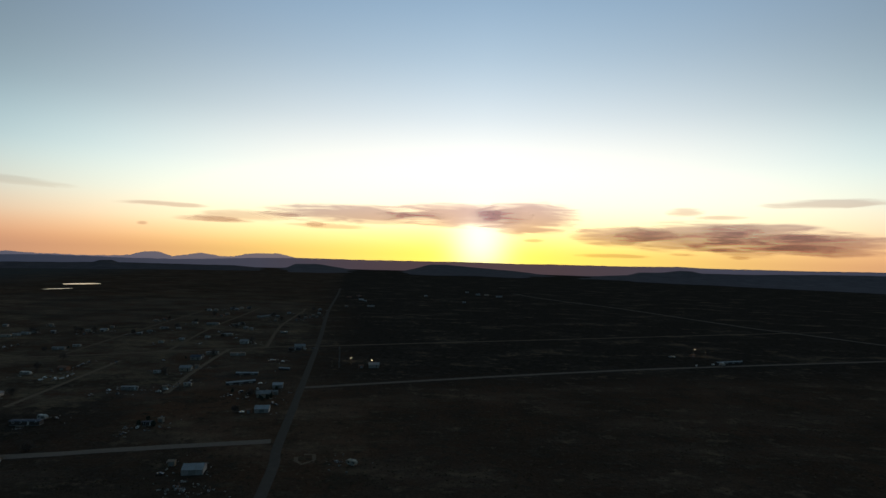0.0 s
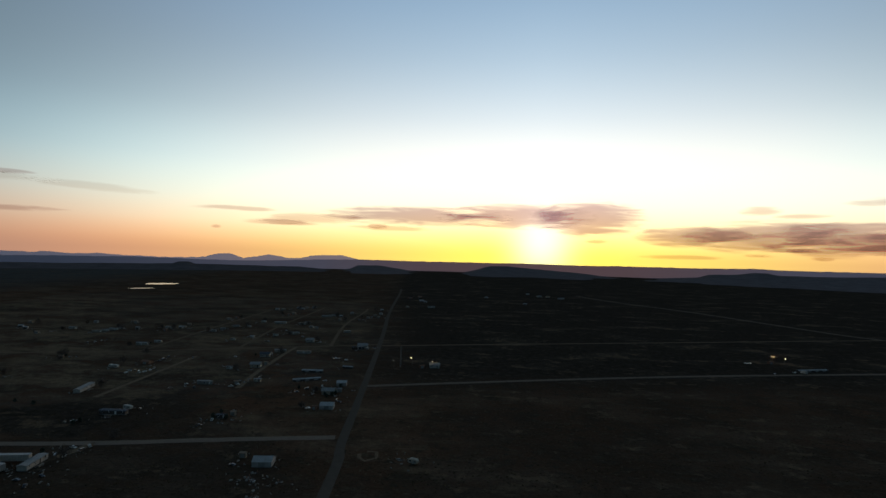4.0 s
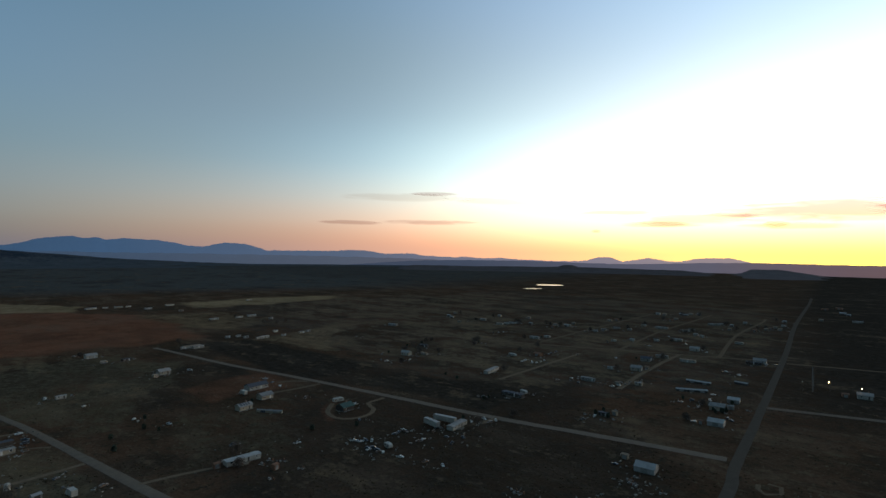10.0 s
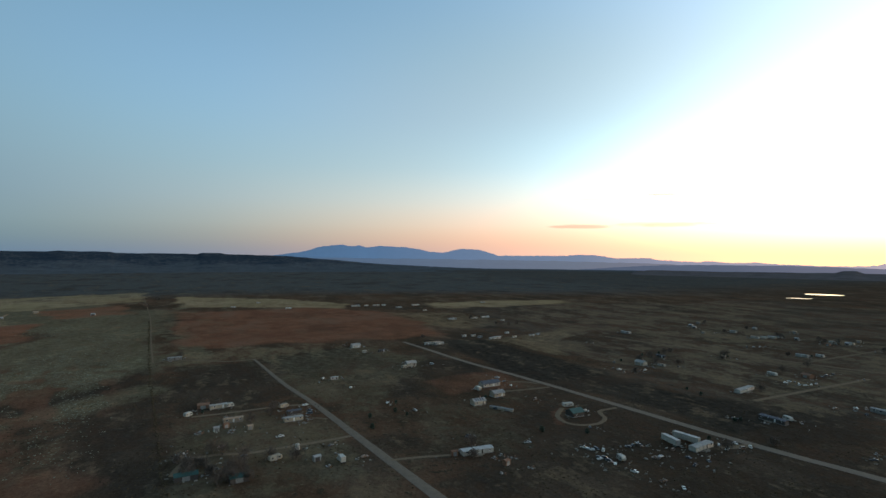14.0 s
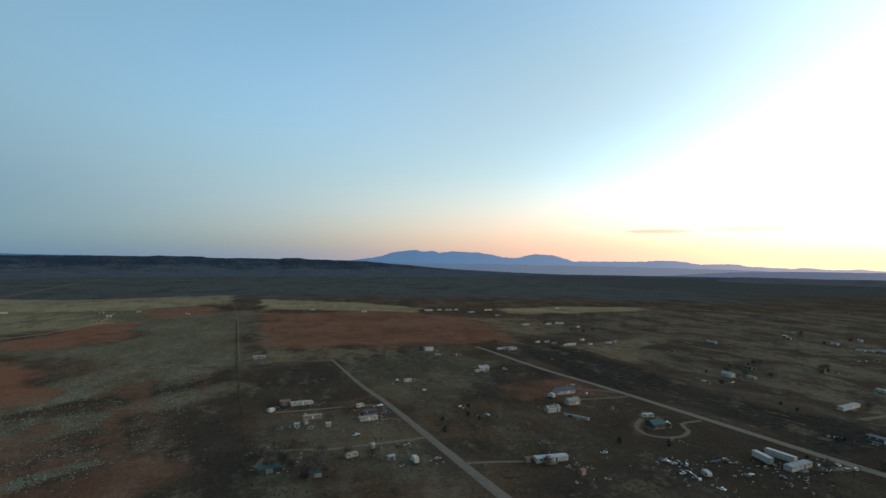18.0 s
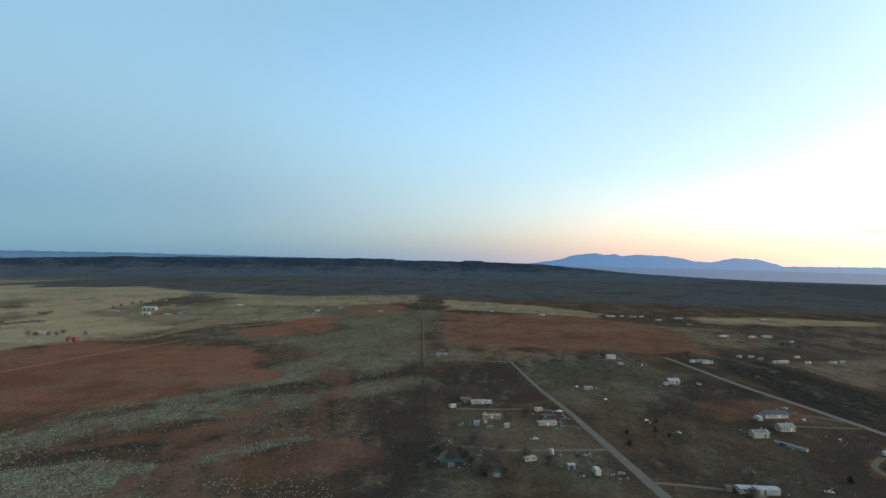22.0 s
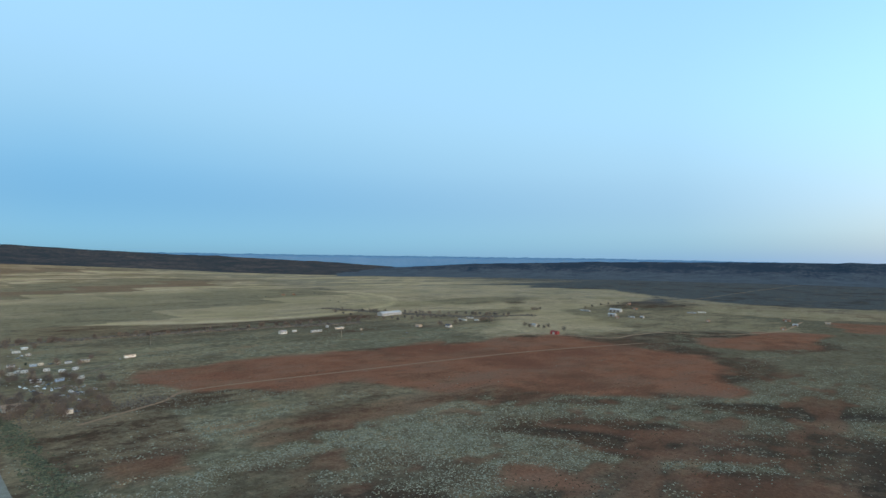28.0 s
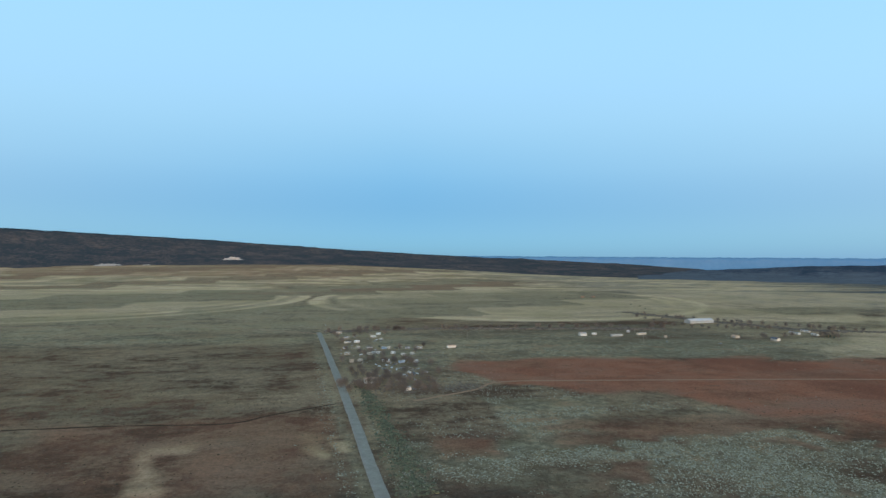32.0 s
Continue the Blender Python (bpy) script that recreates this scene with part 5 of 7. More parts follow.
def water_tank(x, y, group):
    ob = thing("water_tank", x, y, 0, "upright white plastic water tank", "tank", group)
    part("body", loft(bmesh.new(), [[(r * math.cos(k * math.pi / 8), r * math.sin(k * math.pi / 8), z) for k in range(16)] for z, r in ((0, 1.2), (2.4, 1.2), (2.8, 0.9), (3.0, 0.3))]), WHITE, ob)
    part("lid", boxed(-0.25, 0.25, -0.25, 0.25, 3.0, 3.1), GREY, ob)


def utility_pole(x, y, heading):
    ob = thing("utility_pole", x, y, heading, "tall wooden utility pole with a crossarm", "pole", "poles along the field")
    part("pole", loft(bmesh.new(), [[(r * math.cos(k * math.pi / 4), r * math.sin(k * math.pi / 4), z) for k in range(8)] for z, r in ((0, 0.22), (13, 0.14))]), WOOD, ob)
    part("crossarm", boxed(-1.2, 1.2, -0.07, 0.07, 12.0, 12.15), WOOD, ob)
    for px in (-1.0, 0.4, 1.0):
        part("insulator", boxed(px - 0.05, px + 0.05, -0.05, 0.05, 12.15, 12.4), TRIM, ob)


def flat_pieces(rng, n, radii, centre, size, shell=0.35, slim=0.6):
    """Many small leaning leaf or twig pieces in a rough crown with gaps."""
    u = rng.normal(size=(n, 3))
    u /= np.linalg.norm(u, axis=1, keepdims=True)
    r = rng.uniform(shell, 1.0, (n, 1)) ** 0.8
    lump = 0.72 + 0.4 * np.abs(np.sin(u[:, :1] * 4 + u[:, 1:2] * 3 + rng.uniform(0, 6)))
    c = u * r * lump * np.array(radii) + np.array(centre)
    a, b = rng.normal(size=(n, 3)), rng.normal(size=(n, 3))
    a = a / np.linalg.norm(a, axis=1, keepdims=True) * size * rng.uniform(0.6, 1.4, (n, 1))
    b = b / np.linalg.norm(b, axis=1, keepdims=True) * size * slim
    v = np.stack([c - a, c + b, c + a, c - b], 1).reshape(-1, 3)
    return v, [(i, i + 1, i + 2, i + 3) for i in range(0, 4 * n, 4)]


TREE_MESHES = {}


def tree(x, y, kind, seed):
    """Bare tree or juniper: tapered trunk with limbs, and a crown of many small pieces; six shapes of each."""
    variant = seed % 6
    if (kind, variant) not in TREE_MESHES:
        rng = np.random.default_rng(100 + variant + (50 if kind == "juniper" else 0))
        h = rng.uniform(4.6, 7.8) if kind == "bare" else rng.uniform(2.2, 3.8)
        bm = bmesh.new()
        loft(bm, [[(0.04 * z * math.sin(z) + r * math.cos(k * 1.0472), r * math.sin(k * 1.0472), z) for k in range(6)] for z, r in ((-0.1, 0.3), (h * 0.3, 0.2), (h * 0.6, 0.1), (h * 0.85, 0.03))])
        for i in range(7 if kind == "bare" else 4):
            az, z0 = rng.uniform(0, 6.28), h * rng.uniform(0.25, 0.6)
            out, up_ = h * rng.uniform(0.2, 0.36), h * rng.uniform(0.15, 0.35)
            dx, dy = math.cos(az), math.sin(az)
            loft(bm, [[(dx * out * f + r * math.cos(k * 1.5708), dy * out * f + r * math.sin(k * 1.5708), z0 + up_ * f) for k in range(4)] for f, r in ((0, 0.11), (0.5, 0.07), (1.0, 0.02))])
        trunk = finish("trunk", bm, BARK)
        if kind == "bare":
            v, f = flat_pieces(rng, 900, (h * 0.58, h * 0.58, h * 0.5), (0, 0, h * 0.5), 0.55, 0.02, 0.17)
            v[:, 2] = np.maximum(v[:, 2], 0.2)
        else:
            v, f = flat_pieces(rng, 420, (h * 0.36, h * 0.36, h * 0.5), (0, 0, h * 0.5), 0.42, 0.2)
            v[:, 2] = np.maximum(v[:, 2], 0.1)
        TREE_MESHES[kind, variant] = trunk, mesh_from("crown", v, f, TWIG if kind == "bare" else NEEDLE)
    trunk, crown = TREE_MESHES[kind, variant]
    label = "leafless tree with a reddish-brown twiggy crown" if kind == "bare" else "dark evergreen juniper tree on dry ground"
    ob = thing("bare_tree" if kind == "bare" else "juniper", x, y, seed * 47 % 360, label, "tree", "bare trees" if kind == "bare" else "junipers")
    for n, me in (("trunk", trunk), ("crown", crown)):
        new(n, me).parent = ob
    return ob


# plan of the things: east, north, heading in degrees, length
PLACES = {}
PLACES.setdefault(('plots', 'home'), []).extend([(-385, -3, 99, 10.7), (-341, 40, 99, 11.2), (-571, -45, 99, 12.6), (-440, 82, 99, 6.1)])
PLACES.setdefault(('plots', 'shed'), []).extend([(-389, -12, 99, 6.9), (-336, -3, 99, 3.0), (-341, 2, 99, 3.0), (-333, 15, 99, 3.0), (-272, 44, 99, 3.6)])
PLACES.setdefault(('plots', 'camper'), []).extend([(-385, 4, 99, 4.9), (-371, -20, 99, 3.3), (-371, 37, 99, 6.0), (-279, 25, 99, 6.6), (-547, 132, 99, 5.4)])
PLACES.setdefault(('plots', 'tan_home'), []).extend([(-351, 6, 99, 11.2)])
PLACES.setdefault(('plots', 'dark_home'), []).extend([(-355, 42, 99, 8.7)])
PLACES.setdefault(('plots', 'car'), []).extend([(-372, 51, 99, 0), (-359, 52, 99, 0), (-352, 51, 99, 0), (-290, 11, 99, 0), (-313, 30, 99, 0), (-268, 67, 99, 0), (-290, 54, 99, 0), (-308, 0, 99, 0), (-598, 120, 99, 0), (-445, 74, 99, 0), (-409, 89, 99, 0)])
PLACES.setdefault(('plots', 'tank'), []).extend([(-291, 37, 99, 0)])
PLACES.setdefault(('plots', 'box_truck'), []).extend([(-266, 55, 99, 3.6)])
PLACES.setdefault(('plots', 'green_shed'), []).extend([(-270, -14, 99, 9.8), (-260, 8, 99, 8.0)])
PLACES.setdefault(('plots', 'house'), []).extend([(-583, 130, 99, 6.8)])
PLACES.setdefault(('plots', 'junk'), []).extend([(-303, -20, 99, 0), (-304, -16, 99, 0), (-294, -20, 99, 0), (-273, -10, 99, 0), (-271, -6, 99, 0), (-277, 0, 99, 0)])
PLACES.setdefault(('ranch', 'blue_house'), []).extend([(-380, 191, 99, 15.7)])
PLACES.setdefault(('ranch', 'box_truck'), []).extend([(-369, 176, 99, 4.3)])
PLACES.setdefault(('ranch', 'house'), []).extend([(-351, 183, 99, 4.4), (-473, 157, 99, 5.6)])
PLACES.setdefault(('ranch', 'ribbed_house'), []).extend([(-336, 161, 99, 8.9)])
PLACES.setdefault(('ranch', 'long_wall'), []).extend([(-319, 170, 37, 16.4)])
PLACES.setdefault(('ranch', 'home'), []).extend([(-254, 122, 97, 17.0), (-577, 218, 99, 17.2)])
PLACES.setdefault(('ranch', 'shed'), []).extend([(-255, 110, 99, 3.0), (-235, 129, 99, 3.0)])
PLACES.setdefault(('ranch', 'camper'), []).extend([(-310, 215, 99, 7.5), (-463, 148, 99, 3.5)])
PLACES.setdefault(('ranch', 'green_house'), []).extend([(-292, 208, 99, 7.9)])
PLACES.setdefault(('ranch', 'car'), []).extend([(-402, 209, 99, 0), (-388, 208, 99, 0), (-374, 207, 99, 0), (-332, 203, 99, 0), (-297, 220, 99, 0), (-268, 202, 9, 0), (-258, 154, 99, 0), (-278, 128, 99, 0), (-322, 167, 99, 0), (-336, 116, 99, 0), (-359, 104, 99, 0), (-471, 177, 99, 0)])
PLACES.setdefault(('ranch', 'dark_home'), []).extend([(-548, 150, 99, 7.5)])
PLACES.setdefault(('yard', 'car'), []).extend([(-241, 178, 99, 0), (-238, 179, 9, 0), (-237, 180, 9, 0), (-237, 183, 9, 0), (-234, 185, 9, 0), (-225, 176, 9, 0), (-225, 179, 9, 0), (-222, 179, 9, 0), (-219, 178, 9, 0), (-217, 179, 9, 0), (-227, 177, 9, 0), (-234, 201, 9, 0), (-235, 205, 9, 0), (-236, 209, 9, 0), (-233, 208, 9, 0), (-206, 181, 9, 0), (-193, 186, 9, 0), (-184, 189, 9, 0), (-202, 214, 9, 0), (-204, 225, 9, 0), (-219, 249, 9, 0), (-213, 248, 9, 0), (-218, 259, 9, 0), (-211, 256, 9, 0)])
PLACES.setdefault(('yard', 'car'), []).extend([(-211, 262, 9, 0), (-216, 203, 9, 0), (-217, 207, 9, 0), (-222, 220, 9, 0), (-211, 219, 9, 0), (-230, 328, 9, 0), (-251, 298, 9, 0)])
PLACES.setdefault(('yard', 'camper'), []).extend([(-220, 185, 9, 3.0), (-237, 326, 9, 6.1)])
PLACES.setdefault(('yard', 'semi'), []).extend([(-230, 237, 13, 14.9), (-230, 226, 175, 9.9)])
PLACES.setdefault(('yard', 'home'), []).extend([(-219, 236, 102, 15.7), (-300, 365, 105, 23.8)])
PLACES.setdefault(('yard', 'dark_home'), []).extend([(-239, 316, 6, 16.3)])
PLACES.setdefault(('west', 'camper'), []).extend([(-331, 435, 9, 9.9)])
PLACES.setdefault(('west', 'car'), []).extend([(-308, 420, 9, 0), (-310, 427, 9, 0), (-307, 429, 9, 0), (-299, 423, 9, 0), (-296, 426, 9, 0), (-296, 433, 9, 0), (-297, 440, 9, 0), (-312, 469, 9, 0), (-314, 477, 9, 0), (-315, 488, 9, 0), (-244, 381, 9, 0), (-240, 395, 9, 0), (-228, 386, 9, 0), (-401, 325, 9, 0), (-393, 325, 9, 0), (-382, 322, 9, 0), (-381, 339, 9, 0), (-384, 346, 9, 0), (-422, 343, 9, 0), (-521, 393, 9, 0), (-385, 385, 9, 0), (-537, 599, 9, 0), (-443, 541, 9, 0), (-440, 548, 9, 0)])
PLACES.setdefault(('west', 'car'), []).extend([(-438, 555, 9, 0), (-436, 561, 9, 0)])
PLACES.setdefault(('west', 'shed'), []).extend([(-316, 457, 9, 7.9), (-404, 462, 9, 3.7), (-542, 583, 9, 4.9), (-600, 621, 9, 5.3), (-621, 658, 9, 5.6), (-584, 611, 9, 5.2), (-548, 684, 9, 5.2), (-503, 701, 9, 5.0), (-461, 647, 9, 4.6), (-432, 666, 9, 4.5), (-415, 667, 9, 4.4), (-422, 698, 9, 4.5), (-420, 641, 9, 4.3)])
PLACES.setdefault(('west', 'home'), []).extend([(-382, 544, 9, 11.2), (-376, 562, 9, 7.4), (-228, 399, 9, 9.0), (-394, 374, 9, 8.1), (-575, 485, 9, 12.9), (-533, 626, 9, 8.6), (-488, 610, 9, 9.5), (-484, 620, 9, 7.8), (-481, 630, 9, 9.4), (-478, 640, 9, 6.2)])
PLACES.setdefault(('west', 'house'), []).extend([(-405, 360, 9, 7.0)])
PLACES.setdefault(('west', 'dark_home'), []).extend([(-427, 404, 9, 10.4)])
PLACES.setdefault(('streets', 'metal_shed'), []).extend([(-115, 355, 9, 9.0), (-124, 418, 9, 7.5)])
PLACES.setdefault(('streets', 'house'), []).extend([(-126, 391, 9, 5.9), (-231, 515, 9, 5.9), (-218, 467, 9, 6.3), (-220, 610, 9, 5.2)])
PLACES.setdefault(('streets', 'shed'), []).extend([(-120, 398, 9, 3.9), (-122, 350, 9, 3.0), (-214, 479, 9, 3.4), (-204, 404, 9, 3.3), (-247, 812, 9, 4.7), (-258, 857, 9, 5.0), (-255, 909, 9, 5.2), (-220, 826, 9, 4.7), (-213, 854, 9, 4.8), (-209, 885, 9, 5.0), (-199, 866, 9, 4.9), (-218, 975, 9, 5.5), (-206, 916, 9, 5.1), (-210, 866, 9, 4.9), (-355, 943, 9, 6.4), (-356, 968, 9, 6.6), (-344, 972, 9, 6.6), (-344, 852, 9, 5.9), (-344, 873, 9, 6.0), (-404, 772, 9, 5.7), (-401, 788, 9, 5.7), (-394, 923, 9, 6.5), (-384, 925, 9, 6.4), (-366, 951, 9, 6.5)])
PLACES.setdefault(('streets', 'shed'), []).extend([(-167, 328, 9, 3.0)])
PLACES.setdefault(('streets', 'long_shed'), []).extend([(-162, 458, 6, 18.1), (-156, 427, 30, 21.9), (-137, 480, 176, 9.6)])
PLACES.setdefault(('streets', 'dark_home'), []).extend([(-154, 577, 9, 12.8), (-171, 321, 9, 6.2)])
PLACES.setdefault(('streets', 'home'), []).extend([(-201, 540, 9, 14.0), (-227, 542, 9, 11.4), (-236, 454, 9, 5.1), (-225, 399, 9, 7.3), (-192, 415, 9, 4.8), (-260, 662, 9, 13.1), (-316, 753, 9, 16.2), (-283, 849, 9, 9.0), (-277, 857, 9, 7.4), (-273, 864, 9, 7.5), (-362, 653, 9, 5.7), (-360, 672, 9, 6.6), (-357, 702, 9, 8.4), (-339, 703, 9, 5.2), (-344, 759, 9, 7.1), (-308, 599, 9, 5.0), (-296, 622, 9, 3.8), (-280, 764, 9, 8.2), (-283, 752, 9, 9.6), (-250, 716, 9, 4.9), (-260, 724, 9, 5.0), (-275, 641, 9, 5.8), (-429, 662, 9, 7.1), (-416, 672, 9, 8.7)])
PLACES.setdefault(('streets', 'car'), []).extend([(-196, 427, 9, 0), (-215, 617, 9, 0), (-213, 620, 9, 0), (-207, 607, 9, 0), (-242, 644, 9, 0), (-265, 599, 9, 0), (-229, 526, 9, 0), (-127, 351, 9, 0), (-136, 386, 9, 0), (-141, 428, 9, 0), (-114, 373, 9, 0), (-111, 370, 9, 0), (-150, 390, 9, 0), (-146, 400, 9, 0), (-137, 410, 9, 0), (-149, 515, 9, 0), (-162, 516, 9, 0), (-161, 521, 9, 0), (-157, 520, 9, 0), (-146, 585, 9, 0), (-138, 588, 9, 0), (-204, 395, 9, 0), (-202, 402, 9, 0), (-293, 492, 9, 0)])
PLACES.setdefault(('streets', 'car'), []).extend([(-257, 505, 9, 0), (-280, 687, 9, 0), (-174, 315, 9, 0), (-176, 304, 9, 0)])
PLACES.setdefault(('streets', 'camper'), []).extend([(-200, 692, 9, 9.6)])
PLACES.setdefault(('barn', 'metal_shed'), []).extend([(-114, 256, 9, 9.3)])
PLACES.setdefault(('barn', 'shed'), []).extend([(-128, 263, 9, 3.1)])
PLACES.setdefault(('barn', 'car'), []).extend([(-112, 260, 9, 0), (-128, 252, 9, 0)])
PLACES.setdefault(('barn', 'junk'), []).extend([(-113, 238, 9, 0), (-114, 240, 9, 0), (-111, 238, 9, 0), (-110, 236, 9, 0), (-113, 245, 9, 0), (-104, 221, 9, 0), (-101, 221, 9, 0), (-116, 208, 9, 0), (-113, 208, 9, 0), (-141, 191, 9, 0), (-144, 192, 9, 0), (-140, 192, 9, 0), (-98, 237, 9, 0), (-51, 274, 9, 0), (-49, 273, 9, 0)])
PLACES.setdefault(('barn', 'camper'), []).extend([(-42, 269, 9, 4.4)])
PLACES.setdefault(('north', 'lamp'), []).extend([(-98, 494, 9, 0), (-83, 508, 9, 0), (-64, 502, 9, 0), (285, 612, 9, 0), (291, 598, 9, 0)])
PLACES.setdefault(('north', 'house'), []).extend([(-61, 502, 9, 6.7), (-152, 589, 9, 10.6)])
PLACES.setdefault(('north', 'mast'), []).extend([(-92, 496, 9, 0)])
PLACES.setdefault(('north', 'shed'), []).extend([(-72, 497, 9, 4.1), (280, 604, 9, 4.4), (-216, 1267, 9, 10.6), (-200, 1310, 9, 11.0), (-178, 1202, 9, 10.0), (-166, 1177, 9, 6.1), (50, 1208, 9, 6.7), (71, 1542, 9, 8.5), (98, 1468, 9, 10.7), (120, 1458, 9, 10.6), (149, 1413, 9, 15.2), (-40, 1365, 9, 7.9), (-184, 1051, 9, 6.5)])
PLACES.setdefault(('north', 'long_shed'), []).extend([(303, 570, 17, 32.8)])
PLACES.setdefault(('north', 'box_truck'), []).extend([(288, 555, 9, 3.8)])
PLACES.setdefault(('north', 'car'), []).extend([(253, 598, 9, 0), (257, 599, 9, 0), (281, 559, 9, 0), (259, 549, 9, 0), (-144, 577, 9, 0)])
PLACES.setdefault(('north', 'home'), []).extend([(-139, 1068, 9, 13.4)])
PLACES.setdefault(('farms', 'farm_barn'), []).extend([(-950, -617, 99, 22.8), (-868, -570, 99, 13.6)])
PLACES.setdefault(('farms', 'home'), []).extend([(-906, -657, 99, 27.5), (-876, -536, 99, 11.1), (-1081, -508, 99, 13.6), (-1051, -514, 99, 15.6), (-1029, 226, 99, 16.6), (-1035, 248, 99, 7.7), (-1029, 266, 99, 12.2), (-1033, 282, 99, 7.7), (-979, 297, 99, 11.6), (-1018, 343, 99, 14.4), (-920, 328, 99, 6.6), (-1034, 497, 99, 10.2), (-781, 324, 99, 12.6), (-783, 362, 99, 10.9), (-788, 384, 99, 12.9), (-743, 392, 99, 6.7), (-1150, 55, 99, 6.6), (-1020, 101, 99, 10.0), (-1074, 8, 99, 8.5), (-571, 222, 99, 11.3), (-575, 209, 99, 4.8), (-615, 272, 99, 5.2), (-614, 284, 99, 3.7), (-588, 303, 99, 11.9)])
PLACES.setdefault(('farms', 'home'), []).extend([(-586, 295, 99, 3.4), (-594, 355, 99, 7.9), (-622, 335, 99, 3.7), (-589, 328, 99, 3.4), (-599, 367, 99, 4.9), (-601, 287, 99, 3.6)])
PLACES.setdefault(('farms', 'shed'), []).extend([(-846, -545, 99, 6.2), (-1034, -626, 99, 9.4), (-889, -523, 99, 6.5), (-1056, -350, 99, 10.2), (-992, -316, 99, 7.7), (-921, -309, 99, 6.2), (-1071, -294, 99, 7.4), (-1010, -201, 99, 6.2), (-932, -427, 99, 5.2), (-1146, -710, 99, 6.3)])
PLACES.setdefault(('farms', 'house'), []).extend([(-633, -549, 99, 7.0)])
PLACES.setdefault(('farms', 'red_barn'), []).extend([(-591, -475, 99, 8.9)])
PLACES.setdefault(('south', 'farm_barn'), []).extend([(-540, -806, 9, 46.0)])
PLACES.setdefault(('south', 'house'), []).extend([(-292, -684, 9, 7.5), (-519, -615, 99, 8.5)])
PLACES.setdefault(('south', 'home'), []).extend([(-335, -674, 9, 16.1), (-376, -685, 9, 13.1), (-594, -670, 99, 16.0), (-623, -684, 99, 12.1), (-608, -651, 99, 9.4), (-103, -606, 9, 9.8)])
PLACES.setdefault(('south', 'shed'), []).extend([(-369, -709, 9, 3.9), (-394, -656, 9, 3.1), (-485, -644, 99, 8.7), (-580, -1378, 9, 7.5), (-609, -1376, 9, 7.5)])
PLACES.setdefault(('south', 'car'), []).extend([(-431, -598, 9, 0), (-374, -619, 9, 0), (-94, -600, 9, 0)])
PLACES.setdefault(('south', 'camper'), []).extend([(-310, -688, 9, 6.0)])
PLACES.setdefault(('park', 'home'), []).extend([(29, -735, 9, 7.2), (-23, -718, 9, 5.5), (18, -692, 9, 5.3), (15, -651, 9, 7.7), (4, -654, 9, 6.4), (16, -610, 9, 4.7), (-11, -611, 9, 5.9), (-27, -605, 9, 4.5), (-53, -605, 9, 5.1), (13, -574, 9, 5.6), (-26, -528, 9, 7.2), (-41, -523, 9, 6.0), (-66, -603, 9, 7.0)])
PLACES.setdefault(('park', 'camper'), []).extend([(-16, -693, 9, 6.9), (2, -608, 9, 4.2), (-32, -604, 9, 3.4), (-45, -606, 9, 3.0), (-10, -568, 9, 3.2), (-15, -574, 9, 3.9), (-20, -573, 9, 3.0), (-35, -571, 9, 3.8), (-45, -560, 9, 3.0), (-55, -565, 9, 3.0), (-1, -532, 9, 3.0), (-55, -521, 9, 3.5), (8, -696, 9, 3.3), (-25, -668, 9, 3.2)])
PLACES.setdefault(('park', 'car'), []).extend([(-17, -660, 9, 0), (-20, -673, 9, 0), (-40, -607, 9, 0), (-16, -515, 9, 0), (-19, -507, 9, 0), (-23, -493, 9, 0), (-30, -498, 9, 0), (-34, -489, 9, 0), (-38, -494, 9, 0), (-42, -498, 9, 0), (-46, -495, 9, 0), (-49, -490, 9, 0), (-45, -476, 9, 0), (-48, -473, 9, 0), (-51, -470, 9, 0), (-39, -467, 9, 0), (-42, -462, 9, 0), (-26, -509, 9, 0), (-33, -513, 9, 0), (-50, -546, 9, 0), (-2, -569, 9, 0), (9, -629, 9, 0), (-43, -413, 9, 0)])
PLACES.setdefault(('park', 'shed'), []).extend([(7, -530, 9, 4.0)])
PLACES.setdefault(('park', 'brick_house'), []).extend([(-10, -441, 9, 9.3)])
PLACES.setdefault(('park', 'white_cabin'), []).extend([(-39, -412, 9, 3.0)])

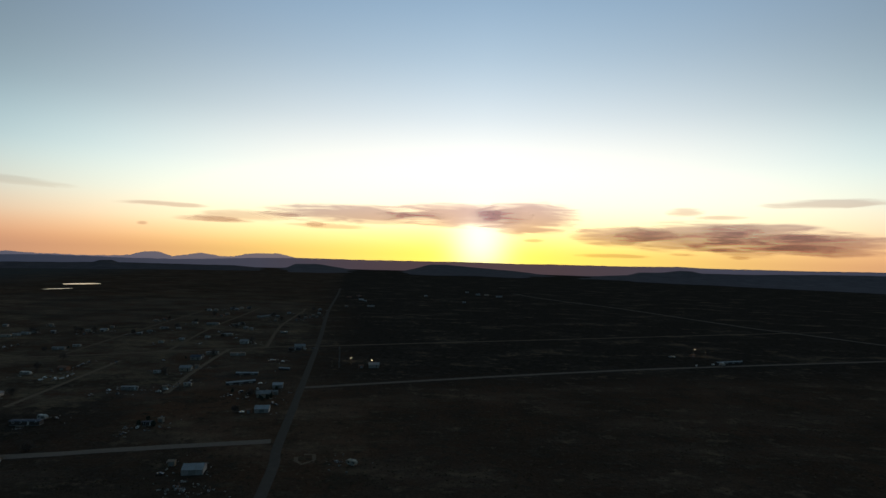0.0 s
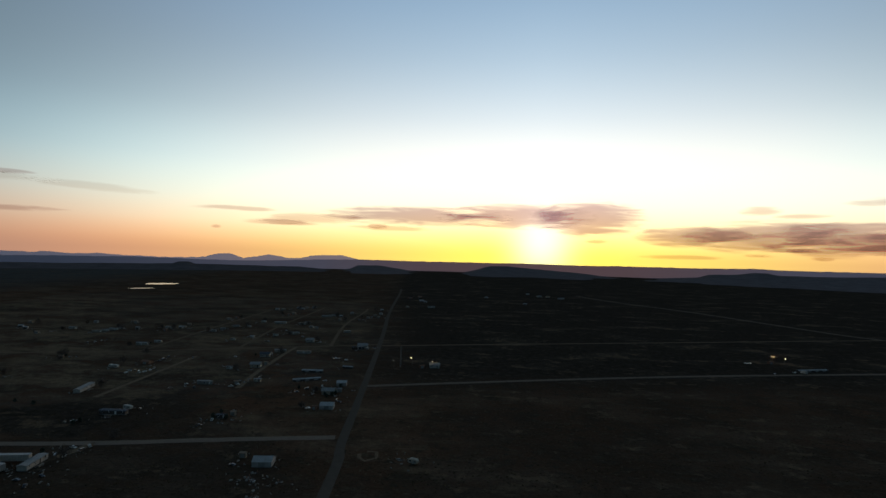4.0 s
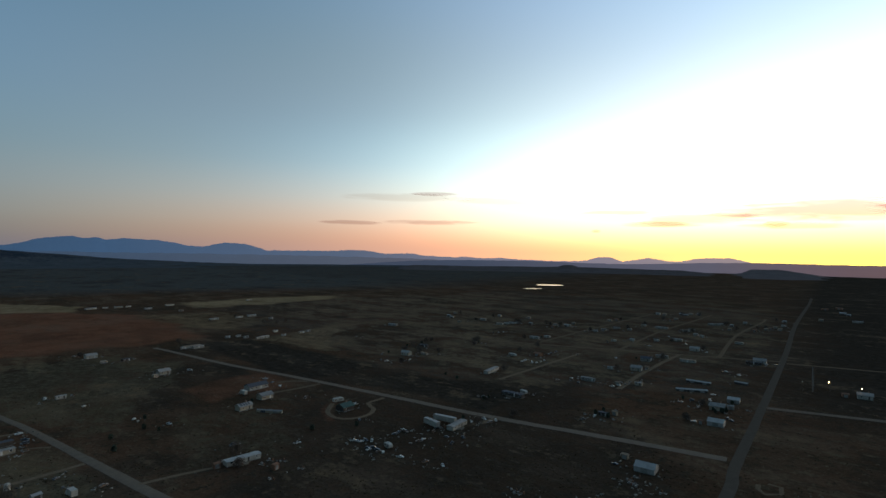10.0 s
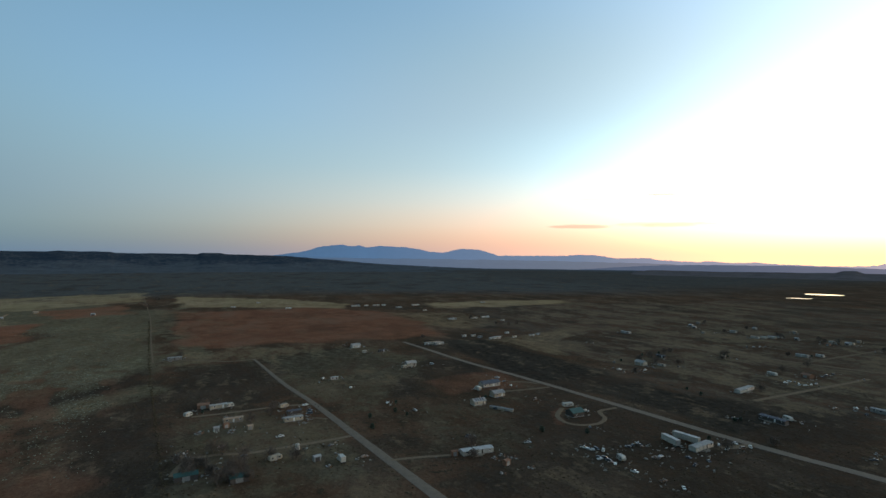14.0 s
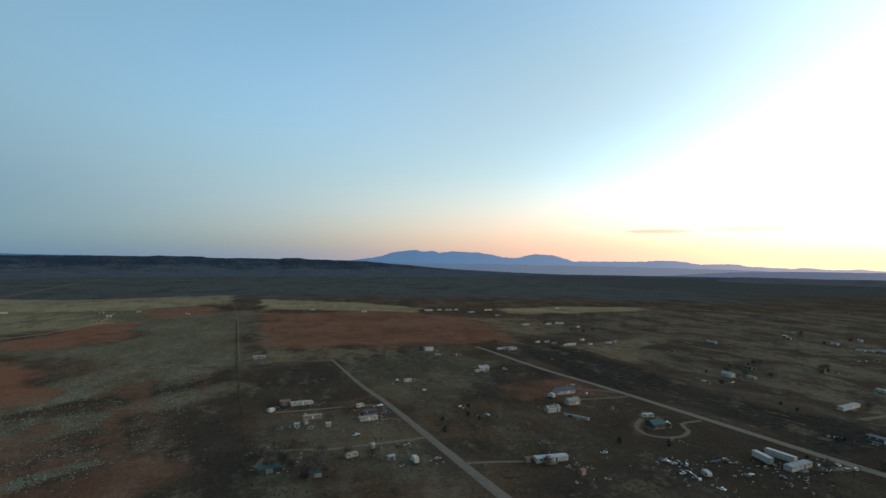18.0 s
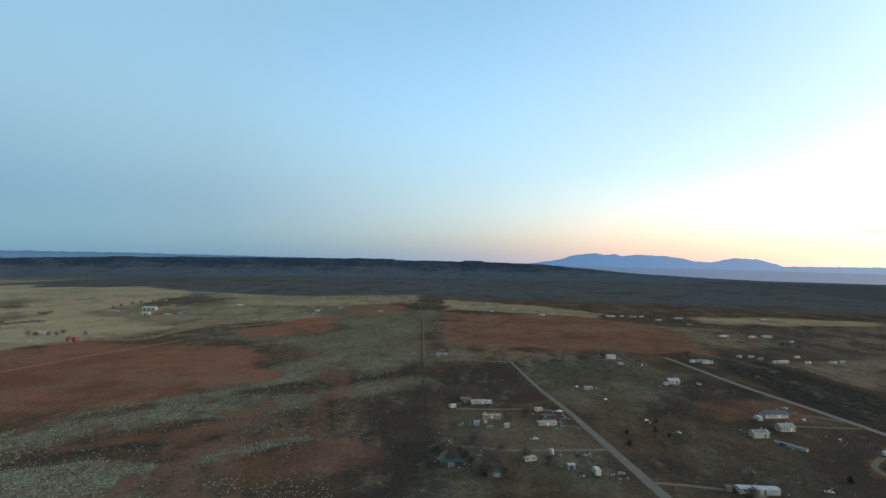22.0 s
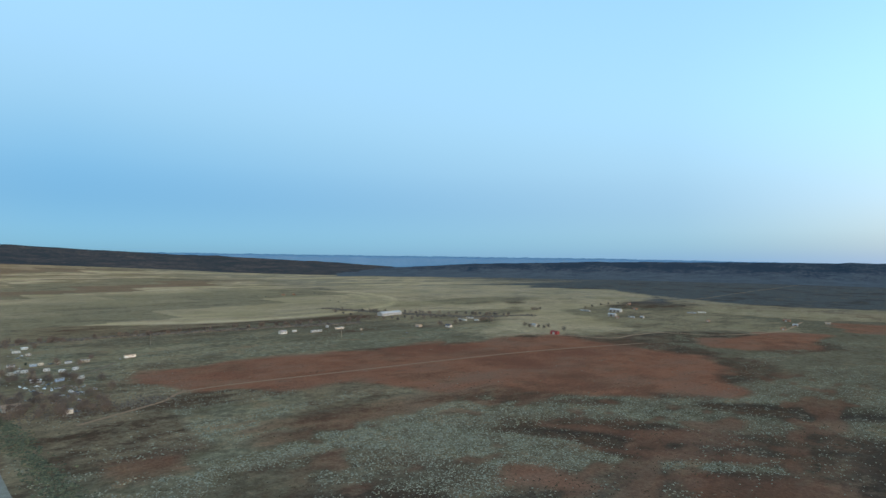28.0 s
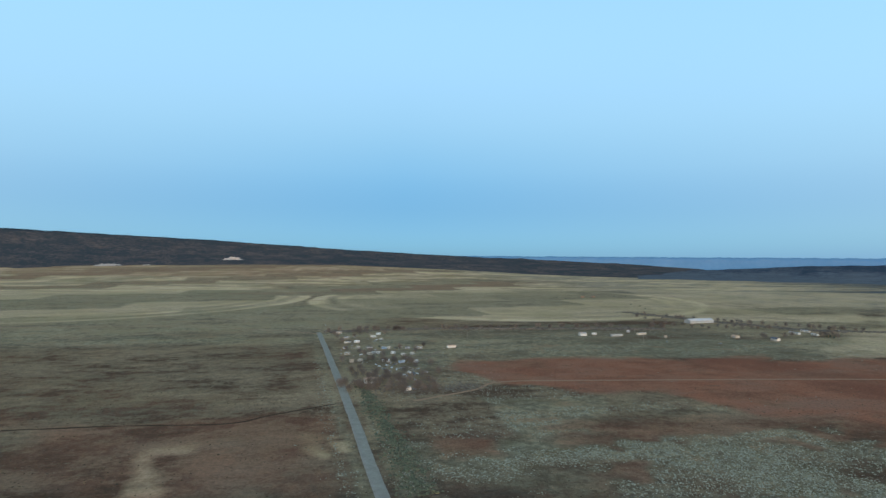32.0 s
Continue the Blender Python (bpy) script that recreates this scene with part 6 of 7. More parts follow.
GROUPS = {"plots": "things on the fenced plots", "ranch": "things on the ranch plots", "yard": "things in the scrap yard", "west": "things in the west settlement", "streets": "things along the dirt streets",
          "barn": "things round the barn", "north": "things north of the section road", "farms": "things on the far farms", "south": "things along the hay fields", "park": "things in the trailer park"}
COLOURS = ["white", "dark", "silver", "rust", "dark", "silver", "white", "white", "dark", "rust"]
for (area, kind), spots in PLACES.items():
    grp = GROUPS[area]
    for i, (x, y, heading, length) in enumerate(spots):
        k = i * 7 + x + 3 * y
        if kind == "home" and area == "park":
            wall, roof, words = [(WHITE, TRIM, "small white park trailer with a white roof"), (GREY, SHINGLE, "small grey park trailer with a dark roof"), (BLUE, PALE_ROOF, "small blue-grey park trailer"), (WHITE, SHINGLE, "small white park trailer with a dark roof"), (TAN, PALE_ROOF, "small tan park trailer with a pale roof")][k % 5]
            mobile_home(x, y, heading + (k % 11 - 5) * 5, length, grp, wall, roof, words)
        elif kind == "home" and area == "yard":
            mobile_home(x, y, heading, length, grp, WHITE, PALE_ROOF, "long white mobile home among parked cars and trailers")
        elif kind == "home":
            wall, roof, words = [(WHITE, PALE_ROOF, "white mobile home with a pale flat-pitched roof"), (CREAM, PALE_ROOF, "cream mobile home with a pale roof"), (WHITE, METAL, "white mobile home with a bare metal roof"), (GREY, PALE_ROOF, "grey mobile home with a pale weathered roof"), (WHITE, BROWN_ROOF, "white mobile home with a tan shingle roof")][k % 5]
            mobile_home(x, y, heading + (k % 7 - 3) * 2, length, grp, wall, roof, words)
            if area in ("plots", "ranch", "yard", "west", "streets") and k % 3:
                side = radians(heading + 90 + (k % 5) * 25)
                for j in range(1 + k % 2):
                    scrap(x + (8 + 5 * j) * math.cos(side + j), y + (8 + 5 * j) * math.sin(side + j), grp)
        elif kind == "tan_home":
            mobile_home(x, y, heading, length, grp, TAN, BROWN_ROOF, "long low tan boarded mobile home")
        elif kind == "dark_home":
            mobile_home(x, y, heading, length, grp, BROWN, SHINGLE, "dark brown mobile home with a dark roof")
        elif kind == "house":
            wall, roof, words = [(CREAM, PALE_ROOF, "small cream house with a pale roof"), (WHITE, SHINGLE, "small white house with a dark shingle roof"), (WHITE, PALE_ROOF, "small white house with a pale roof")][k % 3]
            house(x, y, heading, length, grp, wall, roof, words)
        elif kind == "blue_house":
            house(x, y, heading, length, grp, WHITE, SHINGLE, "long white ranch house with a dark blue-grey roof", "ranch_house", 0.42)
        elif kind == "ribbed_house":
            house(x, y, heading, length, grp, CREAM, PALE_ROOF, "cream house with dark panels on its pale roof", ratio=0.6, ribs=True)
        elif kind == "green_house":
            house(x, y, heading, length, grp, BROWN, GREEN_ROOF, "house with a broad green roof on a dirt circle", ratio=0.8)
        elif kind == "brick_house":
            house(x, y, heading, length, grp, WHITE, BROWN_ROOF, "house with a tan roof and white walls among bare trees", ratio=0.6)
        elif kind == "white_cabin":
            shed(x, y, heading, max(length, 3.6), grp, WHITE, PALE_ROOF, "small white cabin standing alone on scrub", "cabin", 2.6, 2.5, "cabin")
        elif kind == "shed":
            wall, roof, words = [(GREY, METAL, "small grey shed with a metal roof"), (TAN, BROWN_ROOF, "small tan boarded shed"), (WHITE, PALE_ROOF, "small white shed with a pale roof"), (RUST, RUST, "small rusty sheet-metal shed")][k % 4]
            shed(x, y, heading + (k % 5 - 2) * 6, length, grp, wall, roof, words)
        elif kind == "metal_shed":
            shed(x, y, heading, length, grp, METAL, METAL, "large galvanised metal shed with a pitched roof", "metal_shed", length * 0.85, 2.5)
        elif kind == "long_shed":
            shed(x, y, heading, length, grp, BROWN, METAL, "long low open shed with a shiny metal roof", "long_shed", 3.0, 1.6)
        elif kind == "green_shed":
            shed(x, y, heading, length, grp, BROWN, GREEN_ROOF, "low shed with a dull green roof", "shed", 5.0, 2.3)
        elif kind == "farm_barn":
            shed(x, y, heading, length, grp, GREY, METAL, "long farm barn with a pale metal roof", "barn", min(14, length * 0.35 + 3), 4.2, "barn")
        elif kind == "red_barn":
            shed(x, y, heading, max(length, 10), grp, REDPAINT, REDPAINT, "small bright red barn beside a field", "barn", 7.0, 3.4, "barn")
        elif kind == "long_wall":
            shed(x, y, heading, length, grp, CREAM, PALE_ROOF, "long narrow cream outbuilding", "outbuilding", 2.0, 1.3)
        elif kind == "camper":
            camper(x, y, heading + (k % 9 - 4) * 8, length, grp, WHITE if k % 3 else CREAM, "white camper trailer parked on dirt" if k % 3 else "cream camper trailer parked on dirt")
        elif kind == "semi":
            semi_trailer(x, y, heading, length, grp)
        elif kind == "box_truck":
            box_truck(x, y, heading + 90, length, grp)
        elif kind == "car":
            car(x, y, (k * 53) % 360, ["sedan", "pickup", "sedan", "sedan", "van", "sedan", "pickup"][k % 7], COLOURS[(k // 3) % 10], grp)
        elif kind == "junk":
            scrap(x, y, grp)
        elif kind == "tank":
            water_tank(x, y, grp)
        elif kind == "lamp":
            lamp_post(x, y, grp)
        elif kind == "mast":
            mast(x, y, grp)

# plan of the trees and poles: east, north
TREES = {}
TREES.setdefault('bare', []).extend([(6, -480), (2, -461), (-1, -491), (-4, -469), (2, -432), (-3, -421), (-9, -413), (-14, -419), (-18, -434), (-15, -472), (-22, -450), (-23, -414), (-26, -425), (-31, -448), (-37, -435), (-42, -438), (-49, -425), (-51, -410), (-57, -432), (-54, -454), (-59, -409), (29, -694), (35, -725), (22, -665), (10, -733), (1, -721), (-8, -730), (-40, -474), (-52, -497), (-72, -618), (-23, -529), (-5, -562), (-49, -525), (-478, -891), (-479, -864), (-480, -838), (-473, -791), (-470, -762), (-492, -774), (-489, -746)])
TREES.setdefault('bare', []).extend([(-508, -750), (-506, -730), (-532, -748), (-532, -727), (-557, -745), (-555, -724), (-578, -735), (-579, -722), (-596, -720), (-554, -641), (-572, -650), (-612, -645), (-626, -654), (-621, -644), (-637, -653), (-624, -632), (-521, -635), (-525, -645), (-838, -730), (-839, -724), (-849, -725), (-829, -728), (-619, -546), (-622, -558), (-626, -535), (-628, -526), (-638, -526), (-944, -684), (-999, -708), (-1038, -712), (-1092, -730), (-1125, -726), (-1078, -671), (-630, -490), (-267, 6), (-269, 8), (-263, 10), (-259, 12), (-263, 3), (-296, 1)])
TREES.setdefault('bare', []).extend([(-281, -14), (-357, 28), (-370, 31), (-379, 331), (-418, 369), (-428, 391), (-413, 384), (-443, 423), (-446, 434), (-395, 395), (-345, 498), (-336, 454), (-411, 468), (-412, 475), (-392, -12), (-208, 276), (-1148, -148), (-1123, -139), (-1185, -158), (-1279, -139), (-617, 219), (-707, 363), (-684, 370), (-696, 390), (-783, 357)])
TREES.setdefault('juniper', []).extend([(-408, 467), (-407, 471), (-424, 353), (-260, 194), (-271, 171), (-247, 298), (-247, 293), (-318, 327), (-227, 250), (-337, 103), (-309, 81), (-356, 109), (-331, 85), (-328, 108), (-302, 324), (-120, 389), (-121, 384), (-124, 381), (-123, 411), (-127, 386), (-176, 330), (-176, 320), (-167, 319), (-152, 400), (-440, 392), (-427, 392), (-444, 417), (-610, -634), (-615, -634), (-611, -624), (-594, -1098), (-578, -1046), (-596, -1142), (-708, -1390), (-676, -1392), (-503, -1363), (-511, -1322), (-511, -1284)])
TREES.setdefault('pole', []).extend([(-133, -668), (-343, -618), (46, -728), (-602, -607)])
TREES.setdefault('shrub_row', []).extend([(33, -747), (-417, -709), (-551, -675)])

for kind in ("bare", "juniper"):
    for i, (x, y) in enumerate(TREES[kind]):
        tree(x, y, kind, i * 5 + 1)
clump = random.Random(31)
for i in range(52):
    f = clump.random()
    tree(50 - 500 * f, -756 - 14 * math.sin(math.pi * f) + clump.gauss(0, 4.5), "bare", i * 5 + 2)
for i in range(30):
    f = clump.random()
    tree(-500 - 240 * f, -960 + 300 * f ** 0.7 + clump.gauss(0, 9), "bare", i * 5 + 3)
for i in range(14):
    tree(clump.gauss(-272, 12), clump.gauss(-4, 13), "bare", i * 5 + 1)
for i in range(34):
    tree(clump.uniform(-72, 14), clump.gauss(-428, 14) if i % 2 else clump.uniform(-590, -440), "bare", i * 5 + 4)
homes = [(area, p) for (area, kind), spots in PLACES.items() if kind in ("home", "house", "dark_home", "tan_home", "shed") and area in ("west", "streets", "plots", "ranch", "yard", "park") for p in spots]
for i, (area, (x, y, heading, length)) in enumerate(homes):
    for j in range(1 + i % 3):
        a = clump.uniform(0, 6.28)
        r = clump.uniform(7.5, 13)
        if (i + j) % 4 == 0:
            tree(x + r * math.cos(a), y + r * math.sin(a), "juniper" if i % 3 == 0 else "bare", i * 5 + j)
        else:
            scrap(x + r * math.cos(a), y + r * math.sin(a), GROUPS[area])
for i in range(26):
    x, y = clump.uniform(-62, -8), clump.uniform(-505, -440)
    if i % 3 == 0:
        car(x, y, clump.uniform(0, 360), "pickup" if i % 2 else "van", "dark" if i % 2 else "rust", GROUPS["park"])
    else:
        scrap(x, y, GROUPS["park"])
for i, (x, y) in enumerate(TREES["pole"]):
    utility_pole(x, y, 80)


# ---- the two ponds ----
def pond(name, x, y, heading, a, b, seed, label):
    ring = []
    for i in range(64):
        t = 2 * math.pi * i / 64
        r = 1 + 0.28 * noise.noise((math.cos(t) * 1.6, math.sin(t) * 1.6, seed))
        ring.append((a * r * math.cos(t), b * r * math.sin(t)))
    bm = loft(bmesh.new(), [[(p, q, 0.02) for p, q in ring], [(p * 0.99, q * 0.99, 0.12) for p, q in ring]])
    ob = new(name, finish(name, bm, WATER))
    ob.matrix_world = pose(x, y, 0.0, 0, 0, heading)
    return tagged(ob, label, "pond", kind="structure")


pond("water", -914, 1290, 45, 28, 9, 2.0, "narrow still pond mirroring the sunset")
pond("water", -984, 1476, 43, 47, 26, 5.0, "still pond mirroring the sunset sky")


# ---- clouds low over the sunset ----
def cloud_material(name, shade):
    """Thin cloud that holds back the sky's light behind it, thick in its middle and frayed by noise at its edges."""
    m = bpy.data.materials.new(name)
    m.use_nodes = True
    t = m.node_tree
    t.nodes.remove(t.nodes["Principled BSDF"])

    def vec(op, source, by):
        n = t.nodes.new("ShaderNodeVectorMath")
        n.operation = op
        t.links.new(source, n.inputs[0])
        n.inputs[1].default_value = by
        return n.outputs["Vector"]

    def fray(size, detail):
        n = t.nodes.new("ShaderNodeTexNoise")
        n.inputs["Scale"].default_value, n.inputs["Detail"].default_value, n.inputs["Roughness"].default_value = 1.0, detail, 0.6
        n.inputs["Distortion"].default_value = 0.6
        t.links.new(vec("MULTIPLY", t.nodes.new("ShaderNodeNewGeometry").outputs["Position"], tuple(1 / v for v in size)), n.inputs["Vector"])
        return n.outputs[0]

    def calc(op, *ins):
        n = t.nodes.new("ShaderNodeMath")
        n.operation = op
        for sock, v in zip(n.inputs, ins):
            if isinstance(v, float):
                sock.default_value = v
            else:
                t.links.new(v, sock)
        return n.outputs[0]

    at = vec("MULTIPLY", vec("SUBTRACT", t.nodes.new("ShaderNodeTexCoord").outputs["Generated"], (0.5, 0.5, 0.5)), (2.0, 0.0, 2.0))
    away = t.nodes.new("ShaderNodeVectorMath")
    away.operation = "LENGTH"
    t.links.new(at, away.inputs[0])
    body = calc("ADD", calc("SUBTRACT", 1.12, away.outputs["Value"]), calc("MULTIPLY", calc("SUBTRACT", fray((300, 300, 34), 6.0), 0.5), 1.7))
    body = calc("ADD", body, calc("MULTIPLY", calc("SUBTRACT", fray((900, 900, 70), 3.0), 0.5), 0.7))
    thick = t.nodes.new("ShaderNodeMapRange")
    thick.interpolation_type = "SMOOTHSTEP"
    thick.inputs[1].default_value, thick.inputs[2].default_value = 0.05, 0.75
    t.links.new(body, thick.inputs[0])
    edge_off = t.nodes.new("ShaderNodeMapRange")
    edge_off.interpolation_type = "SMOOTHSTEP"
    edge_off.inputs[1].default_value, edge_off.inputs[2].default_value = 1.0, 0.8
    t.links.new(away.outputs["Value"], edge_off.inputs[0])
    tint = t.nodes.new("ShaderNodeMix")
    tint.data_type = "RGBA"
    tint.inputs[6].default_value, tint.inputs[7].default_value = (1, 1, 1, 1), (*shade, 1)
    t.links.new(calc("MULTIPLY", thick.outputs[0], edge_off.outputs[0]), tint.inputs[0])
    air = t.nodes.new("ShaderNodeBsdfTransparent")
    t.links.new(tint.outputs[2], air.inputs[0])
    t.links.new(air.outputs[0], t.nodes["Material Output"].inputs["Surface"])
    return m


BANK, WISP, VEIL = "grey-pink bank of evening cloud", "thin dark wisp of evening cloud", "faint veil of evening cloud"
CLOUDS = {BANK: cloud_material("cloud_bank", (0.70, 0.64, 0.70)), WISP: cloud_material("thin_cloud", (0.86, 0.81, 0.81)), VEIL: cloud_material("veil_cloud", (0.94, 0.92, 0.91))}


def cloud(az, el, half_az, half_el, label, tilt=0.0):
    """A long flat bank of cloud, far out over the horizon."""
    d = 4650.0
    a, b = d * math.tan(radians(half_az)), d * math.tan(radians(half_el))
    bm = bmesh.new()
    bmesh.ops.create_uvsphere(bm, u_segments=48, v_segments=20, radius=1.0)
    for v in bm.verts:
        v.co = Vector((v.co.x * a, v.co.y * 30, v.co.z * b))
    ob = new("cloud", finish("cloud", bm, CLOUDS[label]))
    x, y = bearing(az, d)
    ob.matrix_world = pose(x, y, EYE + d * math.tan(radians(el)), 0, tilt, -az)
    tagged(ob, label, "cloud", "low evening clouds")


cloud(-9.6, 4.07, 10.53, 1.18, BANK)
cloud(1.2, 4.31, 8.23, 1.55, BANK)
cloud(8.8, 4.20, 6.15, 2.24, BANK)
cloud(-27.8, 4.16, 4.88, 0.30, WISP)
cloud(-23.6, 2.97, 3.78, 0.33, WISP)
cloud(-20.0, 3.42, 5.70, 0.78, WISP, -3)
cloud(-12.0, 2.74, 5.29, 0.34, WISP)
cloud(-13.3, 2.88, 1.24, 0.34, WISP)
cloud(18.3, 2.44, 5.93, 1.23, BANK)
cloud(24.3, 2.45, 7.87, 1.75, BANK)
cloud(30.3, 2.20, 7.55, 1.76, BANK)
cloud(34.8, 1.86, 6.70, 1.31, BANK)
cloud(24.0, 4.80, 2.07, 0.51, WISP)
cloud(27.0, 4.30, 2.64, 0.25, WISP)
cloud(17.2, 0.43, 4.30, 0.27, WISP)
cloud(23.9, 0.72, 1.63, 0.20, WISP)
cloud(28.7, 0.54, 1.07, 0.20, WISP)
cloud(35.1, 5.39, 5.39, 0.50, WISP)
cloud(-54.5, 2.89, 3.65, 0.27, WISP)
cloud(-46.1, 3.04, 6.18, 0.31, WISP)
cloud(-48.9, 5.60, 7.42, 0.50, VEIL)
cloud(-45.8, 6.03, 2.74, 0.23, WISP)
cloud(-39.3, 5.32, 5.68, 0.46, VEIL, 2)
cloud(9.5, 1.84, 1.37, 0.23, WISP)
cloud(-29.1, 2.26, 0.63, 0.21, WISP)


# ---- sagebrush and scrub: past counting ----
def bushes(name, mat, count, seed, near, far_, weight, size, label, span=(-225, 48)):
    """Low domed shrubs over the rangeland, thicker where weight(x, y) is high; none on the roads."""
    rng = np.random.default_rng(seed)
    r = near * (far_ / near) ** rng.random(count * 5)
    az = np.radians(rng.uniform(span[0], span[1], count * 5))
    x, y = r * np.sin(az), r * np.cos(az)
    keep = rng.random(len(x)) < weight(x, y)
    for line, half in LINES:
        p = np.array([(q.x, q.y) for q in line])
        for (ax, ay), (bx, by) in zip(p[:-1:2], p[2::2] if len(p) % 2 else np.vstack([p[2::2], p[-1:]])):
            ex, ey = bx - ax, by - ay
            h = np.clip(((x - ax) * ex + (y - ay) * ey) / max(1e-6, ex * ex + ey * ey), 0, 1)
            keep &= np.hypot(x - ax - h * ex, y - ay - h * ey) > half
    return shrubs(name, mat, rng, x[keep][:count], y[keep][:count], size, label)


def shrubs(name, mat, rng, x, y, size, label):
    """One joined mesh of small uneven domes."""
    n = len(x)
    k = np.arange(5) * 2 * np.pi / 5
    ring0 = np.stack([np.cos(k), np.sin(k), 0 * k - 0.05], -1)
    ring1 = np.stack([0.8 * np.cos(k + 0.6), 0.8 * np.sin(k + 0.6), 0 * k + 0.55], -1)
    form = np.vstack([ring0, ring1, [[0.1, 0, 0.85]]])
    s_ = rng.uniform(size[0], size[1], (n, 1)) ** 1.0
    v = form[None] * rng.uniform(0.65, 1.3, (n, 11, 1))
    a = rng.uniform(0, 6.28, n)
    c, sn = np.cos(a)[:, None], np.sin(a)[:, None]
    wide = rng.uniform(0.8, 1.5, (n, 1))
    vx, vy = v[..., 0] * wide * c - v[..., 1] * sn, v[..., 0] * wide * sn + v[..., 1] * c
    out = np.stack([vx * s_ + x[:, None], vy * s_ + y[:, None], v[..., 2] * s_ * 0.8], -1).reshape(-1, 3)
    tri = [(i, (i + 1) % 5, 5 + i) for i in range(5)] + [((i + 1) % 5, 5 + (i + 1) % 5, 5 + i) for i in range(5)] + [(5 + i, 5 + (i + 1) % 5, 10) for i in range(5)]
    tris = (np.array(tri)[None] + (np.arange(n) * 11)[:, None, None]).reshape(-1, 3)
    me = bpy.data.meshes.new(name)
    me.vertices.add(len(out))
    me.vertices.foreach_set("co", out.astype(np.float32).ravel())
    me.loops.add(tris.size)
    me.loops.foreach_set("vertex_index", tris.ravel().astype(np.int32))
    me.polygons.add(len(tris))
    me.polygons.foreach_set("loop_start", np.arange(0, tris.size, 3, dtype=np.int32))
    me.update(calc_edges=True)
    me.materials.append(mat)
    return tagged(new(name, me), label, "shrubs", kind="stuff")


def sage_weight(x, y):
    hay, red, dark, green = cover(x, y)
    return np.clip(smooth(13.7 + 0.135 * x - y, 6, 50) * (0.05 + 1.05 * green) * smooth(streaks(x, y), 0.44, 0.62) * (1 - 0.9 * hay) * (1 - smooth(red, 0.2, 0.5) * 0.95) * smooth(-x, -60, 120), 0, 1)


def scrub_weight(x, y):
    hay, red, dark, green = cover(x, y)
    return np.clip((0.22 + 0.75 * dark) * smooth(lattice(x, y, 34, 31) * 0.6 + lattice(x, y, 11, 32) * 0.4, 0.3, 0.75) * (1 - 0.95 * hay) * (1 - 0.6 * red), 0, 1)


bushes("sagebrush", SAGE, 76000, 41, 170, 900, sage_weight, (0.16, 0.5), "pale grey-green sagebrush clumps", (-215, -55))
bushes("scrub", SCRUB, 26000, 42, 150, 900, scrub_weight, (0.22, 0.55), "dark brown low scrub")


ROW = material("brown_thicket", (0.090, 0.067, 0.048), 0.95, vary=0.3, size=5.0, spec=0.1, dirt=(0.042, 0.028, 0.020), island=True)
GREENISH = material("green_verge_shrubs", (0.070, 0.066, 0.036), 0.95, vary=0.3, size=4.0, spec=0.1, dirt=(0.030, 0.028, 0.017), island=True)


def hedge(name, mat, count, seed, line, half, size, label):
    """Shrubs along a line, thinning to its sides."""
    rng = np.random.default_rng(seed)
    p = np.array(line, float)
    leg = np.hypot(*np.diff(p, axis=0).T)
    at = rng.random(count) * leg.sum()
    i = np.minimum(np.searchsorted(np.cumsum(leg), at), len(leg) - 1)
    f = (at - np.concatenate([[0], np.cumsum(leg)])[i]) / leg[i]
    d = np.diff(p, axis=0)[i] / leg[i][:, None]
    off = rng.normal(size=count) * half * 0.6 * (0.5 + lattice(at, at * 0, 25, seed))
    q = p[i] + np.diff(p, axis=0)[i] * f[:, None] + np.stack([-d[:, 1], d[:, 0]], -1) * off[:, None]
    return shrubs(name, mat, rng, q[:, 0], q[:, 1], size, label)


hedge("thicket", ROW, 2400, 43, [(50, -752), (-110, -770), (-330, -752), (-440, -735)], 7, (1.0, 2.4), "brown leafless thicket along the hay field")
hedge("thicket", ROW, 1800, 48, [(-500, -980), (-540, -880), (-580, -800), (-640, -700), (-760, -660)], 10, (0.8, 2.2), "brown leafless thicket along the hay field")
hedge("fence_scrub", SCRUB, 800, 44, [(-235, -18), (-347, -35), (-566, -66), (-900, -108)], 1.2, (0.25, 0.6), "dark scrub grown along the fence line")
hedge("verge_scrub", SAGE, 420, 45, [(-2, -215), (10, -290), (24, -400), (40, -536)], 4, (0.2, 0.5), "pale shrubs along the road verge")
hedge("verge_thicket", GREENISH, 1500, 46, [(-30, -226), (-18, -330), (-4, -430)], 6, (0.35, 0.95), "dark green shrubs along the road verge")
hedge("park_brush", ROW, 900, 47, [(-2, -425), (-35, -418), (-70, -408), (-95, -425)], 12, (0.3, 0.8), "brown brush round the trailer park")
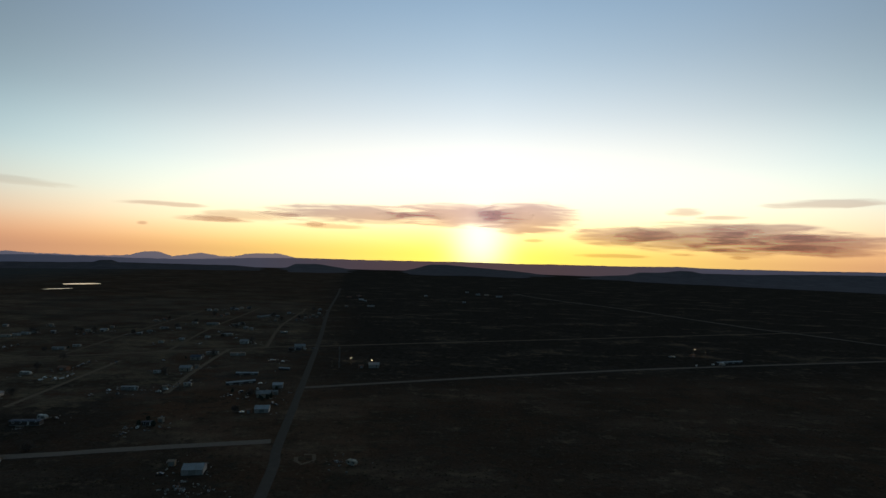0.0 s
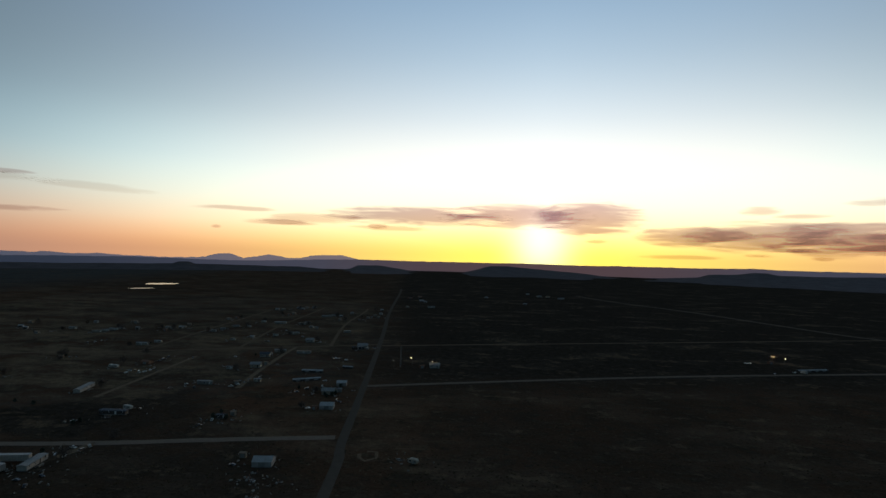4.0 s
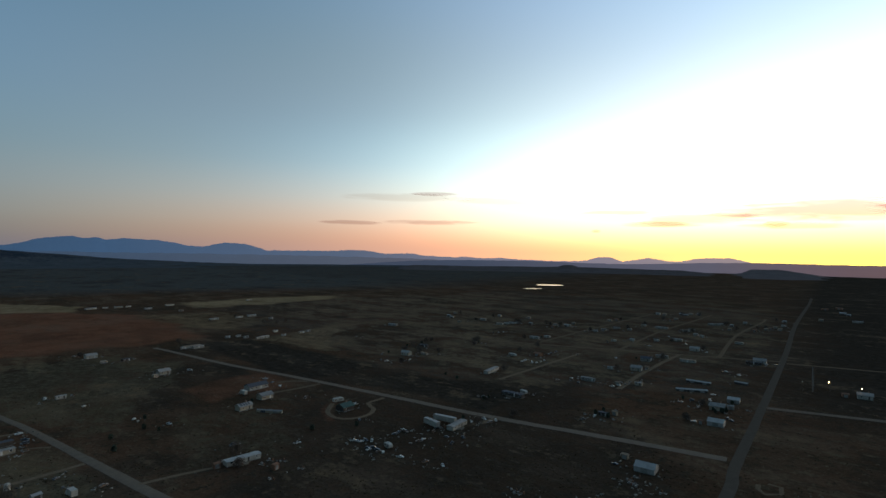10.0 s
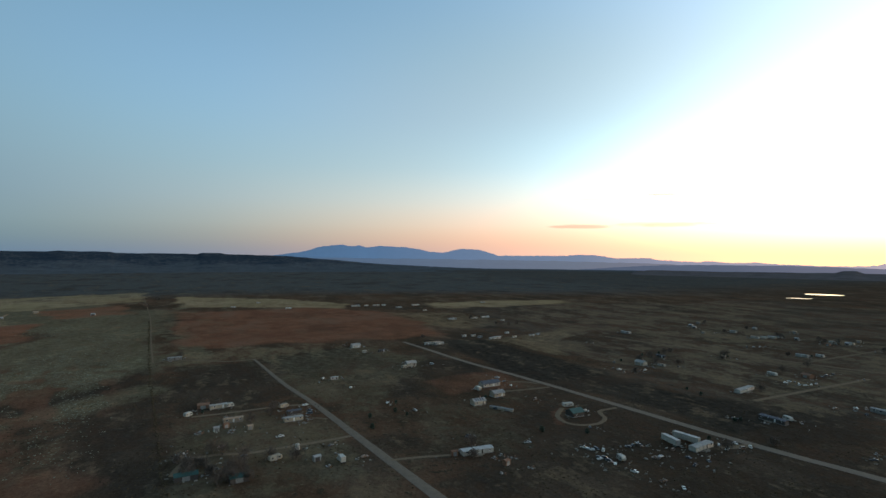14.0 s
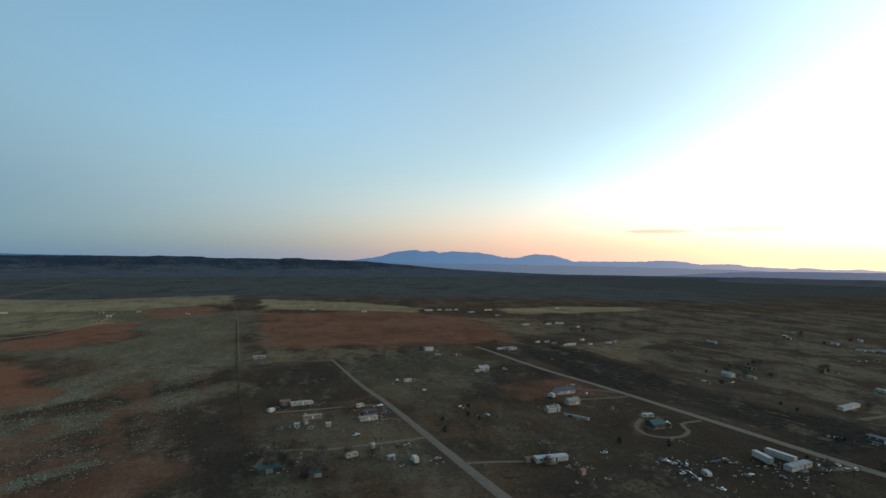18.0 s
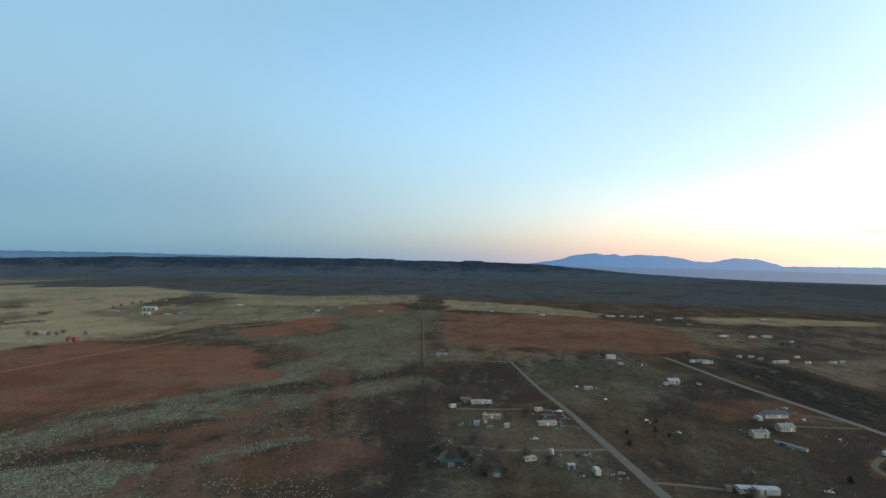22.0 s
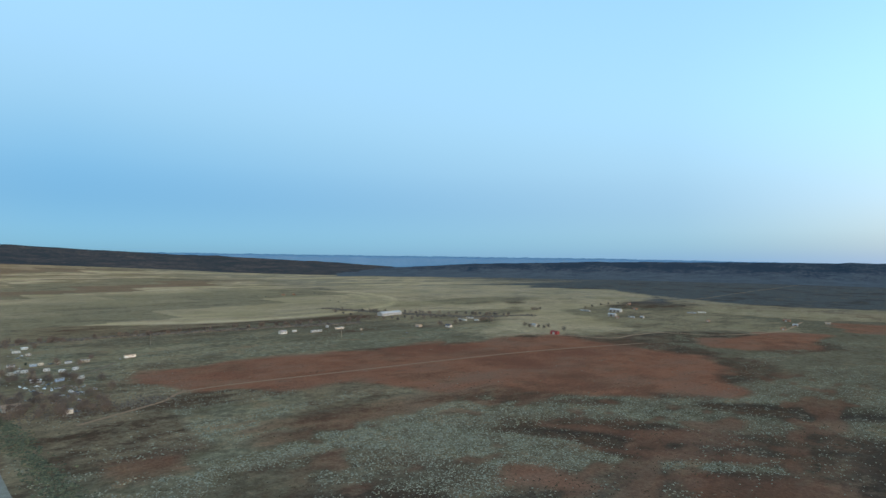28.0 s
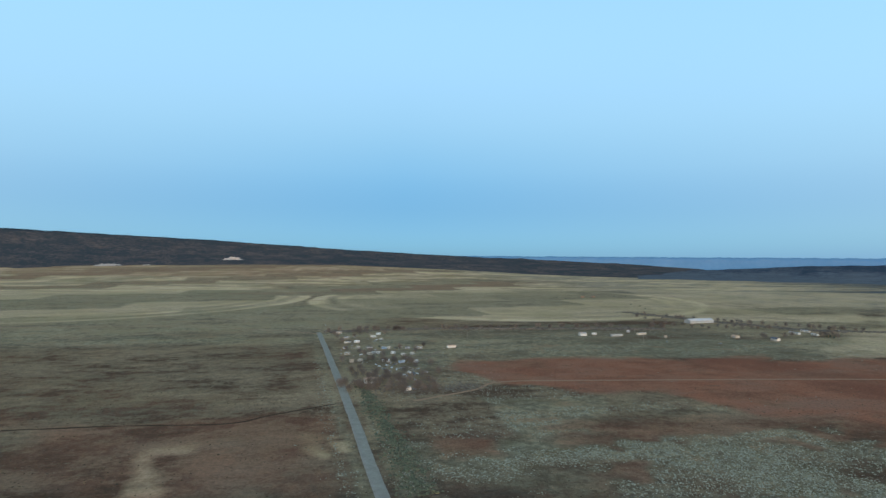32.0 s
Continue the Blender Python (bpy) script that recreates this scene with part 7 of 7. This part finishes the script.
hedge("far_brush", ROW, 500, 49, [(900, -1000), (620, -880), (560, -900)], 12, (1.0, 2.4), "brown brush at the edge of a field")


# ---- litter round the homes: past counting ----
def litter(name, areas, each, seed, label):
    """Small boards, drums, tyres and crates lying about the yards, as one mesh of little boxes."""
    rng = np.random.default_rng(seed)
    spots = np.array([p[:2] for (area, kind), ps in PLACES.items() if area in areas and kind not in ("lamp", "mast") for p in ps], float)
    at = np.repeat(spots, each, 0) + rng.normal(size=(len(spots) * each, 2)) * rng.uniform(2.5, 7, (len(spots) * each, 1))
    near = np.min([np.where(np.abs(at - p).max(1) < 3.0, 0.0, 1.0) for p in spots], 0) > 0.5
    at = at[near]
    n = len(at)
    half = np.stack([rng.uniform(0.12, 0.9, n), rng.uniform(0.08, 0.35, n), rng.uniform(0.04, 0.3, n)], -1)
    turn = rng.uniform(0, math.pi, n)
    unit = np.array([(a, b, c) for c in (0, 2) for a, b in ((-1, -1), (1, -1), (1, 1), (-1, 1))], float)
    v = unit[None] * half[:, None]
    v[:, 4:, :2] *= rng.uniform(0.7, 1.0, (n, 1, 1))
    c, sn = np.cos(turn)[:, None], np.sin(turn)[:, None]
    out = np.stack([v[..., 0] * c - v[..., 1] * sn + at[:, :1], v[..., 0] * sn + v[..., 1] * c + at[:, 1:], v[..., 2]], -1).reshape(-1, 3)
    quad = np.array(((3, 2, 1, 0), (4, 5, 6, 7), (0, 1, 5, 4), (1, 2, 6, 5), (2, 3, 7, 6), (3, 0, 4, 7)))
    faces = (quad[None] + (np.arange(n) * 8)[:, None, None]).reshape(-1, 4)
    ob = new(name, mesh_from(name, out.tolist(), faces.tolist(), LITTER))
    return tagged(ob, label, "litter", kind="stuff")


LITTER = material("mixed_litter", (0.17, 0.15, 0.125), 0.9, vary=0.8, size=3.0, spec=0.1, dirt=(0.035, 0.029, 0.024), island=True)
litter("yard_litter", ("plots", "ranch", "yard", "barn"), 6, 61, "scattered boards, drums and scrap about the yards")
litter("street_litter", ("west", "streets"), 5, 62, "scattered scrap and boards between the homes")
litter("park_litter", ("park",), 6, 63, "scattered scrap and gear in the trailer park")
